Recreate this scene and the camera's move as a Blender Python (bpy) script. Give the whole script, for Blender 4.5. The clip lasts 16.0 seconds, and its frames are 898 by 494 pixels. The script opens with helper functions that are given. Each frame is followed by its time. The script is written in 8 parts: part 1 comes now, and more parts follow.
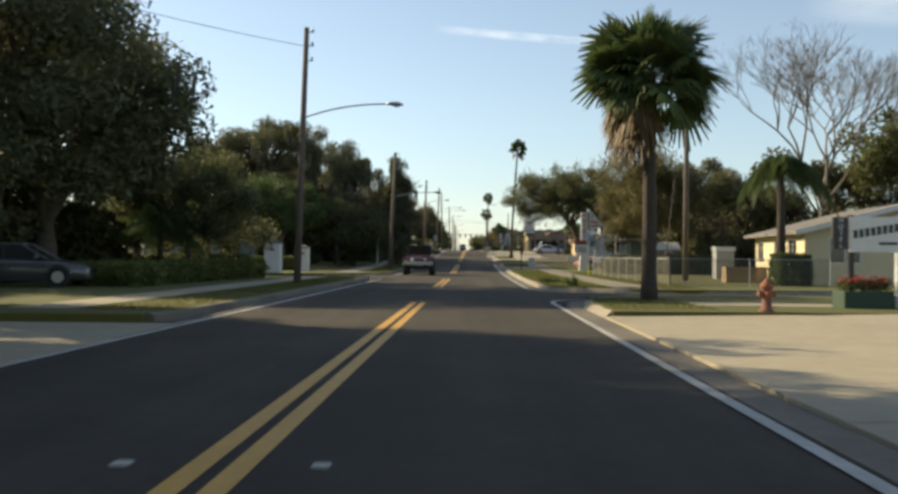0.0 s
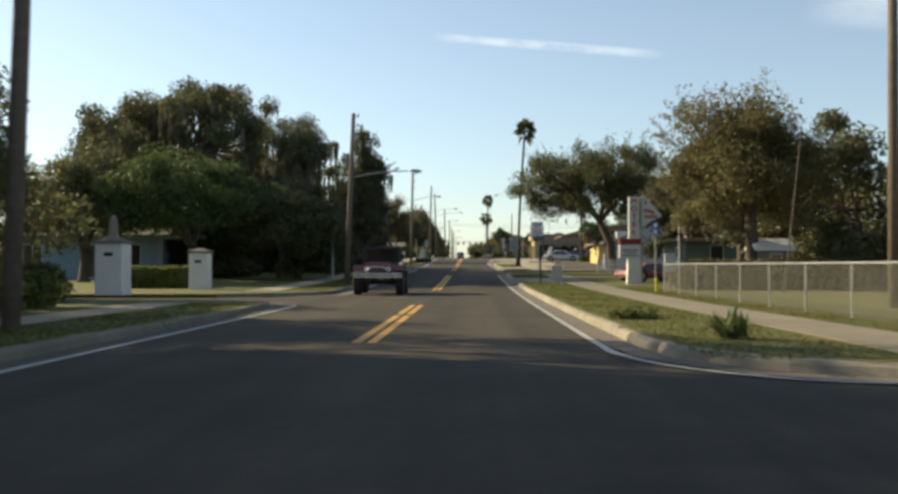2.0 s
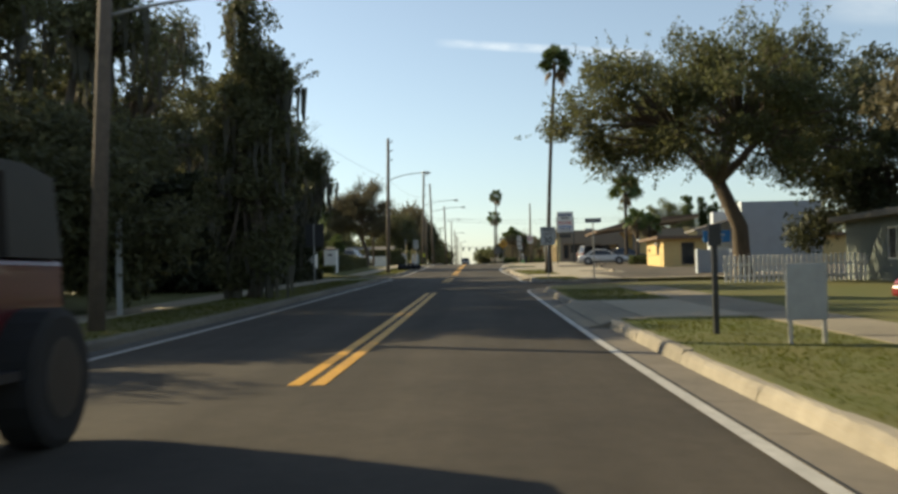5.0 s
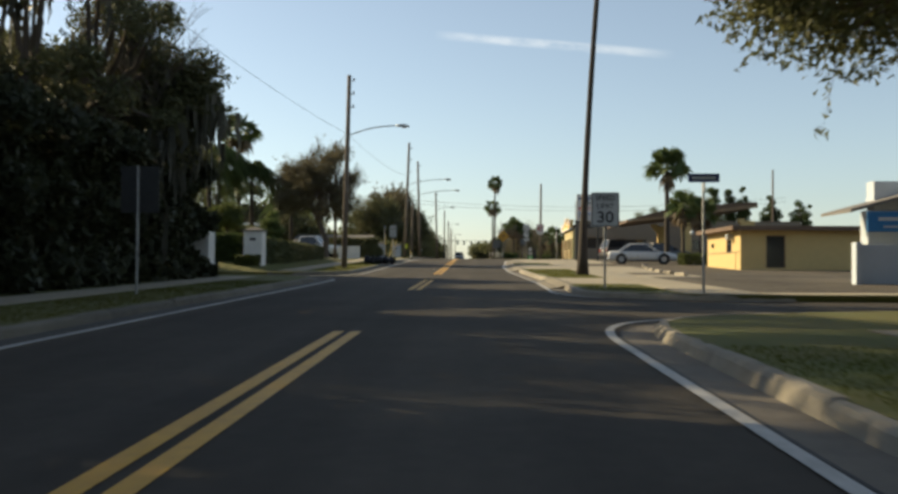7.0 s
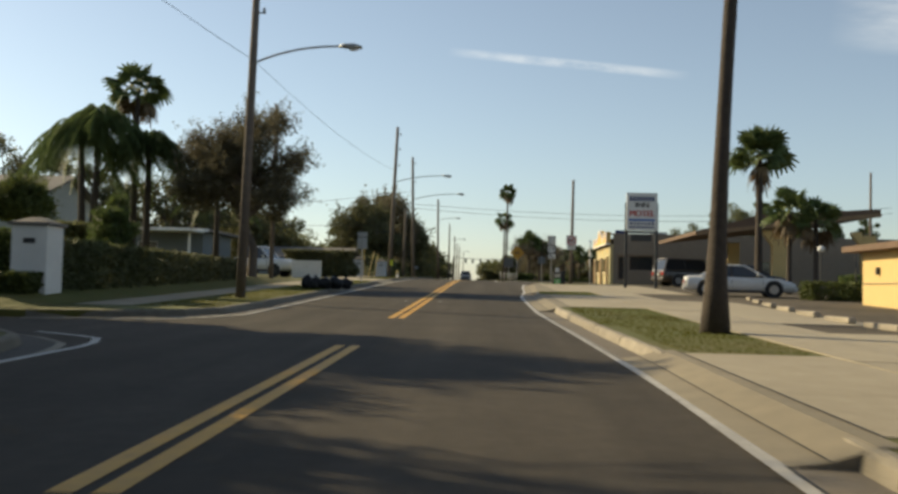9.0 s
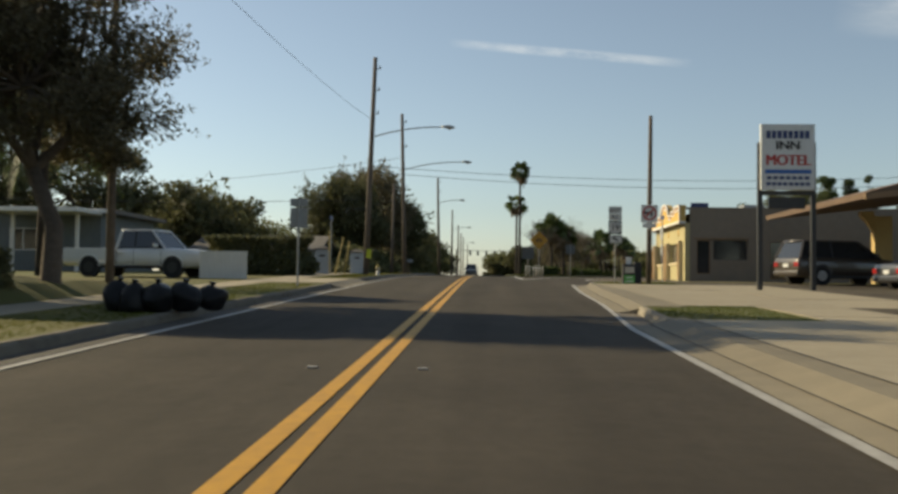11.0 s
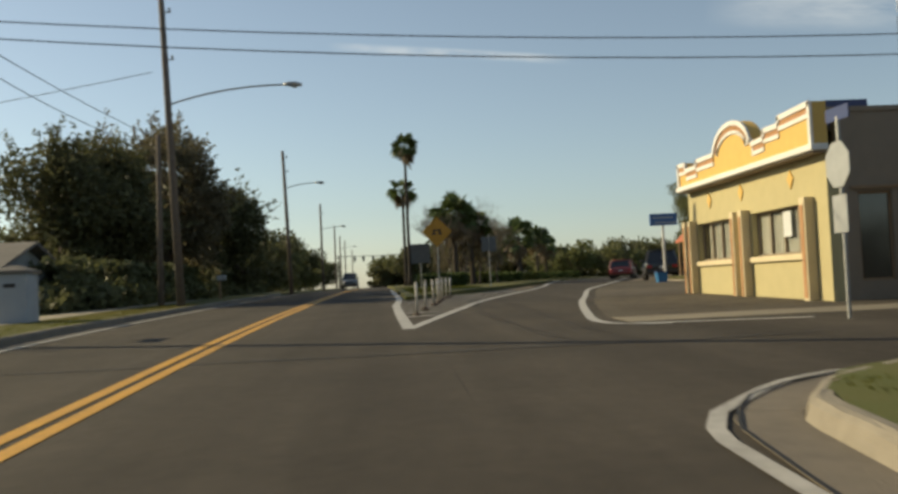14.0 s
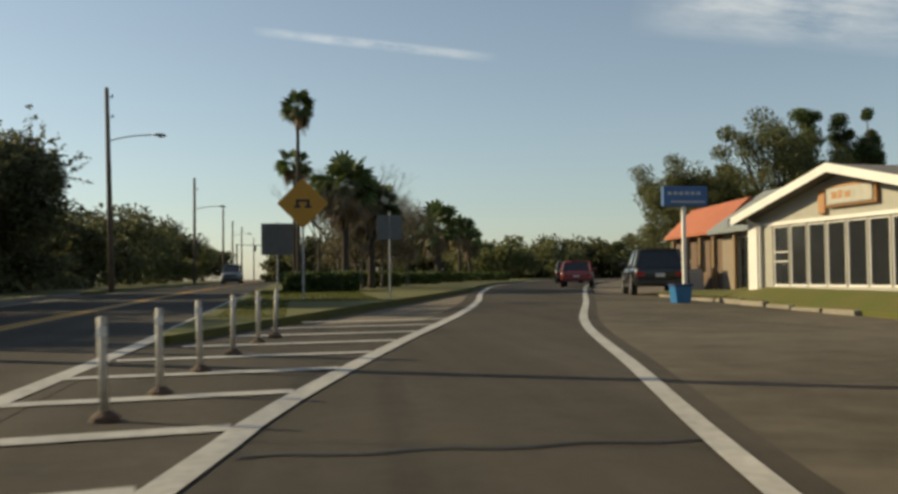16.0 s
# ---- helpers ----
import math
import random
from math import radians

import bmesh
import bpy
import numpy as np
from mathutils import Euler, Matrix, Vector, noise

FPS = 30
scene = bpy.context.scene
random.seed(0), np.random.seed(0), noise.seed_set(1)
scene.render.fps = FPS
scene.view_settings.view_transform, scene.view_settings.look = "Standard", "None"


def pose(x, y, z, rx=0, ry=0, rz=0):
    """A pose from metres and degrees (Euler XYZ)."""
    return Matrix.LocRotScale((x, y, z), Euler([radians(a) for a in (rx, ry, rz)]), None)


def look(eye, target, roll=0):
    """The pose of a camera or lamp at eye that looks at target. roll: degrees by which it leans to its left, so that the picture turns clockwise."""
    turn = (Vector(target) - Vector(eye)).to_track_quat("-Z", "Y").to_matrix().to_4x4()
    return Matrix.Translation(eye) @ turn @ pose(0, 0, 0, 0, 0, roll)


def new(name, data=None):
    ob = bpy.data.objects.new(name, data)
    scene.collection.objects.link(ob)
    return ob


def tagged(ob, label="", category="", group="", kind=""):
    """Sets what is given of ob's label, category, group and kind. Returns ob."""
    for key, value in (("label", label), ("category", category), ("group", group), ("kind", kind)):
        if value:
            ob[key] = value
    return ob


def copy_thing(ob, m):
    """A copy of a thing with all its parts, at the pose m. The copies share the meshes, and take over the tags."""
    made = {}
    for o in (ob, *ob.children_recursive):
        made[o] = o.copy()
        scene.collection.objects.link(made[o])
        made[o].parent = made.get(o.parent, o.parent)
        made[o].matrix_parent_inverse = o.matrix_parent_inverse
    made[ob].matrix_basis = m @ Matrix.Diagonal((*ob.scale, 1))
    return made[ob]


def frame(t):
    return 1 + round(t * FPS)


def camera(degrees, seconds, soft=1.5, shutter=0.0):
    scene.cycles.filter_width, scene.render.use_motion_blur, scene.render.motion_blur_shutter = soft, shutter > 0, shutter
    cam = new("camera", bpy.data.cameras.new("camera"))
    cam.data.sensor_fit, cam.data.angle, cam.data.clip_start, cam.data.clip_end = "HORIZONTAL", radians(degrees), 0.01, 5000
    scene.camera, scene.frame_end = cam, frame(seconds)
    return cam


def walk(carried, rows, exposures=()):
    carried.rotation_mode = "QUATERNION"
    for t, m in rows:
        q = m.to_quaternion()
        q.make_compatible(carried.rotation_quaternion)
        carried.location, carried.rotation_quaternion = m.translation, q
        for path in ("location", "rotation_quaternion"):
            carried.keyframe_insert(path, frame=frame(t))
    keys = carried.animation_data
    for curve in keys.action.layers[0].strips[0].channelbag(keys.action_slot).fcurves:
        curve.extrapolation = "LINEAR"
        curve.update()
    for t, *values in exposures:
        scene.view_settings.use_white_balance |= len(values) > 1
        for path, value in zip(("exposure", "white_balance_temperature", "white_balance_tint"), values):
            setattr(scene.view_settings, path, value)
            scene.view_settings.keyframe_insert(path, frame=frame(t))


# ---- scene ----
cam = camera(50.5, 16.0, soft=3.0, shutter=0.3)
# seconds, x, y, z, yaw, pitch, roll
PATH = [
    (0.0, 1.368, 0.000, 1.149, 1.41, 0.67, 0.43),
    (0.5, 1.441, 5.801, 1.123, 1.30, 0.73, -0.11),
    (1.0, 1.499, 11.610, 1.139, 1.32, 0.42, 0.20),
    (1.5, 1.582, 17.445, 1.126, 1.35, 0.78, -0.03),
    (2.0, 1.619, 23.232, 1.124, 1.39, 1.23, -0.10),
    (2.5, 1.668, 28.912, 1.128, 1.63, 0.71, 0.31),
    (3.0, 1.642, 34.530, 1.134, 2.02, 0.43, 0.50),
    (3.5, 1.652, 40.140, 1.126, 2.11, 0.49, -0.33),
    (4.0, 1.718, 45.770, 1.133, 1.92, 0.92, -1.45),
    (6.5, 1.750, 72.649, 1.274, 1.53, 2.17, -0.13),
    (7.0, 1.697, 78.219, 1.378, 1.52, 1.41, 0.31),
    (7.5, 1.755, 83.814, 1.530, 1.38, 1.48, -0.49),
    (8.0, 1.894, 89.333, 1.621, 1.19, 1.67, 0.13),
    (8.5, 2.075, 94.765, 1.769, 2.16, 2.54, 1.44),
    (11.0, 1.184, 121.938, 2.318, 2.34, 2.09, 0.67),
    (11.5, 1.118, 127.143, 2.459, 1.88, 2.53, -0.33),
    (12.0, 1.177, 132.314, 2.597, 1.67, 2.51, -1.40),
    (12.5, 1.150, 137.585, 2.770, -0.21, 2.66, -3.85),
    (13.0, 1.580, 142.844, 2.949, -2.01, 2.27, -3.01),
    (13.5, 2.043, 148.048, 3.072, -2.87, 2.03, -1.98),
    (14.0, 2.532, 153.143, 3.179, -4.12, 2.23, -2.72),
    (14.5, 3.124, 158.078, 3.301, -6.07, 2.30, -1.98),
    (15.0, 3.804, 162.895, 3.443, -6.36, 2.58, -1.93),
    (15.5, 4.620, 167.900, 3.550, -7.45, 1.69, -1.96),
    (16.0, 5.244, 172.193, 3.579, -9.03, 1.81, -0.65),
]
# the clip's own exposure and white balance: seconds, stops, kelvin, tint
EXPOSURES = [(0.0, 0.74, 6420, 5), (4.0, 0.74, 6440, 3), (7.0, 0.58, 6600, 5), (8.5, 0.50, 6620, 5), (11.0, 0.20, 6560, 4), (13.5, 0.20, 6600, 3), (16.0, 0.18, 6680, 3)]


def eye_pose(x, y, z, yaw, pitch, roll):
    """roll leans the camera to its left."""
    return pose(x, y, z, 0, 0, yaw) @ pose(0, 0, 0, 90 + pitch) @ pose(0, 0, 0, 0, 0, roll)


walk(cam, [(t, eye_pose(*row)) for t, *row in PATH], EXPOSURES)

# ---- light: low sun from the left and a little ahead, clear pale sky ----
SUN_AZ, SUN_EL = -63.0, 26.0      # degrees clockwise from +y, degrees up
world = bpy.data.worlds.new("sky")
scene.world = world
world.use_nodes = True
wn = world.node_tree
sky = wn.nodes.new("ShaderNodeTexSky")
sky.sky_type = "NISHITA"
sky.sun_disc = False
sky.sun_elevation = radians(SUN_EL)
sky.sun_rotation = radians(SUN_AZ)
sky.air_density, sky.dust_density, sky.ozone_density = 1.0, 0.5, 2.2
wn.nodes["Background"].inputs["Strength"].default_value = 0.096
pale = wn.nodes.new("ShaderNodeHueSaturation")
pale.inputs["Saturation"].default_value = 0.72
wn.links.new(sky.outputs["Color"], pale.inputs["Color"])
wn.links.new(pale.outputs["Color"], wn.nodes["Background"].inputs["Color"])
sun = new("sun", bpy.data.lights.new("sun", "SUN"))
sun.data.energy, sun.data.angle, sun.data.color = 5.0, radians(0.55), (1.0, 0.81, 0.52)
sun_dir = Vector((math.sin(radians(SUN_AZ)) * math.cos(radians(SUN_EL)), math.cos(radians(SUN_AZ)) * math.cos(radians(SUN_EL)), math.sin(radians(SUN_EL))))
sun.matrix_world = look(sun_dir * 200, (0, 0, 0))


# ---- materials ----
def mat(name, col, col2=None, rough=0.8, metal=0.0, scale=4.0, big=0.35, bump=0.0, bscale=40.0, spec=0.5, island=0.0, alpha=None):
    """Two colours mixed by fine and broad noise, with relief; island: brightness spread from piece to piece."""
    m = bpy.data.materials.new(name)
    m.use_nodes = True
    nt = m.node_tree
    b = nt.nodes["Principled BSDF"]
    b.inputs["Roughness"].default_value = rough
    b.inputs["Metallic"].default_value = metal
    b.inputs["Specular IOR Level"].default_value = spec
    col2 = col2 or tuple(c * 0.72 for c in col)
    tc = nt.nodes.new("ShaderNodeTexCoord")
    n1 = nt.nodes.new("ShaderNodeTexNoise")
    n1.inputs["Scale"].default_value, n1.inputs["Detail"].default_value, n1.inputs["Roughness"].default_value = scale, 6, 0.65
    n2 = nt.nodes.new("ShaderNodeTexNoise")
    n2.inputs["Scale"].default_value, n2.inputs["Detail"].default_value = scale * 0.09, 3
    for n in (n1, n2):
        nt.links.new(tc.outputs["Object"], n.inputs["Vector"])
    add = nt.nodes.new("ShaderNodeMix")
    add.data_type = "FLOAT"
    add.inputs[0].default_value = big
    nt.links.new(n1.outputs["Fac"], add.inputs[2])
    nt.links.new(n2.outputs["Fac"], add.inputs[3])
    ramp = nt.nodes.new("ShaderNodeMapRange")
    ramp.inputs[1].default_value, ramp.inputs[2].default_value = 0.34, 0.66
    nt.links.new(add.outputs[0], ramp.inputs[0])
    mix = nt.nodes.new("ShaderNodeMix")
    mix.data_type = "RGBA"
    mix.inputs[6].default_value, mix.inputs[7].default_value = (*col2, 1), (*col, 1)
    nt.links.new(ramp.outputs[0], mix.inputs[0])
    out = mix.outputs[2]
    if island:
        geo = nt.nodes.new("ShaderNodeNewGeometry")
        info = nt.nodes.new("ShaderNodeObjectInfo")
        s = nt.nodes.new("ShaderNodeMath")
        s.operation = "ADD"
        nt.links.new(geo.outputs["Random Per Island"], s.inputs[0])
        nt.links.new(info.outputs["Random"], s.inputs[1])
        mr = nt.nodes.new("ShaderNodeMapRange")
        mr.inputs[1].default_value, mr.inputs[2].default_value = 0.0, 2.0
        mr.inputs[3].default_value, mr.inputs[4].default_value = 1 - island, 1 + island
        nt.links.new(s.outputs[0], mr.inputs[0])
        hs = nt.nodes.new("ShaderNodeHueSaturation")
        nt.links.new(mr.outputs[0], hs.inputs["Value"])
        nt.links.new(out, hs.inputs["Color"])
        out = hs.outputs["Color"]
    nt.links.new(out, b.inputs["Base Color"])
    if bump:
        n3 = nt.nodes.new("ShaderNodeTexNoise")
        n3.inputs["Scale"].default_value, n3.inputs["Detail"].default_value = bscale, 4
        nt.links.new(tc.outputs["Object"], n3.inputs["Vector"])
        bp = nt.nodes.new("ShaderNodeBump")
        bp.inputs["Strength"].default_value, bp.inputs["Distance"].default_value = bump, 0.02
        nt.links.new(n3.outputs["Fac"], bp.inputs["Height"])
        nt.links.new(bp.outputs["Normal"], b.inputs["Normal"])
    return m


def leafy(name, col, col2, island=0.45, through_light=0.35):
    """Leaf surface that lets some light through."""
    m = mat(name, col, col2, rough=0.6, scale=0.5, big=0.6, island=island, spec=0.3)
    nt = m.node_tree
    b = nt.nodes["Principled BSDF"]
    tr = nt.nodes.new("ShaderNodeBsdfTranslucent")
    src = b.inputs["Base Color"].links[0].from_socket
    nt.links.new(src, tr.inputs["Color"])
    mx = nt.nodes.new("ShaderNodeMixShader")
    mx.inputs[0].default_value = through_light
    nt.links.new(b.outputs[0], mx.inputs[1])
    nt.links.new(tr.outputs[0], mx.inputs[2])
    nt.links.new(mx.outputs[0], nt.nodes["Material Output"].inputs["Surface"])
    return m


def streaky(m, amount, along="Y"):
    """Long worn streaks along the road added to a material's colour."""
    nt = m.node_tree
    b = nt.nodes["Principled BSDF"]
    src = b.inputs["Base Color"].links[0].from_socket
    tc = nt.nodes.new("ShaderNodeTexCoord")
    mp = nt.nodes.new("ShaderNodeMapping")
    mp.inputs["Scale"].default_value = (1.1, 0.035, 1.0) if along == "Y" else (0.035, 1.1, 1.0)
    nt.links.new(tc.outputs["Object"], mp.inputs["Vector"])
    n = nt.nodes.new("ShaderNodeTexNoise")
    n.inputs["Scale"].default_value, n.inputs["Detail"].default_value = 1.0, 5
    nt.links.new(mp.outputs[0], n.inputs["Vector"])
    mr = nt.nodes.new("ShaderNodeMapRange")
    mr.inputs[1].default_value, mr.inputs[2].default_value, mr.inputs[3].default_value, mr.inputs[4].default_value = 0.3, 0.7, 1 - amount, 1 + amount
    nt.links.new(n.outputs["Fac"], mr.inputs[0])
    hs = nt.nodes.new("ShaderNodeHueSaturation")
    nt.links.new(mr.outputs[0], hs.inputs["Value"])
    nt.links.new(src, hs.inputs["Color"])
    nt.links.new(hs.outputs["Color"], b.inputs["Base Color"])
    return m


M_ASPHALT = streaky(mat("asphalt", (0.074, 0.063, 0.050), (0.048, 0.0415, 0.034), rough=0.9, spec=0.18, scale=6, big=0.5, bump=0.5, bscale=90), 0.22)
M_ASPHALT_LOT = mat("old_asphalt", (0.16, 0.135, 0.102), (0.05, 0.043, 0.034), rough=0.9, scale=1.6, big=0.6, bump=0.5, bscale=70, spec=0.2)
M_TAR = mat("tar_joint", (0.02, 0.019, 0.018), rough=0.7)
M_WHITE_LINE = mat("white_road_paint", (0.50, 0.48, 0.44), (0.26, 0.245, 0.22), rough=0.6, scale=9, big=0.4)
M_YELLOW_LINE = mat("yellow_road_paint", (0.62, 0.32, 0.012), (0.42, 0.22, 0.02), rough=0.6, scale=9, big=0.3)
# concrete in a darker tone than the one below
M_DARKCONCRETE = mat("dark_concrete", (0.25, 0.215, 0.155), (0.17, 0.147, 0.108), rough=0.92, scale=3, big=0.55, bump=0.4, bscale=50, island=0.1)
M_CONCRETE = mat("concrete", (0.375, 0.325, 0.235), (0.28, 0.24, 0.172), rough=0.9, scale=3, big=0.5, bump=0.3, bscale=60, island=0.08)
M_KERB = mat("kerb_concrete", (0.34, 0.30, 0.235), (0.18, 0.158, 0.122), rough=0.9, scale=4, big=0.55, bump=0.8, bscale=30, island=0.16)
# darker gutter and kerb colours for the west side of the road
M_GUTTERDARK = mat("dark_gutter", (0.085, 0.075, 0.062), (0.05, 0.045, 0.038), rough=0.9, scale=5, big=0.5, bump=0.5, bscale=50)
M_KERBDARK = mat("dark_kerb_concrete", (0.20, 0.175, 0.13), (0.10, 0.088, 0.068), rough=0.9, scale=4, big=0.55, bump=0.8, bscale=30, island=0.16)
M_GUTTER = mat("gutter_concrete", (0.19, 0.16, 0.122), (0.11, 0.094, 0.074), rough=0.9, scale=5, big=0.5, bump=0.4, bscale=50)
M_GRASS = mat("grass_ground", (0.066, 0.085, 0.009), (0.108, 0.089, 0.019), rough=0.95, scale=1.2, big=0.5, bump=0.4, bscale=45)
M_BLADE = leafy("grass_blade", (0.072, 0.098, 0.006), (0.116, 0.098, 0.014), 0.25, 0.45)
M_DIRT = mat("bare_soil", (0.17, 0.13, 0.09), (0.11, 0.09, 0.06), rough=0.95, scale=2, bump=0.5)
M_OAK = leafy("oak_leaf", (0.090, 0.102, 0.044), (0.131, 0.125, 0.061), 0.5)
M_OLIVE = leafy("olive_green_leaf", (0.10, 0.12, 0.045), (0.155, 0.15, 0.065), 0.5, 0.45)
M_BROWNLEAF = leafy("thin_brown_leaf", (0.15, 0.125, 0.074), (0.12, 0.11, 0.066), 0.45, 0.45)
M_FROND = leafy("feather_frond", (0.085, 0.125, 0.045), (0.12, 0.15, 0.06), 0.4, 0.4)
# leaf colour darkened to carry deep shade in the hedge and wood
M_SHADELEAF = leafy("shade_dark_leaf", (0.046, 0.054, 0.026), (0.064, 0.067, 0.033), 0.5, 0.2)
M_GOLDLEAF = leafy("golden_olive_leaf", (0.150, 0.145, 0.055), (0.20, 0.17, 0.08), 0.5, 0.5)
M_HEDGE = leafy("hedge_leaf", (0.064, 0.096, 0.028), (0.096, 0.122, 0.038))
M_SHRUB = leafy("shrub_leaf", (0.13, 0.15, 0.04), (0.08, 0.10, 0.03))
M_PALM = leafy("palm_leaf", (0.06, 0.09, 0.03), (0.09, 0.115, 0.04), 0.45, 0.3)
M_DEADPALM = leafy("dead_palm_leaf", (0.20, 0.14, 0.075), (0.13, 0.095, 0.055), 0.4, 0.2)
M_MOSS = leafy("hanging_moss", (0.12, 0.112, 0.085), (0.08, 0.078, 0.06), 0.3, 0.3)
M_BARK = mat("bark", (0.13, 0.10, 0.075), (0.07, 0.055, 0.042), rough=0.95, scale=9, bump=0.9, bscale=25)
M_PALMBARK = mat("palm_trunk", (0.072, 0.057, 0.045), (0.038, 0.030, 0.024), rough=0.95, scale=7, bump=0.9, bscale=20)
M_BARETWIG = mat("pale_bark", (0.17, 0.14, 0.11), (0.10, 0.085, 0.07), rough=0.9, scale=6, bump=0.4)
M_POLE = mat("pole_wood", (0.17, 0.135, 0.105), (0.10, 0.08, 0.065), rough=0.9, scale=6, bump=0.5, bscale=30)
M_STEEL = mat("galvanised_steel", (0.42, 0.42, 0.41), (0.30, 0.30, 0.29), rough=0.5, metal=0.6, scale=8)
M_DARKSTEEL = mat("dark_metal", (0.05, 0.05, 0.05), rough=0.5, metal=0.4, scale=8)
M_WIRE = mat("wire", (0.035, 0.035, 0.037), rough=0.6)
M_SIGNWHITE = mat("sign_white", (0.66, 0.67, 0.66), (0.55, 0.56, 0.55), rough=0.45, scale=6)
M_SIGNBACK = mat("sign_back_aluminium", (0.40, 0.41, 0.41), (0.30, 0.31, 0.31), rough=0.5, metal=0.4, scale=5)
M_BLACK = mat("black_paint", (0.02, 0.02, 0.022), (0.03, 0.03, 0.03), rough=0.5)
M_RED = mat("red_paint", (0.42, 0.03, 0.025), (0.32, 0.025, 0.02), rough=0.45)
M_BLUE = mat("blue_paint", (0.03, 0.13, 0.42), (0.025, 0.10, 0.33), rough=0.5)
M_NAVY = mat("navy_paint", (0.03, 0.05, 0.16), rough=0.5)
M_ORANGE = mat("sign_yellow", (0.50, 0.235, 0.01), (0.42, 0.20, 0.01), rough=0.45)
M_WHITE = mat("white_paint", (0.76, 0.74, 0.70), (0.62, 0.60, 0.56), rough=0.7, scale=2, big=0.5)
M_SIGNGREY = mat("dull_grey_sheet", (0.13, 0.135, 0.135), (0.09, 0.095, 0.095), rough=0.6, metal=0.2, scale=5)
# cream siding, darkened so that the sunlit gable front looks shaded
M_SHADECREAM = mat("shade_cream_siding", (0.40, 0.385, 0.33), (0.33, 0.315, 0.27), rough=0.85, scale=3, big=0.5, bump=0.2)
# white walls with the blue of the skylight mixed into the paint
M_SKYWHITE = mat("skylit_white_paint", (0.52, 0.57, 0.62), (0.44, 0.48, 0.53), rough=0.8, scale=2, big=0.5)
# white surfaces that stand in shade, the shade put into the colour
M_SHADEWHITE = mat("shade_grey_white", (0.36, 0.40, 0.44), (0.29, 0.32, 0.36), rough=0.8, scale=2, big=0.5)
M_CREAM = mat("cream_stucco", (0.66, 0.56, 0.36), (0.56, 0.47, 0.30), rough=0.85, scale=3, big=0.5, bump=0.2)
M_YELLOWWALL = mat("yellow_stucco", (0.62, 0.45, 0.19), (0.53, 0.385, 0.165), rough=0.85, scale=3, big=0.5, bump=0.2)
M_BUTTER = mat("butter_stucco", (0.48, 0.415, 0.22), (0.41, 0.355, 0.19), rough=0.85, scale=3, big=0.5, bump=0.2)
M_GOLD = mat("gold_paint", (0.66, 0.43, 0.115), (0.59, 0.375, 0.10), rough=0.75, scale=4)
M_RUST = mat("rust_orange_paint", (0.44, 0.23, 0.10), (0.36, 0.185, 0.08), rough=0.75, scale=4)
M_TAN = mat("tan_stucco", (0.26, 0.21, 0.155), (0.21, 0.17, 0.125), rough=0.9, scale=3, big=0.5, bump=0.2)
M_GREYBLUE = mat("grey_blue_siding", (0.30, 0.33, 0.34), (0.24, 0.265, 0.275), rough=0.8, scale=3)
M_ROOF = mat("grey_shingle", (0.20, 0.18, 0.16), (0.13, 0.12, 0.11), rough=0.9, scale=8, bump=0.5)
M_ROOFBROWN = mat("brown_roof", (0.17, 0.11, 0.075), (0.11, 0.075, 0.05), rough=0.9, scale=6, bump=0.5)
M_ROOFRED = mat("orange_tile_roof", (0.42, 0.13, 0.06), (0.30, 0.09, 0.045), rough=0.8, scale=6, bump=0.5)
M_WOOD = mat("weathered_wood", (0.30, 0.20, 0.11), (0.20, 0.135, 0.08), rough=0.85, scale=6, bump=0.4)
M_GLASS = mat("dark_glass", (0.02, 0.022, 0.025), (0.03, 0.032, 0.035), rough=0.08, spec=0.8)
M_PANE = bpy.data.materials.new("clear_pane")
M_PANE.use_nodes = True
_nt = M_PANE.node_tree
_gl, _tr, _mx, _fr = (_nt.nodes.new(k) for k in ("ShaderNodeBsdfGlossy", "ShaderNodeBsdfTransparent", "ShaderNodeMixShader", "ShaderNodeLayerWeight"))
_gl.inputs["Roughness"].default_value = 0.03
_tr.inputs["Color"].default_value = (0.93, 0.94, 0.92, 1)
_fr.inputs["Blend"].default_value = 0.18
_nt.links.new(_fr.outputs["Facing"], _mx.inputs[0])
_nt.links.new(_tr.outputs[0], _mx.inputs[1])
_nt.links.new(_gl.outputs[0], _mx.inputs[2])
_nt.links.new(_mx.outputs[0], _nt.nodes["Material Output"].inputs["Surface"])
M_CURTAIN = mat("pale_blind", (0.48, 0.46, 0.40), (0.36, 0.345, 0.30), rough=0.9, scale=5)
M_BLIND = mat("white_blind", (0.62, 0.61, 0.56), (0.50, 0.49, 0.45), rough=0.9, scale=5)
M_INTERIOR = mat("dim_interior", (0.10, 0.085, 0.07), rough=0.95)
M_TYRE = mat("tyre_rubber", (0.02, 0.02, 0.02), rough=0.85)
M_DULLWIRE = mat("dull_galvanised_wire", (0.17, 0.165, 0.145), (0.12, 0.115, 0.10), rough=0.6, metal=0.3)
M_RIM = mat("alloy_rim", (0.45, 0.45, 0.46), rough=0.35, metal=0.8)
M_CHROME = mat("chrome", (0.6, 0.6, 0.6), rough=0.2, metal=1.0)
M_TAIL = mat("tail_lamp", (0.40, 0.02, 0.02), rough=0.25)
M_HEAD = mat("head_lamp", (0.6, 0.6, 0.58), rough=0.15, spec=0.8)
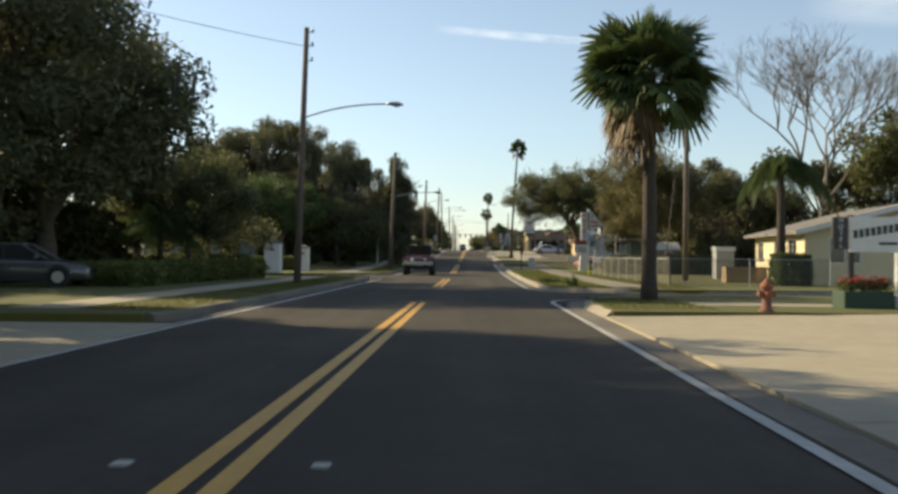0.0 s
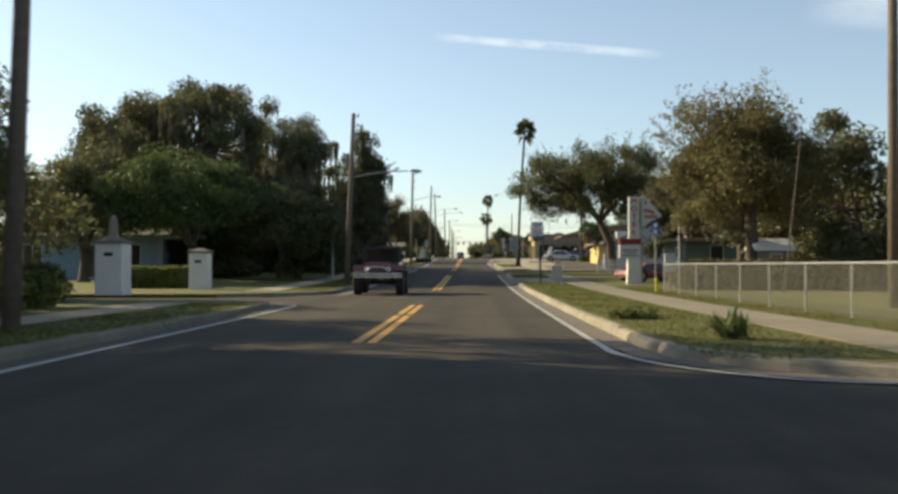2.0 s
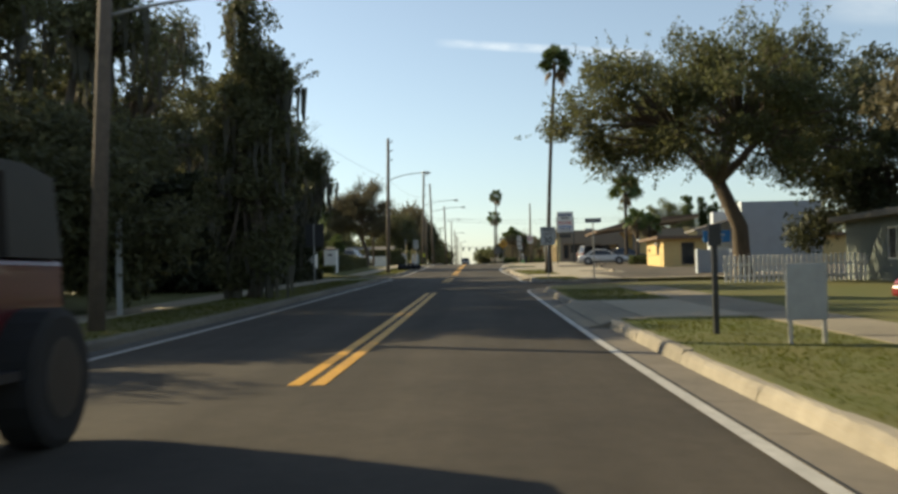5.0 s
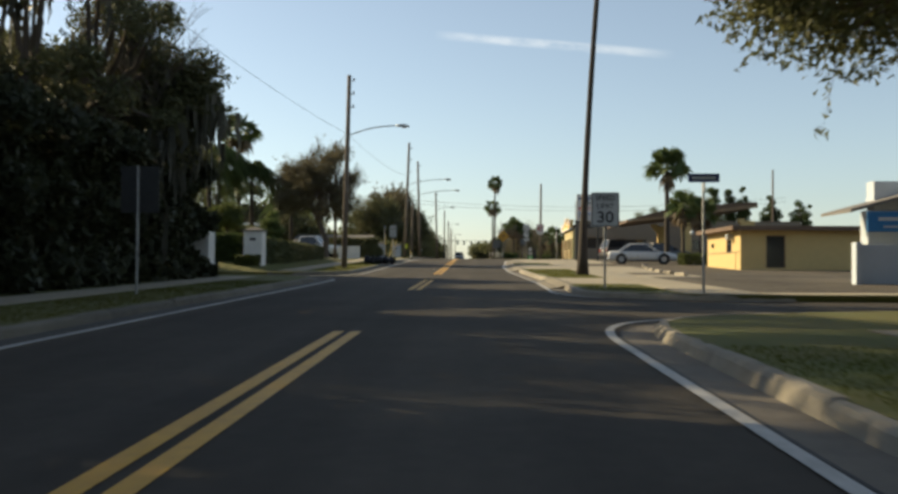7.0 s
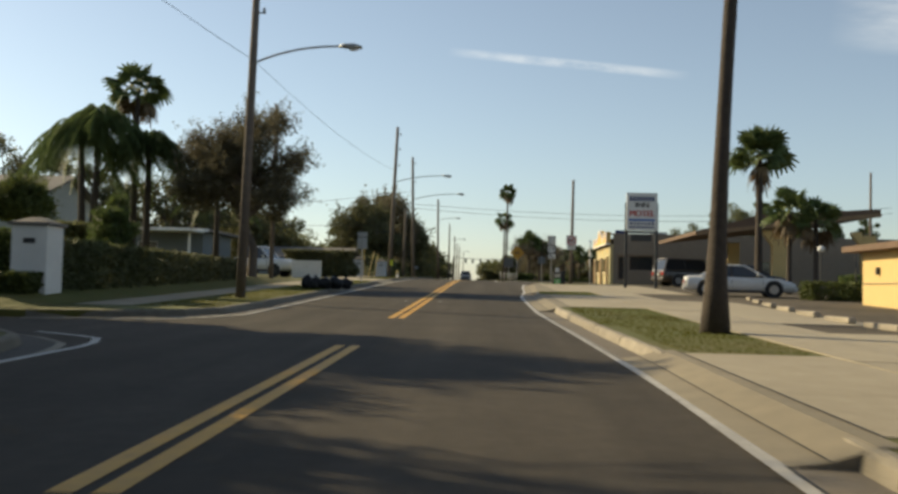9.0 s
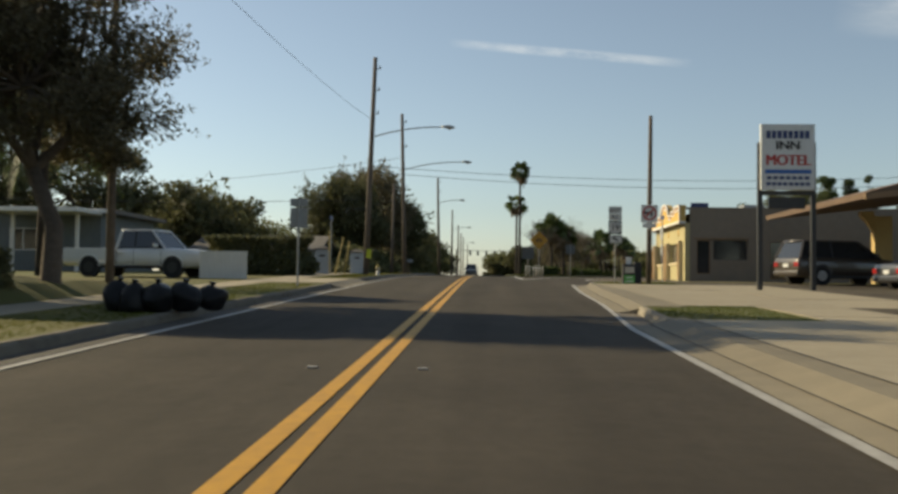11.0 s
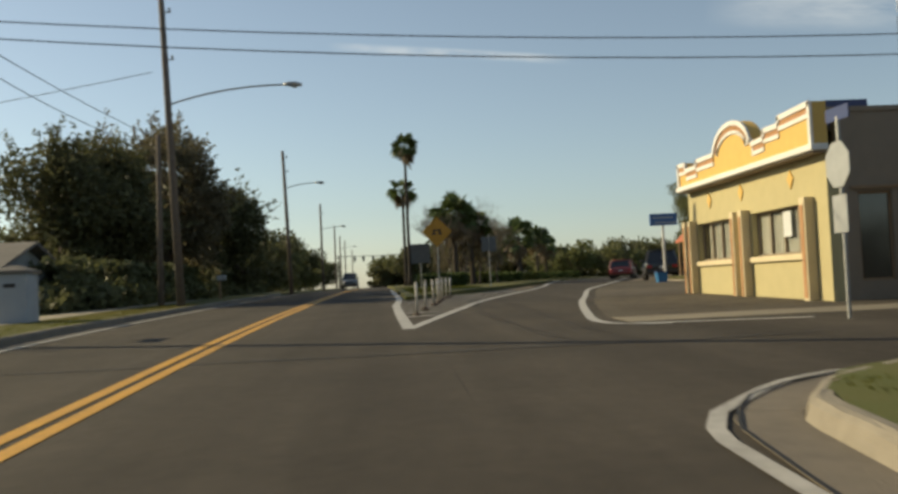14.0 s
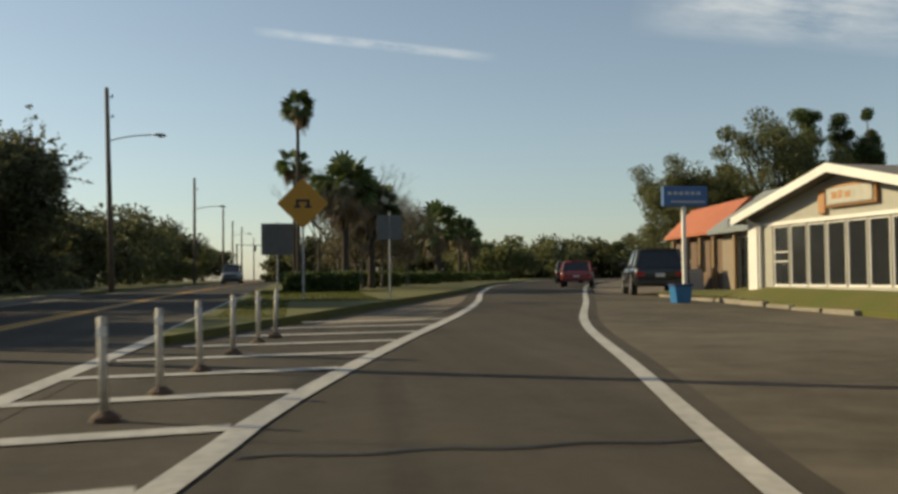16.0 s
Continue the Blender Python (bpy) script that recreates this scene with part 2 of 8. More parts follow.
M_PLASTIC = mat("black_plastic", (0.025, 0.025, 0.027), rough=0.6)
M_BAG = mat("black_bin_bag", (0.012, 0.012, 0.013), (0.02, 0.02, 0.02), rough=0.38, bump=1.0, bscale=9, spec=0.18)
M_HIVIS = mat("fluorescent_wrap", (0.60, 0.62, 0.02), rough=0.5)
M_GREEN = mat("green_paint", (0.10, 0.42, 0.06), rough=0.5)


def car_paint(name, col):
    m = mat(name, col, tuple(c * 0.9 for c in col), rough=0.32, scale=2, spec=0.6)
    m.node_tree.nodes["Principled BSDF"].inputs["Coat Weight"].default_value = 0.6
    return m


P_WHITE, P_DARK = car_paint("white_car_paint", (0.70, 0.70, 0.68)), car_paint("dark_car_paint", (0.04, 0.042, 0.048))
P_BRONZE, P_DEEPRED = car_paint("bronze_car_paint", (0.06, 0.048, 0.037)), car_paint("deep_red_car_paint", (0.20, 0.02, 0.02))

# ---- shape helpers ----
KY = [-400, 50, 65, 75, 83, 91, 99, 107, 115, 123, 131, 139, 147, 155, 170, 190, 220, 300, 3000]
KZ = [0, 0, .07, .22, .38, .55, .71, .86, 1.02, 1.21, 1.43, 1.67, 1.90, 2.13, 2.50, 2.75, 3.0, 3.2, 3.2]
WIN = np.linspace(-6, 6, 9)


def prof(y):
    """Height of the road's surface along its length, softened."""
    return float(np.mean(np.interp(y + WIN, KY, KZ)))


def verge(y):
    return prof(y) + 0.14


def link(name, me, parent=None, material=None):
    ob = new(name, me)
    if material:
        me.materials.append(material)
    if parent:
        ob.parent = parent
    return ob


def part(name, bm, material, parent, label="", smooth=False):
    me = bpy.data.meshes.new(name)
    bmesh.ops.recalc_face_normals(bm, faces=bm.faces)
    bm.to_mesh(me)
    bm.free()
    if smooth:
        me.shade_smooth()
    ob = link(name, me, parent, material)
    return tagged(ob, label) if label else ob


def thing(name, x, y, z, label, category, group="", rz=0.0, kind=""):
    e = new(name)
    e.empty_display_size = 0.2
    e.matrix_basis = pose(x, y, z, 0, 0, rz)
    return tagged(e, label, category, group, kind)


def box(bm, x0, x1, y0, y1, z0, z1, bev=0.0):
    r = bmesh.ops.create_cube(bm, size=1.0, matrix=Matrix.Translation(((x0 + x1) / 2, (y0 + y1) / 2, (z0 + z1) / 2)) @ Matrix.Diagonal((abs(x1 - x0), abs(y1 - y0), abs(z1 - z0), 1)))
    if bev:
        edges = list({e for v in r["verts"] for e in v.link_edges})
        bmesh.ops.bevel(bm, geom=edges, offset=bev, segments=2, affect="EDGES", profile=0.5)
    return bm


def boxes(*bs, bev=0.0):
    bm = bmesh.new()
    for b in bs:
        box(bm, *b, bev=bev)
    return bm


def tube(bm, pts, radii, n=8, cap=True):
    """Tapered tube through points."""
    rings = []
    for i, p in enumerate(pts):
        p = Vector(p)
        a = Vector(pts[max(i - 1, 0)])
        b = Vector(pts[min(i + 1, len(pts) - 1)])
        d = (b - a).normalized()
        s = d.cross(Vector((0, 0, 1)) if abs(d.z) < 0.9 else Vector((1, 0, 0))).normalized()
        u = s.cross(d)
        rings.append([bm.verts.new(p + (s * math.cos(2 * math.pi * k / n) + u * math.sin(2 * math.pi * k / n)) * radii[i]) for k in range(n)])
    for r0, r1 in zip(rings, rings[1:]):
        for k in range(n):
            bm.faces.new((r0[k], r0[(k + 1) % n], r1[(k + 1) % n], r1[k]))
    if cap:
        bm.faces.new(rings[0][::-1])
        bm.faces.new(rings[-1])
    return bm


def tubes(*ts, n=8):
    bm = bmesh.new()
    for pts, r in ts:
        tube(bm, pts, r if isinstance(r, (list, tuple)) else [r] * len(pts), n)
    return bm


def prism(bm, poly, y0, y1, axis="y"):
    """Extrudes an outline in (a, z) from y0 to y1 along y (or along x)."""
    f = (lambda a, z, t: (a, t, z)) if axis == "y" else (lambda a, z, t: (t, a, z))
    lo = [bm.verts.new(f(a, z, y0)) for a, z in poly]
    hi = [bm.verts.new(f(a, z, y1)) for a, z in poly]
    n = len(poly)
    bm.faces.new(lo)
    bm.faces.new(hi[::-1])
    for i in range(n):
        bm.faces.new((lo[i], hi[i], hi[(i + 1) % n], lo[(i + 1) % n]))
    return bm


def quads(name, V, material, parent=None):
    """A mesh of loose quads or triangles from an (n, 4, 3) or (n, 3, 3) array."""
    V = np.asarray(V, dtype=np.float32)
    n, k = V.shape[:2]
    me = bpy.data.meshes.new(name)
    me.vertices.add(n * k)
    me.vertices.foreach_set("co", V.ravel())
    me.loops.add(n * k)
    me.loops.foreach_set("vertex_index", np.arange(n * k, dtype=np.int32))
    me.polygons.add(n)
    me.polygons.foreach_set("loop_start", np.arange(0, n * k, k, dtype=np.int32))
    me.update()
    return link(name, me, parent, material)


def strip(name, ys, xl, xr, dz, material, cols=1, parent=None, base=prof, skirt=0.0):
    """A sheet that follows the road's profile between two edges given as functions of y."""
    vs, fs = [], []
    for y in ys:
        a, b = xl(y), xr(y)
        for c in range(cols + 1):
            vs.append((a + (b - a) * c / cols, y, base(y) + dz))
    w = cols + 1
    for i in range(len(ys) - 1):
        for c in range(cols):
            k = i * w + c
            fs.append((k, k + 1, k + w + 1, k + w))
    if skirt:
        n = len(vs)
        vs += [(x, y, z - skirt) for x, y, z in vs]
        ring = [i * w for i in range(len(ys))] + [(len(ys) - 1) * w + c for c in range(1, w)] + [i * w + cols for i in range(len(ys) - 2, -1, -1)] + [c for c in range(cols - 1, 0, -1)]
        for a, b in zip(ring, ring[1:] + ring[:1]):
            fs.append((a, b, b + n, a + n))
    me = bpy.data.meshes.new(name)
    me.from_pydata(vs, [], fs)
    me.update()
    return link(name, me, parent, material)


def ribbon(name, pts, half, dz, material, parent=None, base=prof):
    """A painted band of given half width along a plan polyline."""
    vs, fs = [], []
    for i, (x, y) in enumerate(pts):
        a, b = pts[max(i - 1, 0)], pts[min(i + 1, len(pts) - 1)]
        d = Vector((b[0] - a[0], b[1] - a[1])).normalized()
        for s in (-1, 1):
            vs.append((x - d.y * s * half, y + d.x * s * half, base(y + d.x * s * half) + dz))
    for i in range(len(pts) - 1):
        fs.append((2 * i, 2 * i + 1, 2 * i + 3, 2 * i + 2))
    me = bpy.data.meshes.new(name)
    me.from_pydata(vs, [], fs)
    me.update()
    return link(name, me, parent, material)


def smooth_line(ctrl, step=0.5):
    """Catmull-Rom through plan points."""
    out = []
    p = [ctrl[0]] + list(ctrl) + [ctrl[-1]]
    for i in range(1, len(p) - 2):
        a, b, c, d = (np.array(q, float) for q in p[i - 1:i + 3])
        n = max(2, int(np.linalg.norm(c - b) / step))
        for k in range(n):
            t = k / n
            out.append(tuple(0.5 * ((2 * b) + (c - a) * t + (2 * a - 5 * b + 4 * c - d) * t * t + (3 * b - a - 3 * c + d) * t ** 3)))
    out.append(tuple(ctrl[-1]))
    return out


def kerb(name, pts, side, label, low=False, darker=False):
    """A kerb of separate stones with a gutter pan: pts run along the face's foot; side +1 has the raised ground on the left of travel."""
    top = structure_root(name, label)
    L = [0.0]
    for a, b in zip(pts, pts[1:]):
        L.append(L[-1] + math.hypot(b[0] - a[0], b[1] - a[1]))
    xs, ys = [p[0] for p in pts], [p[1] for p in pts]
    at = lambda s: (float(np.interp(s, L, xs)), float(np.interp(s, L, ys)))
    sect = [(0.0, -0.03), (0.04, 0.11), (0.075, 0.145), (0.11, 0.152), (0.185, 0.15), (0.20, -0.1)]
    if low:
        sect = [(0.0, -0.03), (0.0, 0.012), (0.15, 0.14), (0.185, 0.15), (0.20, -0.1)]
    gut = [(-0.42, 0.008), (0.0, 0.003), (0.0, -0.06), (-0.42, -0.06)]
    rim = [(-0.55, 0.009), (-0.423, 0.012), (-0.423, -0.06), (-0.55, -0.06)]
    pieces = [("kerb_stone", sect, M_KERBDARK if darker else M_KERB), ("gutter_pan", gut, M_GUTTERDARK if darker else M_GUTTER)]
    if darker:
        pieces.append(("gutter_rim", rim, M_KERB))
    s = 0.0
    rough = random.Random(int(L[-1] * 10))
    while s < L[-1] - 0.2:
        e = min(s + rough.choice((1.5, 3.0, 3.0)), L[-1])
        n = max(1, int((e - s) / 0.3))
        jog = (rough.uniform(-0.008, 0.014), rough.uniform(-0.016, 0.006))
        for nm, prf, surface in pieces:
            vs, fs = [], []
            m = len(prf)
            for i in range(n + 1):
                q = s + 0.006 + (e - s - 0.012) * i / n
                x, y = at(q)
                a, b = at(max(q - 0.3, 0)), at(min(q + 0.3, L[-1]))
                d = Vector((b[0] - a[0], b[1] - a[1])).normalized()
                nx, ny = -d.y * side, d.x * side
                for k, (o, z) in enumerate(prf):
                    if nm == "kerb_stone" and 0 < k < len(prf) - 1:
                        o, z = o + jog[0] + rough.uniform(-0.008, 0.008), z + jog[1] + rough.uniform(-0.007, 0.004)
                    vs.append((x + nx * o, y + ny * o, prof(y) + z))
            for i in range(n):
                for k in range(m):
                    fs.append((i * m + k, i * m + (k + 1) % m, (i + 1) * m + (k + 1) % m, (i + 1) * m + k))
            fs += [tuple(range(m)), tuple(range(n * m, n * m + m))[::-1]]
            me = bpy.data.meshes.new(nm)
            me.from_pydata(vs, [], fs)
            me.update()
            link(nm, me, top, surface)
        s = e
    seam = []
    for i in range(int(L[-1] / 0.6) + 1):
        q = min(i * 0.6, L[-1])
        x, y = at(q)
        a, b = at(max(q - 0.3, 0)), at(min(q + 0.3, L[-1]))
        d = Vector((b[0] - a[0], b[1] - a[1])).normalized()
        seam.append((x + d.y * side * 0.425, y - d.x * side * 0.425))
    ribbon("tar_seam", seam, 0.014, 0.0165, M_TAR, top)
    return top


def structure_root(name, label, category=""):
    e = new(name)
    e.empty_display_size = 0.2
    return tagged(e, label, category, kind="structure")


# ---- setting: ground, road, kerbs, pavements ----
def yrange(a, b, step):
    n = max(1, int(round((b - a) / step)))
    return [a + (b - a) * i / n for i in range(n + 1)]


FAR_YS = yrange(-300, -30, 30) + yrange(-28, 240, 2) + yrange(245, 330, 5) + [360, 420, 520, 700, 1000, 1500, 2200]
gys = FAR_YS


def ground_sheet():
    xs = [-1800, -900, -400, -200, -110] + [-80 + 8 * i for i in range(21)] + [110, 200, 400, 900, 1800]
    vs = [(x, y, prof(y) - 0.07) for y in gys for x in xs]
    w = len(xs)
    fs = [(i * w + c, i * w + c + 1, (i + 1) * w + c + 1, (i + 1) * w + c) for i in range(len(gys) - 1) for c in range(w - 1)]
    me = bpy.data.meshes.new("ground")
    me.from_pydata(vs, [], fs)
    return tagged(link("ground", me, None, M_DIRT), "dry sandy ground reaching to the horizon", "ground", kind="structure")


ground_sheet()
ROAD_YS = yrange(-30, 240, 1.5) + yrange(245, 600, 15)
road = tagged(strip("road", ROAD_YS, lambda y: -3.6, lambda y: float(np.interp(y, [100, 102, 103.5, 112, 118, 126, 137, 144, 151, 157, 159, 160], [3.6, 3.8, 3.95, 3.95, 3.78, 3.6, 3.6, 3.9, 4.1, 4.45, 4.5, 3.2])), 0.0, M_ASPHALT, 4), "worn brownish grey asphalt main road with faded markings", "road", kind="structure")
for nm, y0, y1, x0, x1 in (("road_east_one", 24.4, 35.0, 3.55, 60), ("road_east_two", 89.6, 102.6, 3.55, 60), ("road_west_one", 46.3, 59.2, -60, -3.55), ("road_west_two", 110.8, 120.6, -60, -3.55)):
    tagged(strip(nm, yrange(y0, y1, 1.0), lambda y, a=x0: a, lambda y, b=x1: b, -0.004, M_ASPHALT, 6), "asphalt side street joining the main road", "road", kind="structure")

FORK_R = smooth_line([(6.9, 167.35), (6.25, 167.7), (6.03, 168.6), (6.37, 170.9), (7.39, 176.2), (8.58, 181.3), (10.38, 188.9), (13.5, 198.9), (17.2, 211), (22, 226), (30, 248), (42, 275), (60, 310)], 1.0)
FORK_L = smooth_line([(2.95, 169.0), (4.56, 176.7), (5.15, 179.7), (6.6, 185.2), (8.62, 192.3), (10.5, 200), (13, 212), (17, 228), (24, 250), (34, 280), (50, 315)], 1.0)


def line_x(line, y):
    ys = [p[1] for p in line]
    return float(np.interp(y, ys, [p[0] for p in line]))


fork_r_up = [p for p in FORK_R if p[1] >= 168.6]
tagged(strip("road_fork", yrange(150, 315, 1.5), lambda y: 3.15 if y < 190 else line_x(FORK_L, y) - 0.5, lambda y: (4.6 if y < 157 else (60 if 161.0 < y < 169 else (5.0 if y < 159.5 else (5.6 if y <= 161.0 else line_x(fork_r_up, y) + 0.3)))), -0.004, M_ASPHALT, 5), "asphalt fork bearing right from the main road", "road", kind="structure")
tagged(strip("parking_lot", yrange(168.2, 206, 1.5), lambda y: line_x(fork_r_up, y) + 0.25, lambda y: 60.0, -0.008, M_ASPHALT_LOT, 5), "patched old asphalt forecourt before the shops", "parking lot", kind="structure")
tagged(strip("parking_court", yrange(100.95, 160, 2.0), lambda y: 8.4, lambda y: 45.0, 0.147, M_ASPHALT_LOT, 4), "old asphalt motel car park", "parking lot", kind="structure")

# painted lines
lines = structure_root("road_marking", "worn yellow and white road paint")
for y0, y1 in ((-30, 24.4), (37.4, 45.35), (46.0, 51.3), (66.0, 91.0), (105.0, 114.4), (122.0, 600)):
    for s in (-0.118, 0.118):
        ribbon("yellow_line", [(s, y) for y in yrange(y0, y1, 1.5)], 0.073, 0.006, M_YELLOW_LINE, lines)
for y0, y1 in ((-30, 23.4), (35.8, 88.6), (126, 137)):
    ribbon("white_line", [(3.45, y) for y in yrange(y0, y1, 1.5)], 0.06, 0.012, M_WHITE_LINE, lines)
for y0, y1 in ((-30, 50.0), (60.2, 113.0), (121.4, 600)):
    ribbon("white_line", [(-3.45, y) for y in yrange(y0, y1, 1.5)], 0.06, 0.012, M_WHITE_LINE, lines)
for ctrl in ([(3.45, 23.4), (3.47, 24.9), (3.75, 26.2), (4.66, 26.9), (6.5, 27.3)], [(6.3, 32.3), (4.8, 32.8), (3.8, 34.2), (3.45, 35.8)], [(3.45, 88.6), (3.45, 90.2), (3.6, 91.6), (3.96, 92.66), (4.5, 93.3), (5.22, 93.96), (6.69, 94.95), (8.5, 95.6)],
             [(8.0, 99.2), (6.4, 99.75), (5.2, 100.35), (4.63, 100.8), (4.17, 101.7), (3.9, 102.4), (3.8, 103.4), (3.84, 106.5), (3.87, 111.0), (3.72, 118.0), (3.45, 126.0)], [(3.45, 136.9), (3.85, 144), (4.05, 151), (4.36, 157), (4.5, 158.8), (5.08, 159.85), (6.3, 161.0), (9.0, 161.6)], [(-3.45, 50.0), (-3.6, 51.0), (-4.4, 52.1), (-6.2, 52.6)],
             [(-6.0, 57.8), (-4.5, 58.3), (-3.45, 60.2)], [(-3.45, 113.0), (-3.8, 114.4), (-5.2, 115.4)], [(-5.4, 119.0), (-4.2, 119.8), (-3.45, 121.4)]):
    ribbon("white_line", smooth_line(ctrl), 0.06, 0.013, M_WHITE_LINE, lines)
ribbon("white_line", FORK_R, 0.085, 0.008, M_WHITE_LINE, lines)
ribbon("white_line", FORK_R[:3] + [(9, 167.1)], 0.1, 0.007, M_WHITE_LINE, lines)
ribbon("white_line", FORK_L, 0.10, 0.008, M_WHITE_LINE, lines)
ribbon("white_line", [(2.95, 169.0), (2.9, 174), (2.9, 180.2), (3.1, 185.5), (3.15, 191), (3.1, 215)], 0.11, 0.009, M_WHITE_LINE, lines)
for i in range(11):
    y = 173.0 + 1.75 * i
    xr = line_x(FORK_L, y + 0.35) - 0.1
    xl = 2.95 if y < 183.5 else 3.2 + (y - 183.5) * 0.30
    if xr - xl > 0.4:
        ribbon("hatch_bar", [(xl, y), (xr, y + 0.35)], 0.13, 0.0075, M_WHITE_LINE, lines)
for y0, x0, x1 in ((164.6, -3.4, 8), (174.2, 3.3, 8.5), (177.6, 4.9, 7.8)):
    ribbon("tar_joint", [(x0 + (x1 - x0) * i / 12, y0 + 0.05 * math.sin(i * 1.7)) for i in range(13)], 0.03, 0.005, M_TAR, lines)
for i, (x, y) in enumerate([(-0.55, 5.2), (0.55, 5.2), (-0.55, 131.4), (0.55, 131.4)]):
    part("road_stud", boxes((x - 0.05, x + 0.05, y - 0.05, y + 0.05, prof(y), prof(y) + 0.018), bev=0.008), M_WHITE_LINE, lines)

# raised ground beside the road
E_R0 = ([17.6, 22, 25.1, 26.7, 27.2], [3.95, 3.95, 4.3, 5.4, 8.0])
E_R1 = ([32.3, 32.6, 33.5, 35.0, 37, 86, 90.2, 91.4, 92.3, 93.1, 94.2], [8.5, 6.3, 4.9, 4.1, 3.95, 3.95, 3.97, 4.15, 4.6, 5.5, 8.8])
E_R2 = ([99.6, 99.95, 100.55, 101.3, 102.1, 103.0, 106, 112, 118, 126, 137, 144, 151, 157, 159.0, 160.2, 161.1, 161.6], [9.2, 6.9, 5.5, 4.65, 4.32, 4.24, 4.31, 4.33, 4.16, 3.95, 3.95, 4.3, 4.5, 4.85, 5.1, 5.8, 7.4, 10.5])
E_L0 = ([16.4, 17.2, 49.6, 50.7, 51.6, 52.2], [-4.2, -3.95, -3.95, -4.25, -5.4, -8.0])
E_L1 = ([57.6, 58.3, 59.5, 61, 111.7, 113.2, 114.5, 115.4], [-8.0, -5.8, -4.5, -3.95, -3.95, -4.3, -5.4, -8.0])
E_L2 = ([119.0, 119.6, 120.6, 122, 600], [-8.0, -5.8, -4.5, -3.95, -3.95])


def edge(E, off):
    return lambda y: float(np.interp(y, *E)) + off


def fine(a, b):
    return sorted(set([round(v, 3) for v in yrange(a, a + 6, 0.25) + yrange(a + 6, b - 6, 1.5) + yrange(b - 6, b, 0.25)]))


for nm, E, a, b, sgn, lab in (("lawn_east_one", E_R0, 18.6, 27.2, 1, "short green grass verge beside the drive"), ("lawn_east_two", E_R1, 32.3, 94.2, 1, "patchy green grass verge beside the pavement"), ("lawn_east_three", E_R2, 99.6, 161.6, 1, "thin dry grass verge beside the motel drives"),
                              ("lawn_west_one", E_L0, 16.4, 52.2, -1, "dry grass verge under shade trees"), ("lawn_west_two", E_L1, 57.6, 115.4, -1, "shaded grass verge before the oaks"), ("lawn_west_three", E_L2, 119.0, 330, -1, "dry grass verge before the houses")):
    f = edge(E, 0.17 * sgn)
    far = 75 * sgn
    xl, xr = (f, lambda y, q=far: q) if sgn > 0 else (lambda y, q=far: q, f)
    tagged(strip(nm, fine(a, b), xl, xr, 0.14, M_GRASS, 8, skirt=0.25), lab, "grass", kind="structure")
for nm, y0, y1, x0, x1 in (("lawn_south_east", -30, 5, 9.5, 75), ("lawn_south_west", -30, 6.5, -75, -9)):
    tagged(strip(nm, yrange(y0, y1, 2), lambda y, a=x0: a, lambda y, b=x1: b, 0.13, M_GRASS, 4, skirt=0.2), "grass beside the concrete drive", "grass", kind="structure")
tagged(strip("median_lawn", yrange(185.8, 300, 1.2), lambda y: 3.3 if y < 188 else 3.35, lambda y: min(3.5 + (y - 185.8) * 0.33, line_x(FORK_L, y) - 0.55 if y > 200 else 99), 0.12, M_GRASS, 4, skirt=0.2), "green grass median dividing the fork from the main road", "grass", kind="structure")
tagged(strip("lawn_far_east", yrange(203, 330, 4), lambda y: line_x(fork_r_up, y) + 6, lambda y: line_x(fork_r_up, y) + 90, 0.10, M_GRASS, 4, skirt=0.2), "grass beyond the shops", "grass", kind="structure")


def edge_pts(E, a, b, step=0.5):
    return [(edge(E, 0)(y), y) for y in yrange(a, b, step)]


def kerbs():
    kerb("kerb_east_one", edge_pts(E_R0, 18.75, 27.15, 0.3), -1, "low sloping concrete kerb curving into a side street", low=True)
    kerb("kerb_east_two", [(14, 32.25), (9.5, 32.25)] + edge_pts(E_R1, 32.35, 37, 0.25) + edge_pts(E_R1, 37.5, 73.4), -1, "chipped pale concrete kerb with gutter")
    kerb("kerb_east_two_far", edge_pts(E_R1, 80.0, 89.5) + edge_pts(E_R1, 89.8, 94.1, 0.25), -1, "chipped pale concrete kerb with gutter")
    kerb("kerb_east_three", edge_pts(E_R2, 99.65, 103, 0.25) + edge_pts(E_R2, 103.5, 106.6), -1, "chipped concrete kerb at the corner")
    kerb("kerb_east_four", edge_pts(E_R2, 113.0, 127.2), -1, "pale concrete kerb round a grass strip")
    kerb("kerb_east_five", edge_pts(E_R2, 137.2, 141.4), -1, "short concrete kerb beside a grass patch")
    kerb("kerb_east_six", edge_pts(E_R2, 156.3, 161.5), -1, "rounded concrete kerb at the corner")
    kerb("kerb_west_one", edge_pts(E_L0, 16.5, 49.5) + edge_pts(E_L0, 49.7, 52.1, 0.2), 1, "shaded darker concrete kerb with a dark gutter", darker=True)
    kerb("kerb_west_two", edge_pts(E_L1, 57.7, 115.3), 1, "shaded darker concrete kerb with a dark gutter", darker=True)
    kerb("kerb_west_three", edge_pts(E_L2, 119.2, 153.4), 1, "darker concrete kerb with a dark gutter", darker=True)
    kerb("kerb_west_four", edge_pts(E_L2, 160.2, 215.0), 1, "darker concrete kerb with a dark gutter", darker=True)


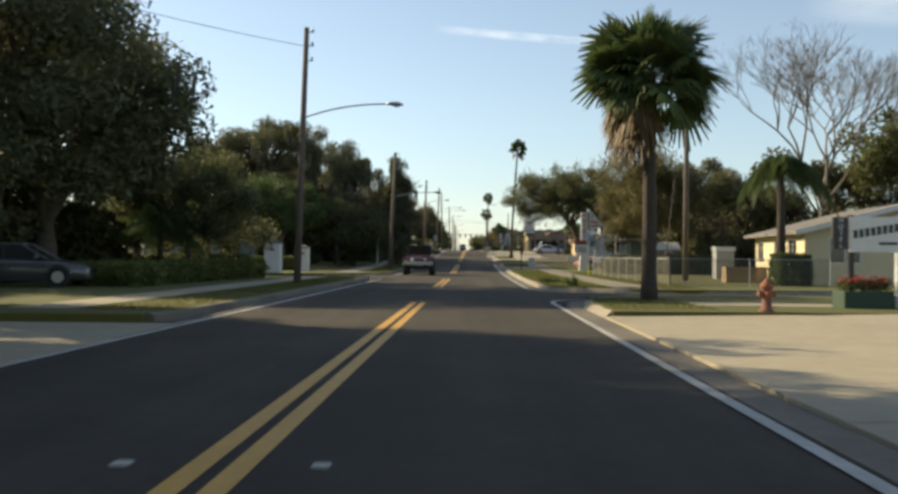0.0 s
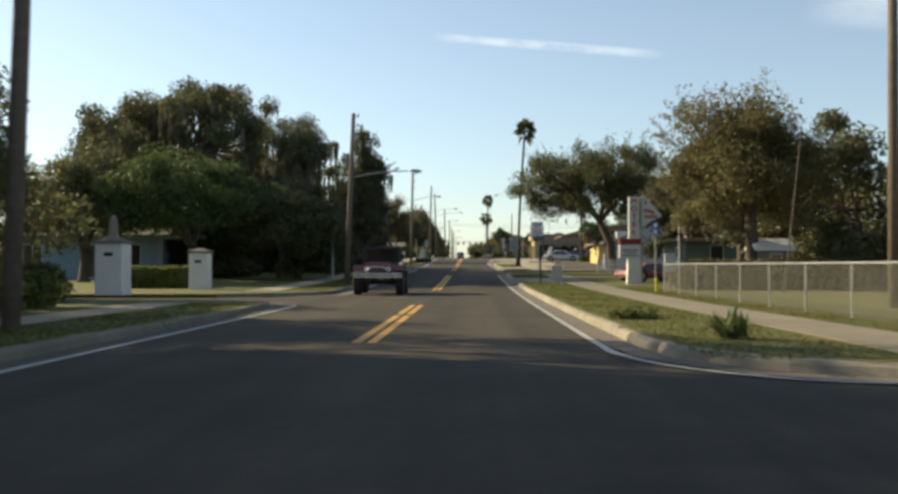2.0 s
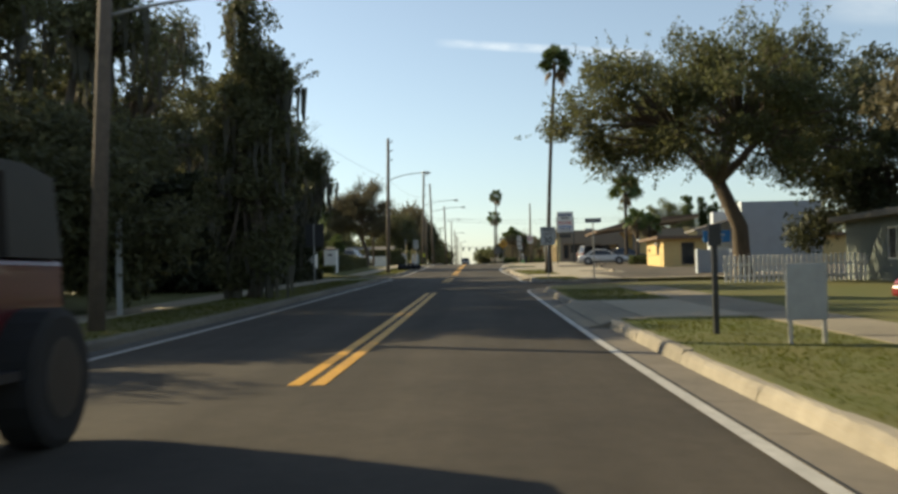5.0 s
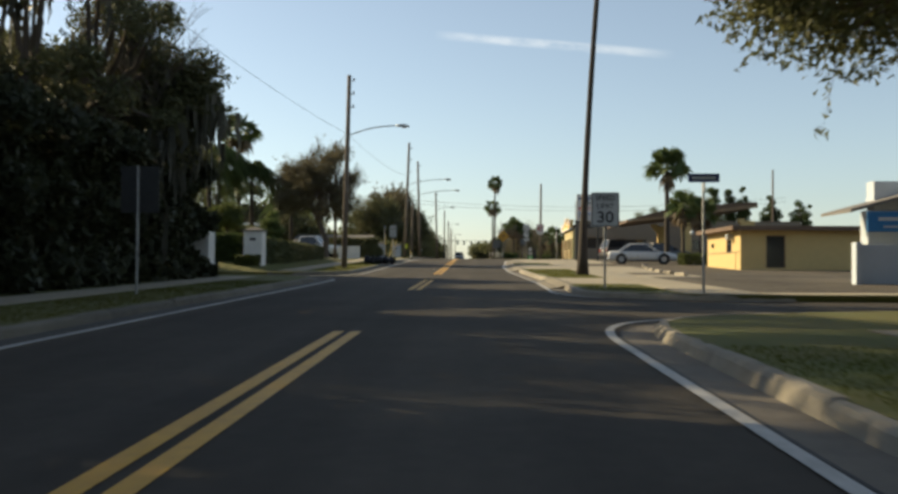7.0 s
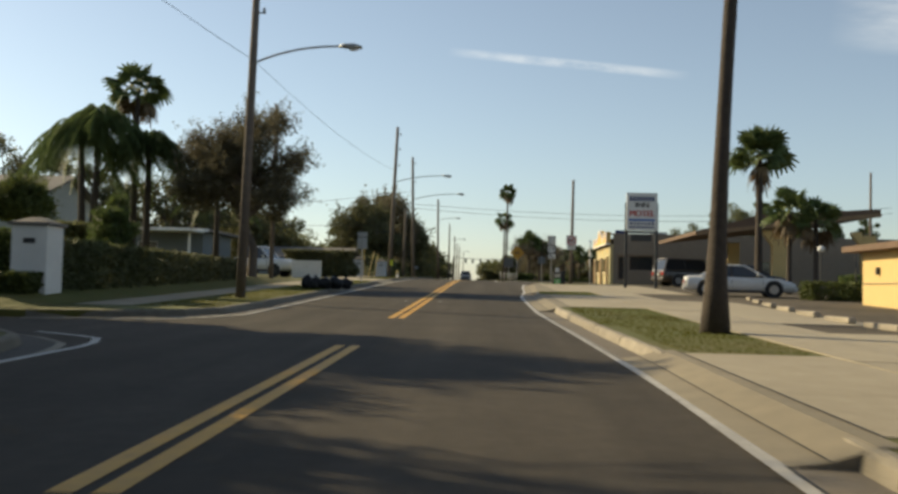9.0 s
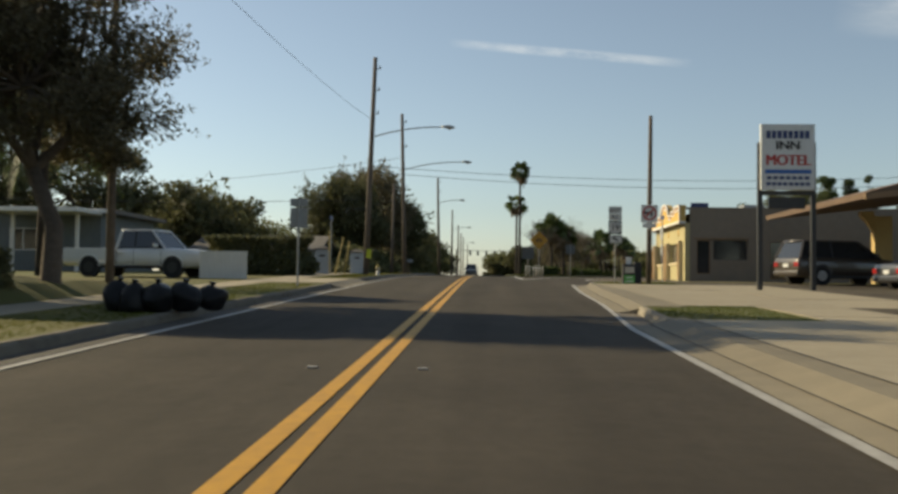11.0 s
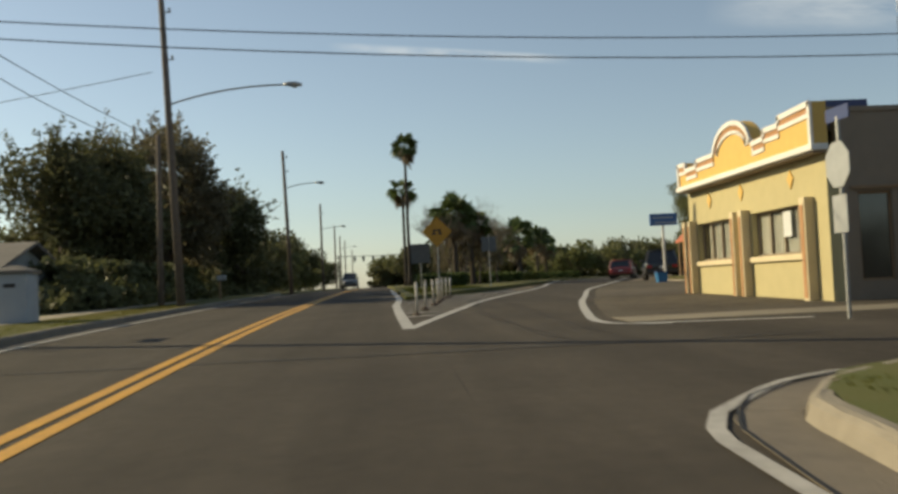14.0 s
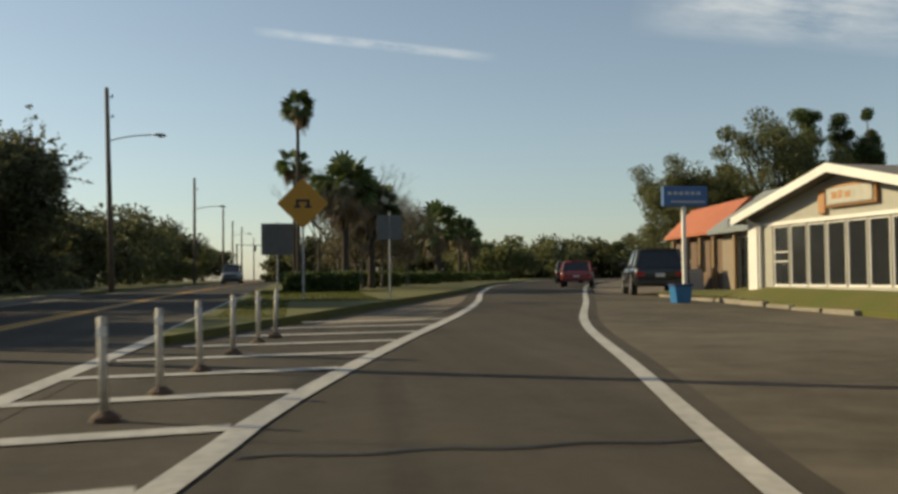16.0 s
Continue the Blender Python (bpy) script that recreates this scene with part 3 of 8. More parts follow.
def slabs(name, label, x0, x1, y0, y1, sx, sy, dz, lift=0.0, gap=0.008, surface=None):
    """Concrete laid in separate slabs."""
    top = structure_root(name, label)
    rng = random.Random(int(y0 * 7 + x0))
    nx, ny = max(1, round((x1 - x0) / sx)), max(1, round((y1 - y0) / sy))
    for i in range(nx):
        for j in range(ny):
            a, b = x0 + (x1 - x0) * i / nx + gap, x0 + (x1 - x0) * (i + 1) / nx - gap
            c, d = y0 + (y1 - y0) * j / ny + gap, y0 + (y1 - y0) * (j + 1) / ny - gap
            h = rng.uniform(-0.004, 0.004)
            bm = bmesh.new()
            z = [prof(q) + dz + h for q in (c, d)]
            top_z = [z[0] + lift * a, z[0] + lift * b, z[1] + lift * b, z[1] + lift * a]
            v = [bm.verts.new((x, y, t)) for (x, y), t in zip(((a, c), (b, c), (b, d), (a, d)), top_z)]
            w = [bm.verts.new((p.co.x, p.co.y, p.co.z - 0.12)) for p in v]
            bm.faces.new(v)
            for k in range(4):
                bm.faces.new((v[k], w[k], w[(k + 1) % 4], v[(k + 1) % 4]))
            part("slab", bm, surface or M_CONCRETE, top)
    return top


def pavements():
    slabs("pavement_east_one", "pale concrete pavement slabs beside the fence", 6.5, 7.9, 34.0, 90.0, 1.4, 1.5, 0.152, surface=M_DARKCONCRETE)
    slabs("pavement_east_two", "pale concrete pavement slabs", 6.6, 8.4, 100.2, 156.4, 1.8, 2.0, 0.152)
    slabs("pavement_side_east", "pale concrete pavement along the side street", 8.42, 34, 99.75, 100.9, 1.6, 1.15, 0.153)
    slabs("pavement_west_one", "shaded concrete pavement slabs", -7.5, -6.2, 18.0, 49.5, 1.3, 1.5, 0.152)
    slabs("pavement_west_two", "shaded concrete pavement slabs", -7.5, -6.2, 61.0, 112.6, 1.3, 1.6, 0.152)
    slabs("pavement_west_three", "pale concrete pavement slabs", -7.5, -6.2, 122.0, 200.0, 1.3, 2.0, 0.152)
    for nm, y0, y1 in (("driveway_east_one", 7.85, 18.55), ("driveway_east_two_bays", 6.6, 7.85), ("driveway_east_near", 4.4, 6.6)):
        slabs(nm, "wide sunlit concrete drive with dark joints", 3.93, 12.5, y0, y1, 8.6, y1 - y0, -0.02, 0.016, gap=0.018)
    slabs("drive_gutter", "grey concrete gutter along the drive", 3.55, 3.93, -3, 19.1, 0.4, 3.0, 0.012, 0.0, gap=0.006, surface=M_GUTTER)
    slabs("driveway_east_south", "concrete drive behind the road", 3.95, 9.4, -30, 4.4, 3, 4.4, -0.02, 0.016)
    slabs("driveway_east_two", "pale concrete motel drive", 4.6, 6.595, 106.6, 113.0, 2.2, 3, 0.15)
    slabs("driveway_east_three", "pale concrete motel drive", 4.4, 6.595, 127.2, 137.2, 2.2, 3.2, 0.15)
    slabs("driveway_east_five", "pale concrete motel drive", 8.405, 10.7, 115.0, 136.8, 2.4, 3.2, 0.15)
    slabs("driveway_east_four", "broad pale concrete motel drive", 5.1, 6.595, 141.4, 156.4, 1.5, 3, 0.152)
    slabs("driveway_east_six", "broad pale concrete motel drive", 8.405, 11.0, 141.4, 156.4, 2.6, 3.4, 0.15)
    for nm, E, y0, y1, inner in (("apron_west", E_L2, 153.2, 160.4, -4.14), ("apron_zero", E_R1, 73.1, 80.3, 4.62), ("apron_one", E_R2, 106.2, 113.4, 4.62), ("apron_two", E_R2, 126.8, 137.6, 4.42), ("apron_three", E_R2, 141.0, 156.6, 5.12)):
        ys, sg = yrange(y0, y1, 1.0), 1 if inner > 0 else -1
        vs = [(x, y, prof(y) + dz) for y in ys for x, dz in ((edge(E, -0.42 * sg)(y), 0.012), (edge(E, -0.15 * sg)(y), 0.05), (edge(E, 0.14 * sg)(y), 0.147), (inner, 0.15))]
        fs = [(4 * i + c, 4 * i + c + 1, 4 * i + c + 5, 4 * i + c + 4) for i in range(len(ys) - 1) for c in range(3)]
        for q in (0, len(ys) - 1):
            k = len(vs)
            vs += [(v[0], v[1], v[2] - 0.2) for v in vs[4 * q:4 * q + 4]]
            fs += [(4 * q + c, 4 * q + c + 1, k + c + 1, k + c) for c in range(3)]
        me = bpy.data.meshes.new(nm)
        me.from_pydata(vs, [], fs)
        # darker tone here offsets the low sun's brightness on the slope
        top = tagged(link(nm, me, None, M_DARKCONCRETE), "sloping concrete drive apron at the road edge", "driveway", kind="structure")
        ribbon("tar_joint", [(inner, y) for y in yrange(y0 + 0.4, y1 - 0.4, 1.0)], 0.014, 0.158, M_TAR, top)
        ribbon("tar_joint", [(edge(E, -0.16 * sg)(y), y) for y in yrange(y0, y1, 1.0)], 0.011, 0.056, M_TAR, top)
    slabs("driveway_east_zero", "shaded concrete drive across the verge", 4.63, 6.49, 73.4, 80.0, 2.0, 3.3, 0.152)
    slabs("apron_east", "pale concrete apron strip at the forecourt", 6.45, 25, 168.1, 169.4, 3, 1.3, 0.004, surface=M_DARKCONCRETE)
    slabs("driveway_west_one", "worn concrete drive", -16, -3.55, 6.5, 16.3, 4.2, 3.2, 0.0)
    slabs("driveway_west_two", "pale concrete drive across the verge", -6.19, -4.15, 153.6, 160.0, 2.1, 3.2, 0.152)
    slabs("garden_path", "short concrete path on the lawn", 6.4, 13.0, 21.0, 22.4, 1.6, 1.4, 0.15)


# ---- plants ----
def leaf_quads(rng, centers, radii, per, size, up=0.35):
    """Loose leaves scattered through clumps, thicker towards the outside."""
    C = np.repeat(np.asarray(centers, float), per, axis=0)
    R = np.repeat(np.asarray(radii, float), per, axis=0)
    if R.ndim == 1:
        R = R[:, None]
    n = len(C)
    d = rng.normal(size=(n, 3))
    d /= np.linalg.norm(d, axis=1)[:, None] + 1e-9
    r = rng.uniform(0.0, 1.0, n) ** 0.45
    p = C + d * r[:, None] * R * np.array([1, 1, 0.8])
    a = rng.normal(size=(n, 3))
    a /= np.linalg.norm(a, axis=1)[:, None]
    nrm = rng.normal(size=(n, 3)) + np.array([0, 0, up])
    b = np.cross(nrm, a)
    b /= np.linalg.norm(b, axis=1)[:, None] + 1e-9
    s = size * rng.uniform(0.6, 1.4, n)[:, None]
    return np.stack([p - a * s - b * s * 0.45, p - a * s + b * s * 0.45, p + a * s], axis=1)


def limb_tubes(bm, rng, fork, tops, r0, groups=5, n=5):
    """Main limbs from a fork, splitting towards each clump."""
    fork = np.array(fork)
    tops = np.asarray(tops)
    ang = np.arctan2(tops[:, 1] - fork[1], tops[:, 0] - fork[0])
    order = np.argsort(ang)
    for g in np.array_split(order, groups):
        if len(g) == 0:
            continue
        mean = tops[g].mean(axis=0)
        knee = fork + (mean - fork) * 0.5 + np.array([0, 0, 0.12 * np.linalg.norm(mean - fork)])
        mid = (fork + knee) / 2 + rng.normal(size=3) * 0.12
        tube(bm, [fork, mid, knee], [r0, r0 * 0.78, r0 * 0.58], n + 1, cap=False)
        for k in g:
            q = tops[k]
            m = knee + (q - knee) * 0.5 + rng.normal(size=3) * 0.18
            tube(bm, [knee, m, q], [r0 * 0.5, r0 * 0.3, r0 * 0.1], n, cap=False)


def tree(name, x, y, label, crown_z, rx, ry, rz, trunk_r=0.3, fork=0.35, clumps=46, clump_r=1.1, per=170, leaf=0.13, leaf_mat=None, bark=None, seed=1, moss=0, lean=(0, 0), base=None, group="", hollow=0.45, flat_bottom=-0.55, category="tree", off=(0, 0), dense=2.7, taper=0.0, sprigs=0.0):
    """Trunk, limbs and an uneven crown of leaf clumps inside an egg of the given half sizes."""
    rng = np.random.default_rng(seed)
    z0 = verge(y) if base is None else base
    top = thing(name, x, y, z0, label, category, group)
    cz = crown_z - z0
    C = []
    while len(C) < clumps:
        d = rng.normal(size=3)
        d /= np.linalg.norm(d)
        if d[2] < flat_bottom:
            continue
        r = hollow + (1 - hollow) * rng.uniform() ** 0.6
        r *= 1 + 0.16 * math.sin(3.1 * d[0] + seed) + 0.13 * math.sin(4.3 * d[1] + 2 * seed)
        w = 1 - taper * (d[2] + 1) / 2
        C.append((d[0] * rx * r * w + off[0], d[1] * ry * r * w + off[1], cz + d[2] * rz * r))
    C = np.array(C)
    fz = max(cz - rz, 0.2) + fork * rz
    f = (lean[0] + off[0] * 0.5, lean[1] + off[1] * 0.5, fz)
    bm = bmesh.new()
    tube(bm, [(0, 0, -0.1), (lean[0] * 0.1, lean[1] * 0.1, fz * 0.12), (lean[0] * 0.45 + 0.08, lean[1] * 0.45, fz * 0.55), f], [trunk_r * 1.45, trunk_r * 1.05, trunk_r * 0.9, trunk_r * 0.75], 9)
    part("trunk", bm, bark or M_BARK, top, smooth=True)
    bm = bmesh.new()
    limb_tubes(bm, rng, f, C, trunk_r * 0.62)
    tagged(part("branch_frame", bm, bark or M_BARK, top, smooth=True), kind="stuff")
    rad = clump_r * rng.uniform(0.65, 1.25, len(C))
    tagged(quads("crown", leaf_quads(rng, C, rad, int(per * dense), leaf * 1.04), leaf_mat or M_OAK, top), kind="stuff")
    if sprigs:
        # fine twigs with sparse young leaves past the crown's edge
        m = int(len(C) * sprigs)
        q = C[rng.choice(len(C), m)]
        out = (q - np.array([off[0], off[1], cz])) / np.array([rx, ry, rz])
        out = out * 0.6 + rng.normal(size=(m, 3)) * 0.35 + np.array([0, 0, 0.35])
        out /= np.linalg.norm(out, axis=1)[:, None]
        L = clump_r * rng.uniform(0.9, 1.9, m)[:, None]
        tip = q + out * L
        side = np.cross(out, rng.normal(size=(m, 3)))
        side /= np.linalg.norm(side, axis=1)[:, None]
        tagged(quads("twig_fringe", np.stack([q - side * 0.012, q + side * 0.012, tip], 1), bark or M_BARK, top), kind="stuff")
        t = rng.uniform(0.45, 1.0, (m, 14, 1))
        at = (q[:, None] + (tip - q)[:, None] * t).reshape(-1, 3)
        tagged(quads("new_growth", leaf_quads(rng, at, np.full(len(at), 0.13), 1, leaf * 0.95), leaf_mat or M_OAK, top), kind="stuff")
    if moss:
        pick = rng.choice(len(C), moss)
        V = []
        for k in pick:
            for _ in range(9):
                q = C[k] + rng.normal(size=3) * rad[k] * np.array([0.5, 0.5, 0.25])
                q[2] -= 0.3
                L = rng.uniform(0.5, 1.7)
                a = rng.uniform(0, math.pi)
                w = rng.uniform(0.04, 0.13)
                e = np.array([math.cos(a) * w, math.sin(a) * w, 0])
                s = rng.normal(size=3) * 0.08
                V.append([q - e, q + e, q + e * 0.7 + s + (0, 0, -L * 0.55), q - e * 0.8 + s + (0, 0, -L * 0.55)])
                V.append([q - e * 0.8 + s + (0, 0, -L * 0.55), q + e * 0.7 + s + (0, 0, -L * 0.55), q + e * 0.12 + (0, 0, -L), q - e * 0.12 + (0, 0, -L)])
        tagged(quads("moss", np.array(V), M_MOSS, top), kind="stuff")
    return top


def bare_tree(name, x, y, label, height, spread, seed, mat_=None, trunk_r=0.22, depth=5, split=3, leaves=0, leaf_mat=None):
    """Leafless spreading tree of ever thinner branches."""
    rng = random.Random(seed)
    z0 = verge(y)
    top = thing(name, x, y, z0, label, "tree")
    bm, stem = bmesh.new(), bmesh.new()
    tips = []

    def grow(p, d, length, r, lev):
        q = p + d * length * 0.5 + Vector((rng.uniform(-1, 1), rng.uniform(-1, 1), rng.uniform(-0.3, 0.6))) * length * 0.06
        e = p + d * length
        tube(bm if lev else stem, [p, q, e], [r, r * 0.85, r * 0.66], 9 if not lev else 6 if lev < 2 else 4 if lev < 4 else 3, cap=False)
        if lev >= depth:
            tips.append(e)
            return
        for k in range(split if lev else split + 1):
            a = rng.uniform(0, 2 * math.pi)
            n = Vector((math.cos(a) * spread, math.sin(a) * spread, 0))
            nd = (d + n * rng.uniform(0.35, 0.95) + Vector((0, 0, 0.12))).normalized()
            grow(e, nd, length * rng.uniform(0.62, 0.86), r * 0.62, lev + 1)

    grow(Vector((0, 0, -0.1)), Vector((0.03, 0.02, 1)).normalized(), height * 0.27, trunk_r, 0)
    part("trunk", stem, mat_ or M_BARETWIG, top, smooth=True)
    tagged(part("branch_frame", bm, mat_ or M_BARETWIG, top, smooth=True), kind="stuff")
    if leaves:
        r2 = np.random.default_rng(seed)
        quads("sparse_foliage", leaf_quads(r2, np.array([tuple(t) for t in tips]), np.full(len(tips), 0.35), leaves, 0.06), leaf_mat, top)
    return top


def fan_leaf(rng, base, direction, petiole, size, droop, blades=15):
    """Quads of one fan-shaped palm leaf."""
    d = np.array(direction) / np.linalg.norm(direction)
    side = np.cross(d, (0, 0, 1.0))
    side /= np.linalg.norm(side) + 1e-9
    up = np.cross(side, d)
    w_ = rng.uniform(-1.1, 1.1)
    side, up = side * math.cos(w_) + up * math.sin(w_), up * math.cos(w_) - side * math.sin(w_)
    hub = np.array(base) + d * petiole + np.array([0, 0, -droop * petiole * 0.35])
    V = [[np.array(base) - side * 0.02, np.array(base) + side * 0.02, hub + side * 0.014, hub - side * 0.014]]
    for k in range(blades):
        a = -2.1 + 4.2 * k / (blades - 1)
        v = d * math.cos(a) + side * math.sin(a)
        L = size * (0.75 + 0.25 * math.cos(a)) * rng.uniform(0.86, 1.08)
        m = hub + v * L * 0.55 + up * 0.04 * size
        t = hub + v * L + np.array([0, 0, -droop * L * rng.uniform(0.45, 1.25)])
        w = np.cross(v, up) * size * 1.6 / blades
        V.append([hub - w * 0.15, hub + w * 0.15, m + w, m - w])
        V.append([m - w, m + w, t + w * 0.3, t - w * 0.3])
    return V


def feather_leaf(rng, base, direction, length, droop, n=60, leaflet=0.85):
    """Quads of one arching feather-shaped palm leaf."""
    d = np.array(direction) / np.linalg.norm(direction)
    side = np.cross(d, (0, 0, 1.0))
    side /= np.linalg.norm(side) + 1e-9
    V = []
    prev = np.array(base)
    for k in range(1, n + 1):
        t = k / n
        p = np.array(base) + d * length * t + np.array([0, 0, -droop * length * t * t])
        V.append([prev - side * 0.015, prev + side * 0.015, p + side * 0.012, p - side * 0.012])
        L = leaflet * math.sin(math.pi * min(0.16 + 0.84 * t, 0.97)) + 0.08
        for s in (-1, 1):
            tip = p + side * s * L * rng.uniform(0.35, 0.75) + d * L * rng.uniform(0.1, 0.45) + np.array([0, 0, -L * rng.uniform(0.6, 1.3)])
            w = d * 0.02
            V.append([p - w, p + w, tip + w * 0.3, tip - w * 0.3])
        prev = p
    return V


def fan_palm(name, x, y, label, trunk_h, crown, leaves=60, trunk_r=0.2, seed=1, skirt=0, lean=(0, 0), base=None, petiole=0.8, flare=1.25, group="", blades=13, low=-0.5, fan=0.58, skirt_az=(0.0, 6.2832)):
    rng = np.random.default_rng(seed)
    z0 = verge(y) if base is None else base
    top = thing(name, x, y, z0, label, "palm tree", group)
    bm = bmesh.new()
    k = 14
    pts = [(lean[0] * (i / k) ** 1.5, lean[1] * (i / k) ** 1.5, -0.1 + (trunk_h + 0.1) * i / k) for i in range(k + 1)]
    rad = [trunk_r * (flare if i == 0 else 1 + (flare - 1) * math.exp(-i * 0.8)) * (1.0 - 0.25 * i / k) * (1 + 0.03 * math.sin(i * 2.4)) for i in range(k + 1)]
    part("trunk", tube(bm, pts, rad, 10), M_PALMBARK, top, smooth=True)
    head = np.array([lean[0], lean[1], trunk_h])
    V, D = [], []
    for i in range(leaves):
        el = math.asin(low + (0.98 - low) * ((i + 0.5) / leaves))
        az = i * 2.39996 + rng.uniform(-0.5, 0.5)
        el += rng.uniform(-0.25, 0.25)
        d = (math.cos(az) * math.cos(el), math.sin(az) * math.cos(el), math.sin(el))
        V += fan_leaf(rng, head, d, petiole * crown * rng.uniform(0.7, 1.25), crown * fan * rng.uniform(0.75, 1.15), 0.10 + 0.18 * (1 - math.sin(el)), blades)
    for i in range(skirt):
        az = rng.uniform(*skirt_az)
        el = rng.uniform(-1.1, -0.4)
        d = (math.cos(az) * math.cos(el), math.sin(az) * math.cos(el), math.sin(el))
        D += fan_leaf(rng, head - np.array([0, 0, rng.uniform(0, 0.3)]), d, petiole * crown * 0.75, crown * 0.5, 0.9, blades)
    tagged(quads("crown", np.array(V), M_PALM, top), kind="stuff")
    if D:
        tagged(quads("dead_fronds", np.array(D), M_DEADPALM, top), "brown dead hanging fronds", kind="stuff")
    return top


def feather_palm(name, x, y, label, trunk_h, length, leaves=16, trunk_r=0.14, seed=1, base=None, stems=1, droop=0.55, low=-0.15):
    rng = np.random.default_rng(seed)
    z0 = verge(y) if base is None else base
    top = thing(name, x, y, z0, label, "palm tree")
    V = []
    for s in range(stems):
        ox, oy = (0, 0) if stems == 1 else (rng.uniform(-0.5, 0.5), rng.uniform(-0.5, 0.5))
        h = trunk_h * (1 if s == 0 else rng.uniform(0.75, 1.0))
        part("trunk", tube(bmesh.new(), [(ox * 0.4, oy * 0.4, -0.1), (ox * 0.7, oy * 0.7, h * 0.5), (ox, oy, h)], [trunk_r * 1.4, trunk_r, trunk_r * 0.8], 9), M_PALMBARK, top, smooth=True)
        for i in range(leaves):
            el = math.asin(low + (0.95 - low) * (i + 0.5) / leaves)
            az = i * 2.39996 + s
            V += feather_leaf(rng, (ox, oy, h), (math.cos(az) * math.cos(el), math.sin(az) * math.cos(el), math.sin(el)), length * rng.uniform(0.85, 1.1), droop)
    tagged(quads("crown", np.array(V), M_FROND, top), kind="stuff")
    return top


def leaf_block(name, x, y, label, sx, sy, sz, n, leaf=0.06, leaf_mat=None, seed=1, category="hedge", rz=0, base=None, lumpy=0.12, ground_gap=0.0):
    """A clipped or rounded mass of leaves, denser at its skin, on a few stems."""
    rng = np.random.default_rng(seed)
    z0 = verge(y) if base is None else base
    top = thing(name, x, y, z0, label, category, rz=rz)
    u = rng.uniform(-1, 1, (n, 3))
    ax = rng.integers(0, 3, n)
    keep = rng.uniform(size=n) < 0.72
    u[np.arange(n)[keep], ax[keep]] = np.sign(u[np.arange(n)[keep], ax[keep]]) * rng.uniform(0.86, 1.0, keep.sum())
    p = u * np.array([sx / 2, sy / 2, sz / 2]) + np.array([0, 0, sz / 2 + ground_gap])
    bump = 1 + lumpy * (np.sin(p[:, 0] * 2.3 + seed) + np.sin(p[:, 1] * 2.9 + 1) + np.sin(p[:, 2] * 3.7))[:, None] * 0.4
    p[:, :2] *= bump
    p[:, 2] = np.maximum(p[:, 2] * (0.93 + 0.07 * bump[:, 0]), 0.02)
    V = leaf_quads(rng, p, np.full(n, 0.09), 3, leaf * 1.22)
    tagged(quads("foliage", V, leaf_mat or M_HEDGE, top), kind="stuff")
    st = [([(fx * sx * 0.4, fy * sy * 0.3, -0.05), (fx * sx * 0.45, fy * sy * 0.35, sz * 0.7)], [0.03, 0.01]) for fx in (-0.8, -0.3, 0.3, 0.8) for fy in (-0.5, 0.5)]
    tagged(part("stem_frame", tubes(*st, n=5), M_BARK, top), kind="stuff")
    return top


# ---- street furniture ----
def text_part(name, s, size, material, parent, m, depth=0.006, squeeze=1.0, bold=0.0):
    cu = bpy.data.curves.new(name, "FONT")
    cu.body, cu.size, cu.align_x, cu.align_y, cu.extrude = s, size, "CENTER", "CENTER", depth
    cu.offset = 0.0 if "M" in s else size * 0.012
    tmp = bpy.data.objects.new(name, cu)
    me = bpy.data.meshes.new_from_object(tmp)
    bpy.data.objects.remove(tmp)
    me.materials.clear()
    if bold:
        bm = bmesh.new()
        for k in (-1, 0, 1):
            one = bmesh.new()
            one.from_mesh(me)
            bmesh.ops.translate(one, verts=one.verts, vec=(k * bold * size, 0, k * 0.0012))
            me_ = bpy.data.meshes.new("t")
            one.to_mesh(me_)
            one.free()
            bm.from_mesh(me_)
            bpy.data.meshes.remove(me_)
        bm.to_mesh(me)
        bm.free()
    ob = link(name, me, parent, material)
    ob.matrix_basis = m @ Matrix.Diagonal((squeeze, 1, 1, 1))
    return ob


FACE = pose(0, 0, 0, 90, 0, 0)     # text that faces towards -y


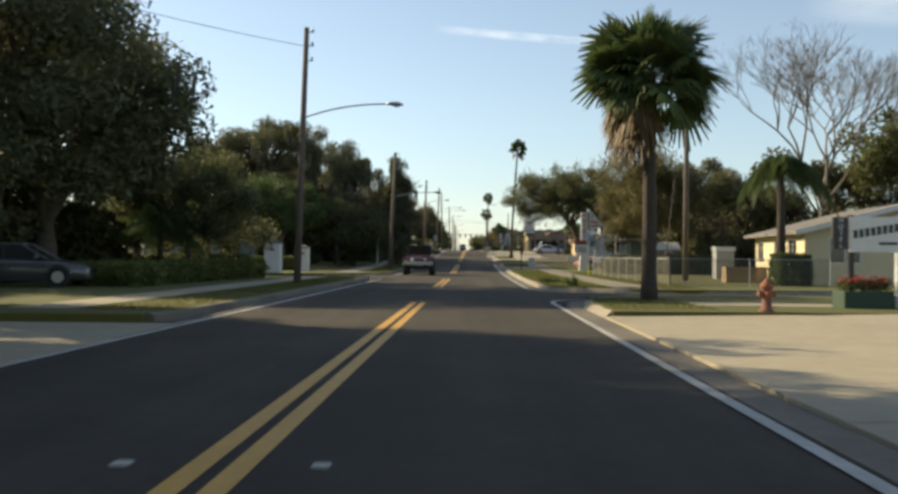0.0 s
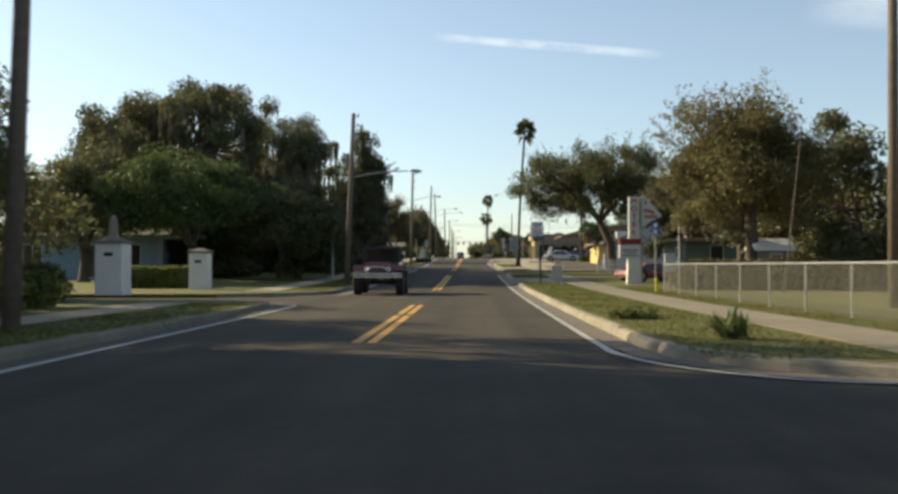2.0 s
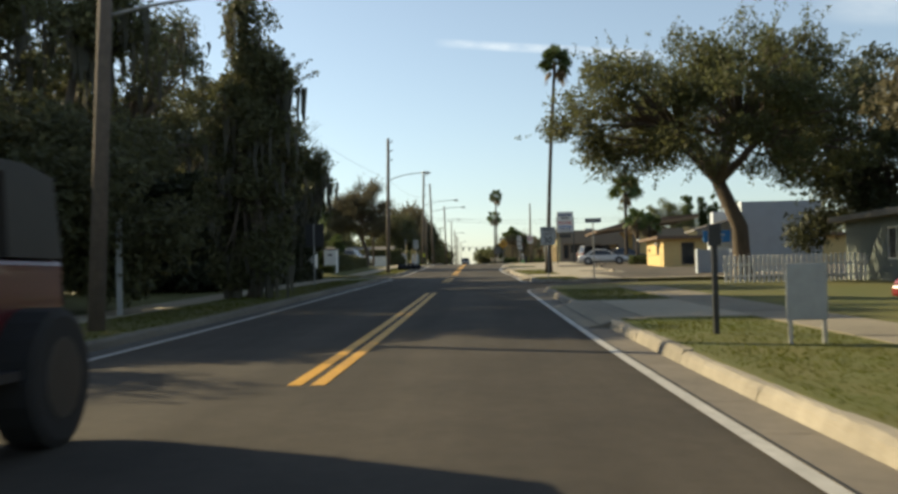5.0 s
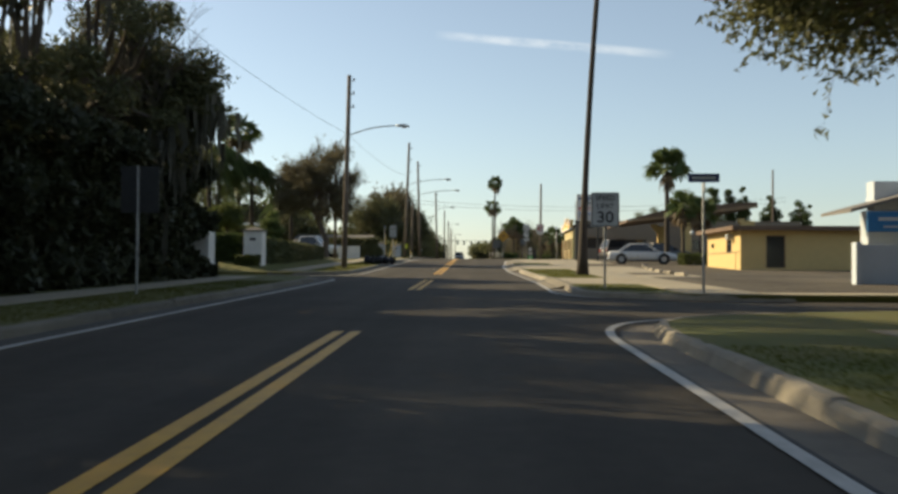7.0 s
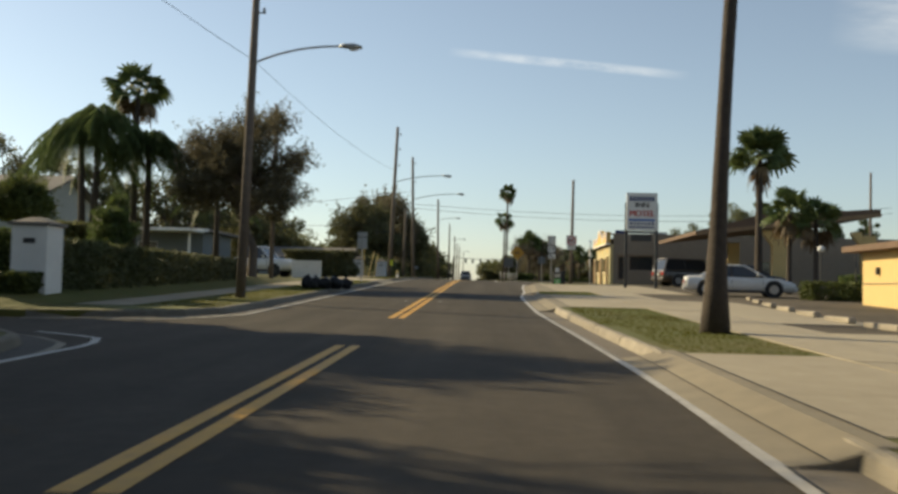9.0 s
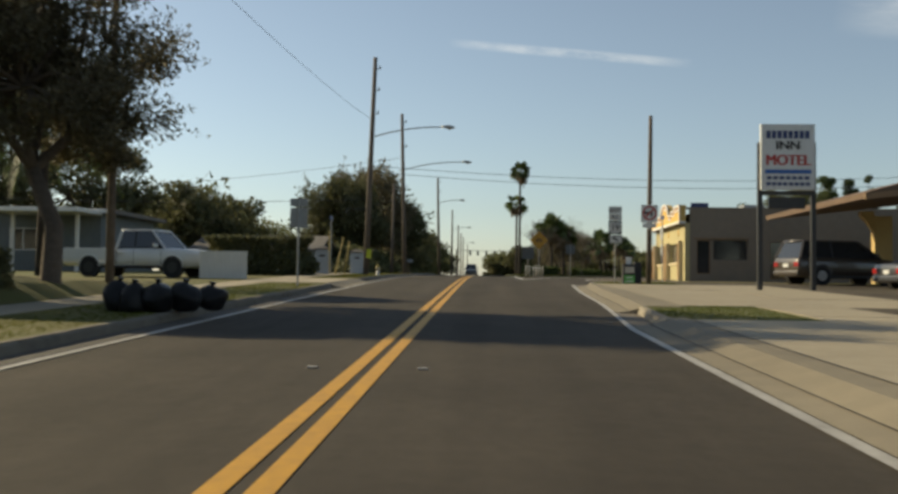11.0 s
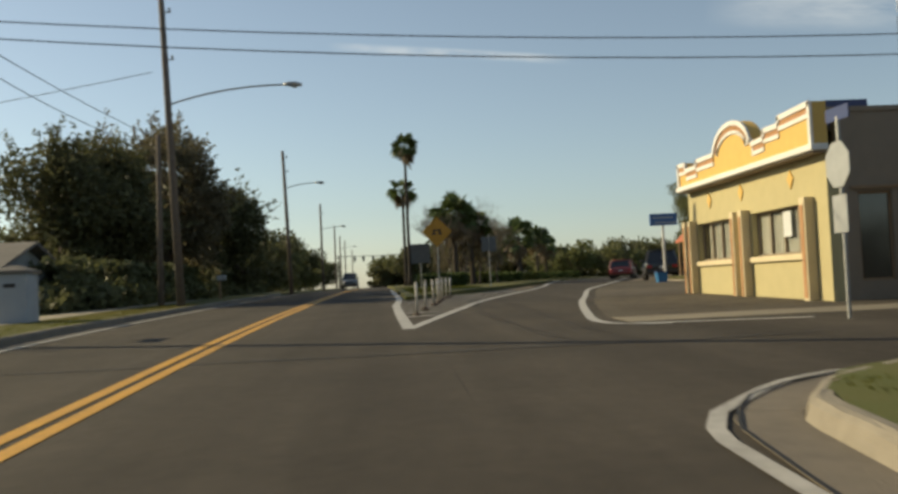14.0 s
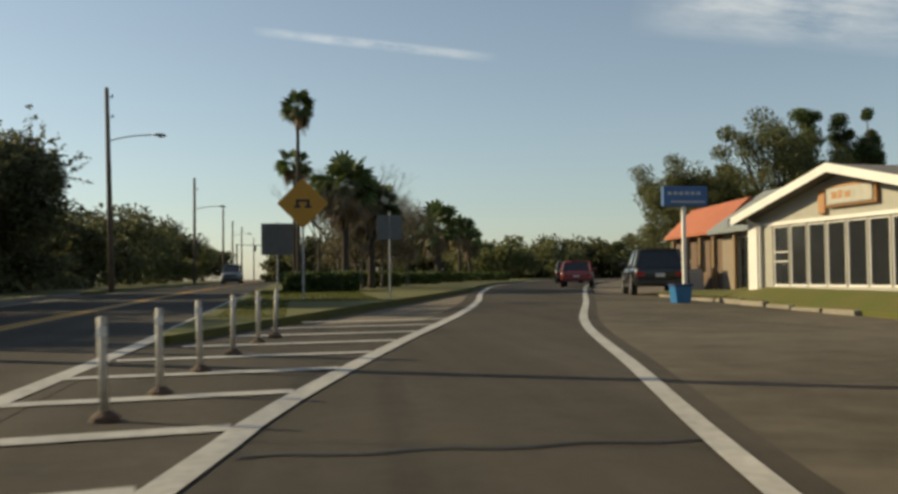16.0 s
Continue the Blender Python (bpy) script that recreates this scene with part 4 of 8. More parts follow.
def utility_pole(x, y, h, label, lean=(0, 0), arm=None, pins=(), r=0.15, base=None, transformer=False):
    """Wooden pole; arm: height at the pole, reach, rise of a street light's bracket over the road."""
    z0 = verge(y) if base is None else base
    top = thing("utility_pole", x, y, z0, label, "utility pole", "poles along the road")
    part("pole", tubes(([(0, 0, -0.15), (lean[0] * 0.5, lean[1] * 0.5, h * 0.5), (lean[0], lean[1], h)], [r, r * 0.86, r * 0.68]), n=12), M_POLE, top, smooth=True)
    for z in pins:
        f = z / h
        px, py = lean[0] * f, lean[1] * f
        part("insulator", tubes(([(px, py, z), (px + 0.28, py, z + 0.03)], 0.025), ([(px + 0.26, py, z), (px + 0.26, py, z + 0.16)], [0.055, 0.04]), n=7), M_STEEL, top)
    if arm:
        za, reach, rise = arm
        f = za / h
        px, py = lean[0] * f, lean[1] * f
        pts = [(px, py, za)] + [(px + reach * t, py, za + rise * (1 - (1 - t) ** 2.2)) for t in (0.1, 0.22, 0.36, 0.52, 0.7, 0.85, 1.0)]
        a = part("lamp_arm", tubes((pts, 0.032), n=8), M_STEEL, top, smooth=True)
        ex, ez = px + reach, za + rise
        bm = bmesh.new()
        tube(bm, [(ex - 0.05, py, ez), (ex + 0.12, py, ez + 0.02), (ex + 0.38, py, ez), (ex + 0.62, py, ez - 0.04)], [0.05, 0.10, 0.13, 0.06], 10)
        for v in bm.verts:
            v.co.z = ez + (v.co.z - ez) * 0.75
        head = part("lamp_head", bm, M_STEEL, a, "grey cobra-head street lamp", smooth=True)
        bm = bmesh.new()
        bmesh.ops.create_uvsphere(bm, u_segments=10, v_segments=6, radius=0.1, matrix=Matrix.Translation((ex + 0.36, py, ez - 0.07)) @ Matrix.Diagonal((1.4, 0.9, 0.6, 1)))
        part("lens", bm, M_HEAD, a)
    if transformer:
        part("bracket", tubes(([(0.1, 0, h * 0.3), (-1.0, 0, h * 0.302)], 0.03), ([(-1.0, 0, h * 0.302), (-1.0, 0, h * 0.28)], 0.04), n=6), M_DARKSTEEL, top)
    return top


def wire(name, pts, sag, label, r=0.012, seg=20):
    """A hanging cable from point to point."""
    bm = bmesh.new()
    for a, b in zip(pts, pts[1:]):
        a, b = Vector(a), Vector(b)
        tube(bm, [a.lerp(b, k / seg) - Vector((0, 0, sag * 4 * (k / seg) * (1 - k / seg))) for k in range(seg + 1)], [r] * (seg + 1), 4)
    ob = part(name, bm, M_WIRE, None)
    return tagged(ob, label, "cable")


def round_plate(w, h, t=0.02, rad=0.05):
    """A flat plate with rounded corners in the xz plane, front at -y."""
    pts = []
    for cx, cz, a0 in ((w / 2 - rad, h / 2 - rad, 0), (-w / 2 + rad, h / 2 - rad, 90), (-w / 2 + rad, -h / 2 + rad, 180), (w / 2 - rad, -h / 2 + rad, 270)):
        for k in range(5):
            a = radians(a0 + 22.5 * k)
            pts.append((cx + rad * math.cos(a), cz + rad * math.sin(a)))
    return prism(bmesh.new(), pts, -t / 2, t / 2)


def sign_plate(name, w, h, material, parent, x, y, z, border=None, label="", rad=0.05):
    ob = part(name, round_plate(w, h, 0.02, rad), material, parent, label)
    ob.matrix_basis = pose(x, y, z)
    if border:
        o = round_plate(w - 0.03, h - 0.03, 0.006, rad * 0.8)
        i = round_plate(w - 0.075, h - 0.075, 0.012, rad * 0.7)
        b1 = part("border", o, border, ob)
        b1.matrix_basis = pose(0, -0.012, 0)
        b2 = part("face", i, material, ob)
        b2.matrix_basis = pose(0, -0.0135, 0)
    return ob


def post(parent, h, r=0.03, name="post", material=None, x=0, y=0):
    return part(name, tubes(([(x, y, -0.1), (x, y, h)], r), n=8), material or M_STEEL, parent)


def bars(parent, material, rows, y):
    """Unreadable lettering as plain bars: rows of (x0, x1, z0, z1)."""
    for x0, x1, z0, z1 in rows:
        part("letter_bar", boxes((x0, x1, y - 0.006, y, z0, z1)), material, parent)


def speed_sign():
    s = thing("speed_limit_sign", 5.12, 103.27, verge(103.27), "white speed limit sign on a steel post", "road sign")
    post(s, 2.48)
    b = sign_plate("sign_board", 0.74, 0.91, M_SIGNWHITE, s, 0, -0.045, 2.06, M_BLACK)
    text_part("word_speed", "SPEED", 0.19, M_BLACK, b, pose(0, -0.024, 0.30) @ FACE, squeeze=1.0)
    text_part("word_limit", "LIMIT", 0.19, M_BLACK, b, pose(0, -0.024, 0.09) @ FACE)
    text_part("number_thirty", "30", 0.41, M_BLACK, b, pose(0, -0.024, -0.21) @ FACE, squeeze=1.1)


def street_name_sign(x, y, h, label):
    s = thing("street_name_sign", x, y, verge(y), label, "road sign")
    post(s, h)
    b = sign_plate("name_blade", 0.72, 0.2, M_NAVY, s, 0, -0.03, h + 0.05, rad=0.02)
    bars(b, M_SIGNWHITE, [(-0.27, 0.27, -0.03, 0.03)], -0.011)
    c = sign_plate("cross_blade", 0.6, 0.16, M_SIGNBACK, s, 0, 0, h - 0.15, rad=0.02)
    c.matrix_basis = pose(0, 0, h - 0.15, 0, 0, 82)


def alt_route_sign():
    y = 158.85
    s = thing("route_sign", 6.08, y, verge(y) - 0.02, "stacked route signs with black arrow on a post", "road sign")
    post(s, 3.62)
    a = sign_plate("direction_plate", 0.61, 0.33, M_SIGNWHITE, s, 0, -0.045, 3.43, M_BLACK, rad=0.03)
    text_part("word_south", "SOUTH", 0.175, M_BLACK, a, pose(0, -0.024, 0) @ FACE)
    b = sign_plate("type_plate", 0.61, 0.32, M_SIGNWHITE, s, 0, -0.045, 3.09, M_BLACK, rad=0.03)
    text_part("word_alt", "ALT", 0.2, M_BLACK, b, pose(0, -0.024, 0) @ FACE)
    c = sign_plate("route_plate", 0.62, 0.63, M_BLACK, s, 0, -0.045, 2.60, rad=0.02)
    bm = prism(bmesh.new(), [(x * 1.24, z * 1.34) for x, z in ((-0.15, 0.20), (0, 0.165), (0.15, 0.20), (0.22, 0.13), (0.19, 0.05), (0.23, -0.05), (0.18, -0.16), (0.0, -0.215), (-0.18, -0.16), (-0.23, -0.05), (-0.19, 0.05), (-0.22, 0.13))], -0.018, -0.01)
    part("shield", bm, M_SIGNWHITE, c)
    text_part("route_number", "19", 0.42, M_BLACK, c, pose(0, -0.02, -0.01) @ FACE, squeeze=0.95)
    d = sign_plate("arrow_plate", 0.58, 0.38, M_SIGNWHITE, s, 0.03, -0.045, 2.06, M_BLACK, rad=0.03)
    bm = prism(bmesh.new(), [(x * 1.25, z * 1.3) for x, z in ((0.10, -0.10), (0.13, -0.06), (-0.03, 0.045), (0.0, 0.085), (-0.14, 0.09), (-0.09, -0.045), (-0.06, -0.005))], -0.024, -0.016)
    part("arrow", bm, M_BLACK, d)
    s.matrix_basis = s.matrix_basis @ Matrix.Scale(0.82, 4)


def gore_posts():
    y0 = (173.45, 176.5, 179.1, 180.4, 182.1, 184.0, 185.6, 186.7)
    x0 = (3.25, 3.56, 3.92, 4.11, 4.27, 4.46, 4.7, 4.9)
    first = None
    for i, (x, y) in enumerate(zip(x0, y0)):
        if first is None:
            first = thing("delineator_post", x, y, prof(y), "scuffed white flexible delineator post on a rubber base", "delineator post", "posts in the hatched gore")
            part("base", tubes(([(0, 0, 0.0), (0, 0, 0.03), (0, 0, 0.07)], [0.11, 0.10, 0.045]), n=12), mat("brown_rubber", (0.09, 0.055, 0.035), (0.05, 0.033, 0.024), rough=0.85), first)
            part("tube", tubes(([(0, 0, 0.05), (0, 0, 0.72)], [0.032, 0.03]), n=10), mat("scuffed_white_plastic", (0.55, 0.53, 0.48), (0.32, 0.29, 0.24), rough=0.6, scale=8, big=0.4), first, smooth=True)
            part("reflector_band", tubes(([(0, 0, 0.58), (0, 0, 0.65)], 0.0335), n=10), M_SIGNWHITE, first)
        else:
            copy_thing(first, pose(x, y, prof(y), random.uniform(-3, 3), random.uniform(-4, 4), 0))


def hydrant(x, y, label, body, cap, size=1.0):
    s = thing("fire_hydrant", x, y, verge(y), label, "fire hydrant")
    s.matrix_basis = s.matrix_basis @ Matrix.Scale(size, 4)
    part("barrel", tubes(([(0, 0, -0.05), (0, 0, 0.05), (0, 0, 0.06), (0, 0, 0.42), (0, 0, 0.46)], [0.15, 0.15, 0.10, 0.095, 0.12]), n=12), body, s, smooth=True)
    part("bonnet", tubes(([(0, 0, 0.46), (0, 0, 0.54), (0, 0, 0.6), (0, 0, 0.66)], [0.13, 0.115, 0.06, 0.03]), n=12), cap, s, smooth=True)
    for d in ((-1, 0), (1, 0), (0, -1)):
        part("nozzle", tubes(([(d[0] * 0.07, d[1] * 0.07, 0.36), (d[0] * 0.17, d[1] * 0.17, 0.36)], [0.055, 0.06]), n=9), cap, s)
    return s


# ---- vehicles ----
def wheel(parent, x, y, r, w, rim=None):
    t = part("wheel", tubes(([(x - w / 2, y, r), (x - w * 0.42, y, r), (x + w * 0.42, y, r), (x + w / 2, y, r)], [r * 0.88, r, r, r * 0.88]), n=20), M_TYRE, parent, smooth=False)
    s = 1 if x > 0 else -1
    part("rim", tubes(([(x + s * w * 0.3, y, r), (x + s * w * 0.52, y, r)], [r * 0.62, r * 0.58]), n=14), rim or M_RIM, t)
    return t


def loft(stations):
    """A closed skin through cross-sections, each a list of points of the same length."""
    bm = bmesh.new()
    rings = [[bm.verts.new(p) for p in s] for s in stations]
    n = len(rings[0])
    for a, b in zip(rings, rings[1:]):
        for k in range(n):
            bm.faces.new((a[k], a[(k + 1) % n], b[(k + 1) % n], b[k]))
    bm.faces.new(rings[0])
    bm.faces.new(rings[-1][::-1])
    return bm


def vehicle(name, x, y, rz, label, paint, L=4.6, W=1.8, H=1.45, kind="sedan", r=0.32, z=None, category="car", rim=None):
    """Front points to +y. A lofted body with a dark glasshouse, roof panel, pillars, wheels, lamps and bumpers."""
    c = thing(name, x, y, prof(y) if z is None else z, label, category, rz=rz)
    h, hw = L / 2, W / 2
    lo = 0.20 if kind == "sedan" else 0.27 if kind == "suv" else 0.36
    sh = H * {"sedan": 0.62, "suv": 0.60, "pickup": 0.60}[kind]
    # stations: place along the car, underside, shoulder, half-width
    if kind == "sedan":
        st = [(-1.0, 0.22, -0.16, 0.80), (-0.985, 0.08, -0.04, 0.90), (-0.9, 0.02, 0.0, 0.96), (-0.55, 0, 0.02, 1.0), (0.0, 0, 0.0, 1.0), (0.42, 0, -0.02, 1.0), (0.72, 0, -0.09, 0.97), (0.92, 0.03, -0.20, 0.89), (0.985, 0.07, -0.28, 0.80), (1.0, 0.16, -0.34, 0.70)]
        cab = [(-0.68, 0.0), (-0.36, 1.0), (0.08, 1.0), (0.46, 0.0)]
    elif kind == "suv":
        st = [(-1.0, 0.2, -0.12, 0.86), (-0.985, 0.08, -0.02, 0.93), (-0.9, 0.03, 0.0, 0.97), (-0.5, 0, 0.01, 1.0), (0.0, 0, 0.0, 1.0), (0.48, 0, -0.02, 1.0), (0.75, 0, -0.08, 0.97), (0.93, 0.03, -0.17, 0.90), (0.99, 0.08, -0.27, 0.82), (1.0, 0.18, -0.34, 0.76)]
        cab = [(-0.97, 0.0), (-0.86, 1.0), (0.10, 1.0), (0.50, 0.0)]
    else:
        st = [(-1.0, 0.14, -0.45, 0.92), (-0.985, 0.08, -0.42, 0.96), (-0.24, 0.0, -0.42, 0.98), (-0.23, 0.0, 0.0, 0.98), (0.0, 0, 0.0, 1.0), (0.46, 0, 0.0, 1.0), (0.8, 0, -0.04, 0.98), (0.95, 0.03, -0.10, 0.93), (0.99, 0.06, -0.18, 0.87), (1.0, 0.16, -0.26, 0.82)]
        cab = [(-0.22, 0.0), (-0.17, 1.0), (0.26, 1.0), (0.48, 0.0)]
    rings = []
    for q, du, ds, k in st:
        zb, zt, w = lo + du, sh + ds, hw * k
        half = [(0.0, zb), (w * 0.84, zb), (w * 0.96, zb + 0.07), (w, zb + (zt - zb) * 0.42), (w * 0.985, zb + (zt - zb) * 0.74), (w * 0.94, zt - 0.035), (w * 0.87, zt), (w * 0.4, zt + 0.018), (0.0, zt + 0.022)]
        rings.append([(a, q * h, b) for a, b in half] + [(-a, q * h, b) for a, b in half[-2:0:-1]])
    part("body", loft(rings), paint, c, smooth=True)
    # glasshouse, leaning in towards the roof
    zb, zt = sh - 0.02, H - 0.05
    wide = lambda q: hw * (0.90 - 0.17 * q)
    cabp = [(a * h, zb + (zt - zb) * q, wide(q)) for a, q in cab]
    part("glasshouse", loft([[(-w, a, b) for a, b, w in cabp], [(w, a, b) for a, b, w in cabp]]), M_GLASS, c, "dark tinted windows")
    (ya, za, wa), (yb, zb2, wb2), (yc, zc, wc), (yd, zd, wd) = cabp
    part("roof", loft([[(-w * s, a, zt + dz) for w, dz in ((wb2 + 0.02, -0.03), (wb2 * 0.95, 0.03), (wb2 * 0.5, 0.05), (0, 0.055), (-wb2 * 0.5, 0.05), (-wb2 * 0.95, 0.03), (-wb2 - 0.02, -0.03))] for a, s in ((yb - 0.05, 0.94), (yb + 0.12, 1.0), ((yb + yc) / 2, 1.0), (yc - 0.12, 1.0), (yc + 0.06, 0.95))]), paint, c, smooth=True)
    mid = (yb + yc) / 2
    for s in (-1, 1):
        o = 0.012
        for nm, p, q, t in (("windscreen_pillar", (yd, zd, wd), (yc, zc, wc), 0.042), ("rear_pillar", (ya, za, wa), (yb, zb2, wb2), 0.075 if kind == "sedan" else 0.06), ("door_pillar", (mid, zb, wide(0)), (mid - 0.03, zt, wide(1)), 0.035)):
            part(nm, tubes(([(s * (p[2] - 0.01 + o), p[0], p[1]), (s * (q[2] - 0.01 + o), q[0], q[1])], t), n=6), paint if nm != "door_pillar" else M_PLASTIC, c)
        part("waistline", tubes(([(s * (wide(0) + 0.005), ya, zb + 0.03), (s * (wide(0) + 0.005), yd, zb + 0.03)], 0.022), n=5), M_PLASTIC, c)
        for q in (yd - 0.12, mid, yb + 0.05) if kind != "pickup" else (yd - 0.12, mid, ya + 0.04):
            part("door_seam", boxes((s * (hw * 0.97), s * (hw + 0.003), q - 0.007, q + 0.007, lo + 0.14, sh - 0.12)), M_PLASTIC, c)
        for q in (mid + 0.12, yb + 0.22) if kind != "pickup" else (mid + 0.12, ya + 0.16):
            part("door_handle", boxes((s * hw * 0.96, s * (hw + 0.02), q, q + 0.17, sh - 0.2, sh - 0.165), bev=0.008), paint, c)
        part("sill", boxes((s * hw * 0.86, s * (hw - 0.005), -L * 0.3 + r * 1.2, L * 0.3 - r * 1.2, lo - 0.02, lo + 0.08), bev=0.015), M_PLASTIC, c)
        part("tail_light", boxes((s * (hw * 0.58), s * (hw * 0.88), -h - 0.012, -h + 0.05, sh - 0.34, sh - 0.17), bev=0.015), M_TAIL, c, "red tail light")
        part("headlight", boxes((s * hw * 0.5, s * hw * 0.84, h - 0.1, h - 0.005, sh - 0.44, sh - 0.31) if kind != "pickup" else (s * hw * 0.62, s * hw * 0.88, h - 0.1, h + 0.006, sh - 0.38, sh - 0.17), bev=0.025), M_HEAD, c)
        m = part("door_mirror", boxes((s * (hw * 0.93), s * (hw + 0.17), yd - 0.38, yd - 0.27, sh + 0.02, sh + 0.17), bev=0.035), paint, c)
        part("mirror_glass", boxes((s * (hw + 0.01), s * (hw + 0.15), yd - 0.385, yd - 0.38, sh + 0.05, sh + 0.14)), M_GLASS, m)
        for sy in (-1, 1):
            q = sy * L * 0.3
            wheel(c, s * (hw - 0.105), q, r, 0.22, rim)
            part("wheel_arch", tubes(([(s * (hw - 0.2), q, r + 0.02), (s * (hw - 0.003), q, r + 0.02)], r * 1.16), n=22), M_PLASTIC, c)
            arc = [(s * (hw - 0.012), q + r * 1.2 * math.cos(a), r + 0.02 + r * 1.2 * math.sin(a)) for a in [math.pi * k / 12 for k in range(13)]]
            part("arch_lip", tubes((arc, 0.028), n=6), paint, c, smooth=True)
    part("front_bumper", boxes((-hw * 0.84, hw * 0.84, h - 0.12, h + 0.04, lo + 0.05, lo + 0.24), bev=0.05), M_CHROME if kind == "pickup" else M_PLASTIC if kind == "suv" else paint, c)
    part("rear_bumper", boxes((-hw * 0.88, hw * 0.88, -h - 0.05, -h + 0.1, lo + 0.06, lo + 0.26), bev=0.05), M_CHROME if kind == "pickup" else paint, c)
    part("grille", boxes((-hw * 0.45, hw * 0.45, h - 0.06, h + 0.008, sh - 0.42, sh - 0.30) if kind != "pickup" else (-hw * 0.58, hw * 0.58, h - 0.06, h + 0.008, sh - 0.46, sh - 0.2), bev=0.02), M_PLASTIC, c)
    part("number_plate", boxes((-0.16, 0.16, -h - 0.062, -h - 0.03, lo + 0.1, lo + 0.22) if kind == "pickup" else (-0.16, 0.16, -h - 0.02, -h + 0.02, sh - 0.36, sh - 0.22)), M_SIGNWHITE, c)
    if kind == "pickup":
        for s in (-1, 1):
            part("bed_side", boxes((s * (hw * 0.88), s * (hw * 0.975), -h + 0.03, ya - 0.03, sh - 0.5, sh - 0.01), bev=0.02), paint, c)
        part("tailgate", boxes((-hw * 0.87, hw * 0.87, -h - 0.005, -h + 0.06, sh - 0.48, sh - 0.02), bev=0.015), paint, c)
    return c


# ---- buildings ----
def wall_panel(bm, u0, u1, z0, z1, thick, holes, place):
    """A wall between u0 and u1 with rectangular holes (u0, u1, z0, z1); place maps (u, depth, z) to the building."""
    cuts = sorted({u0, u1, *[h[0] for h in holes], *[h[1] for h in holes]})
    for a, b in zip(cuts, cuts[1:]):
        mid = (a + b) / 2
        hs = sorted([h for h in holes if h[0] <= mid <= h[1]], key=lambda h: h[2])
        z = z0
        for h in hs + [(0, 0, z1, z1)]:
            if h[2] > z + 1e-4:
                vs = [bm.verts.new(place(u, d, zz)) for zz in (z, h[2]) for d in (0, thick) for u in (a, b)]
                for f in ((0, 1, 3, 2), (4, 6, 7, 5), (0, 4, 5, 1), (2, 3, 7, 6), (0, 2, 6, 4), (1, 5, 7, 3)):
                    bm.faces.new([vs[k] for k in f])
            z = max(z, h[3])
    bmesh.ops.remove_doubles(bm, verts=bm.verts, dist=1e-4)
    return bm


def window(parent, u0, u1, z0, z1, place, frame_mat, mullions=1, glass=None, name="window", depth=0.06, rails=0):
    """Frame and panes set into a hole."""
    def bx(a, b, c, d, e, f):
        bm = bmesh.new()
        vs = [bm.verts.new(place(u, dd, zz)) for zz in (e, f) for dd in (c, d) for u in (a, b)]
        for q in ((0, 1, 3, 2), (4, 6, 7, 5), (0, 4, 5, 1), (2, 3, 7, 6), (0, 2, 6, 4), (1, 5, 7, 3)):
            bm.faces.new([vs[k] for k in q])
        return bm
    t = 0.05
    fr = bx(u0, u1, depth - 0.03, depth + 0.03, z0, z0 + t)
    me = [bx(u0, u1, depth - 0.03, depth + 0.03, z1 - t, z1), bx(u0, u0 + t, depth - 0.03, depth + 0.03, z0 + t, z1 - t), bx(u1 - t, u1, depth - 0.03, depth + 0.03, z0 + t, z1 - t)]
    for k in range(1, mullions):
        u = u0 + (u1 - u0) * k / mullions
        me.append(bx(u - t / 2, u + t / 2, depth - 0.03, depth + 0.03, z0 + t, z1 - t))
    for k in range(1, rails + 1):
        z = z0 + (z1 - z0) * k / (rails + 1)
        me.append(bx(u0 + t, u1 - t, depth - 0.02, depth + 0.02, z - 0.02, z + 0.02))
    for b in me:
        m = bpy.data.meshes.new("t")
        b.to_mesh(m)
        fr.from_mesh(m)
        b.free()
        bpy.data.meshes.remove(m)
    w = part(name, fr, frame_mat, parent)
    for k in range(mullions):
        a, b = u0 + (u1 - u0) * k / mullions + t * 0.6, u0 + (u1 - u0) * (k + 1) / mullions - t * 0.6
        p = part("pane", bx(a, b, depth - 0.005, depth + 0.005, z0 + t, z1 - t), glass or M_GLASS, w)
        p.visible_shadow = glass is None
    return w


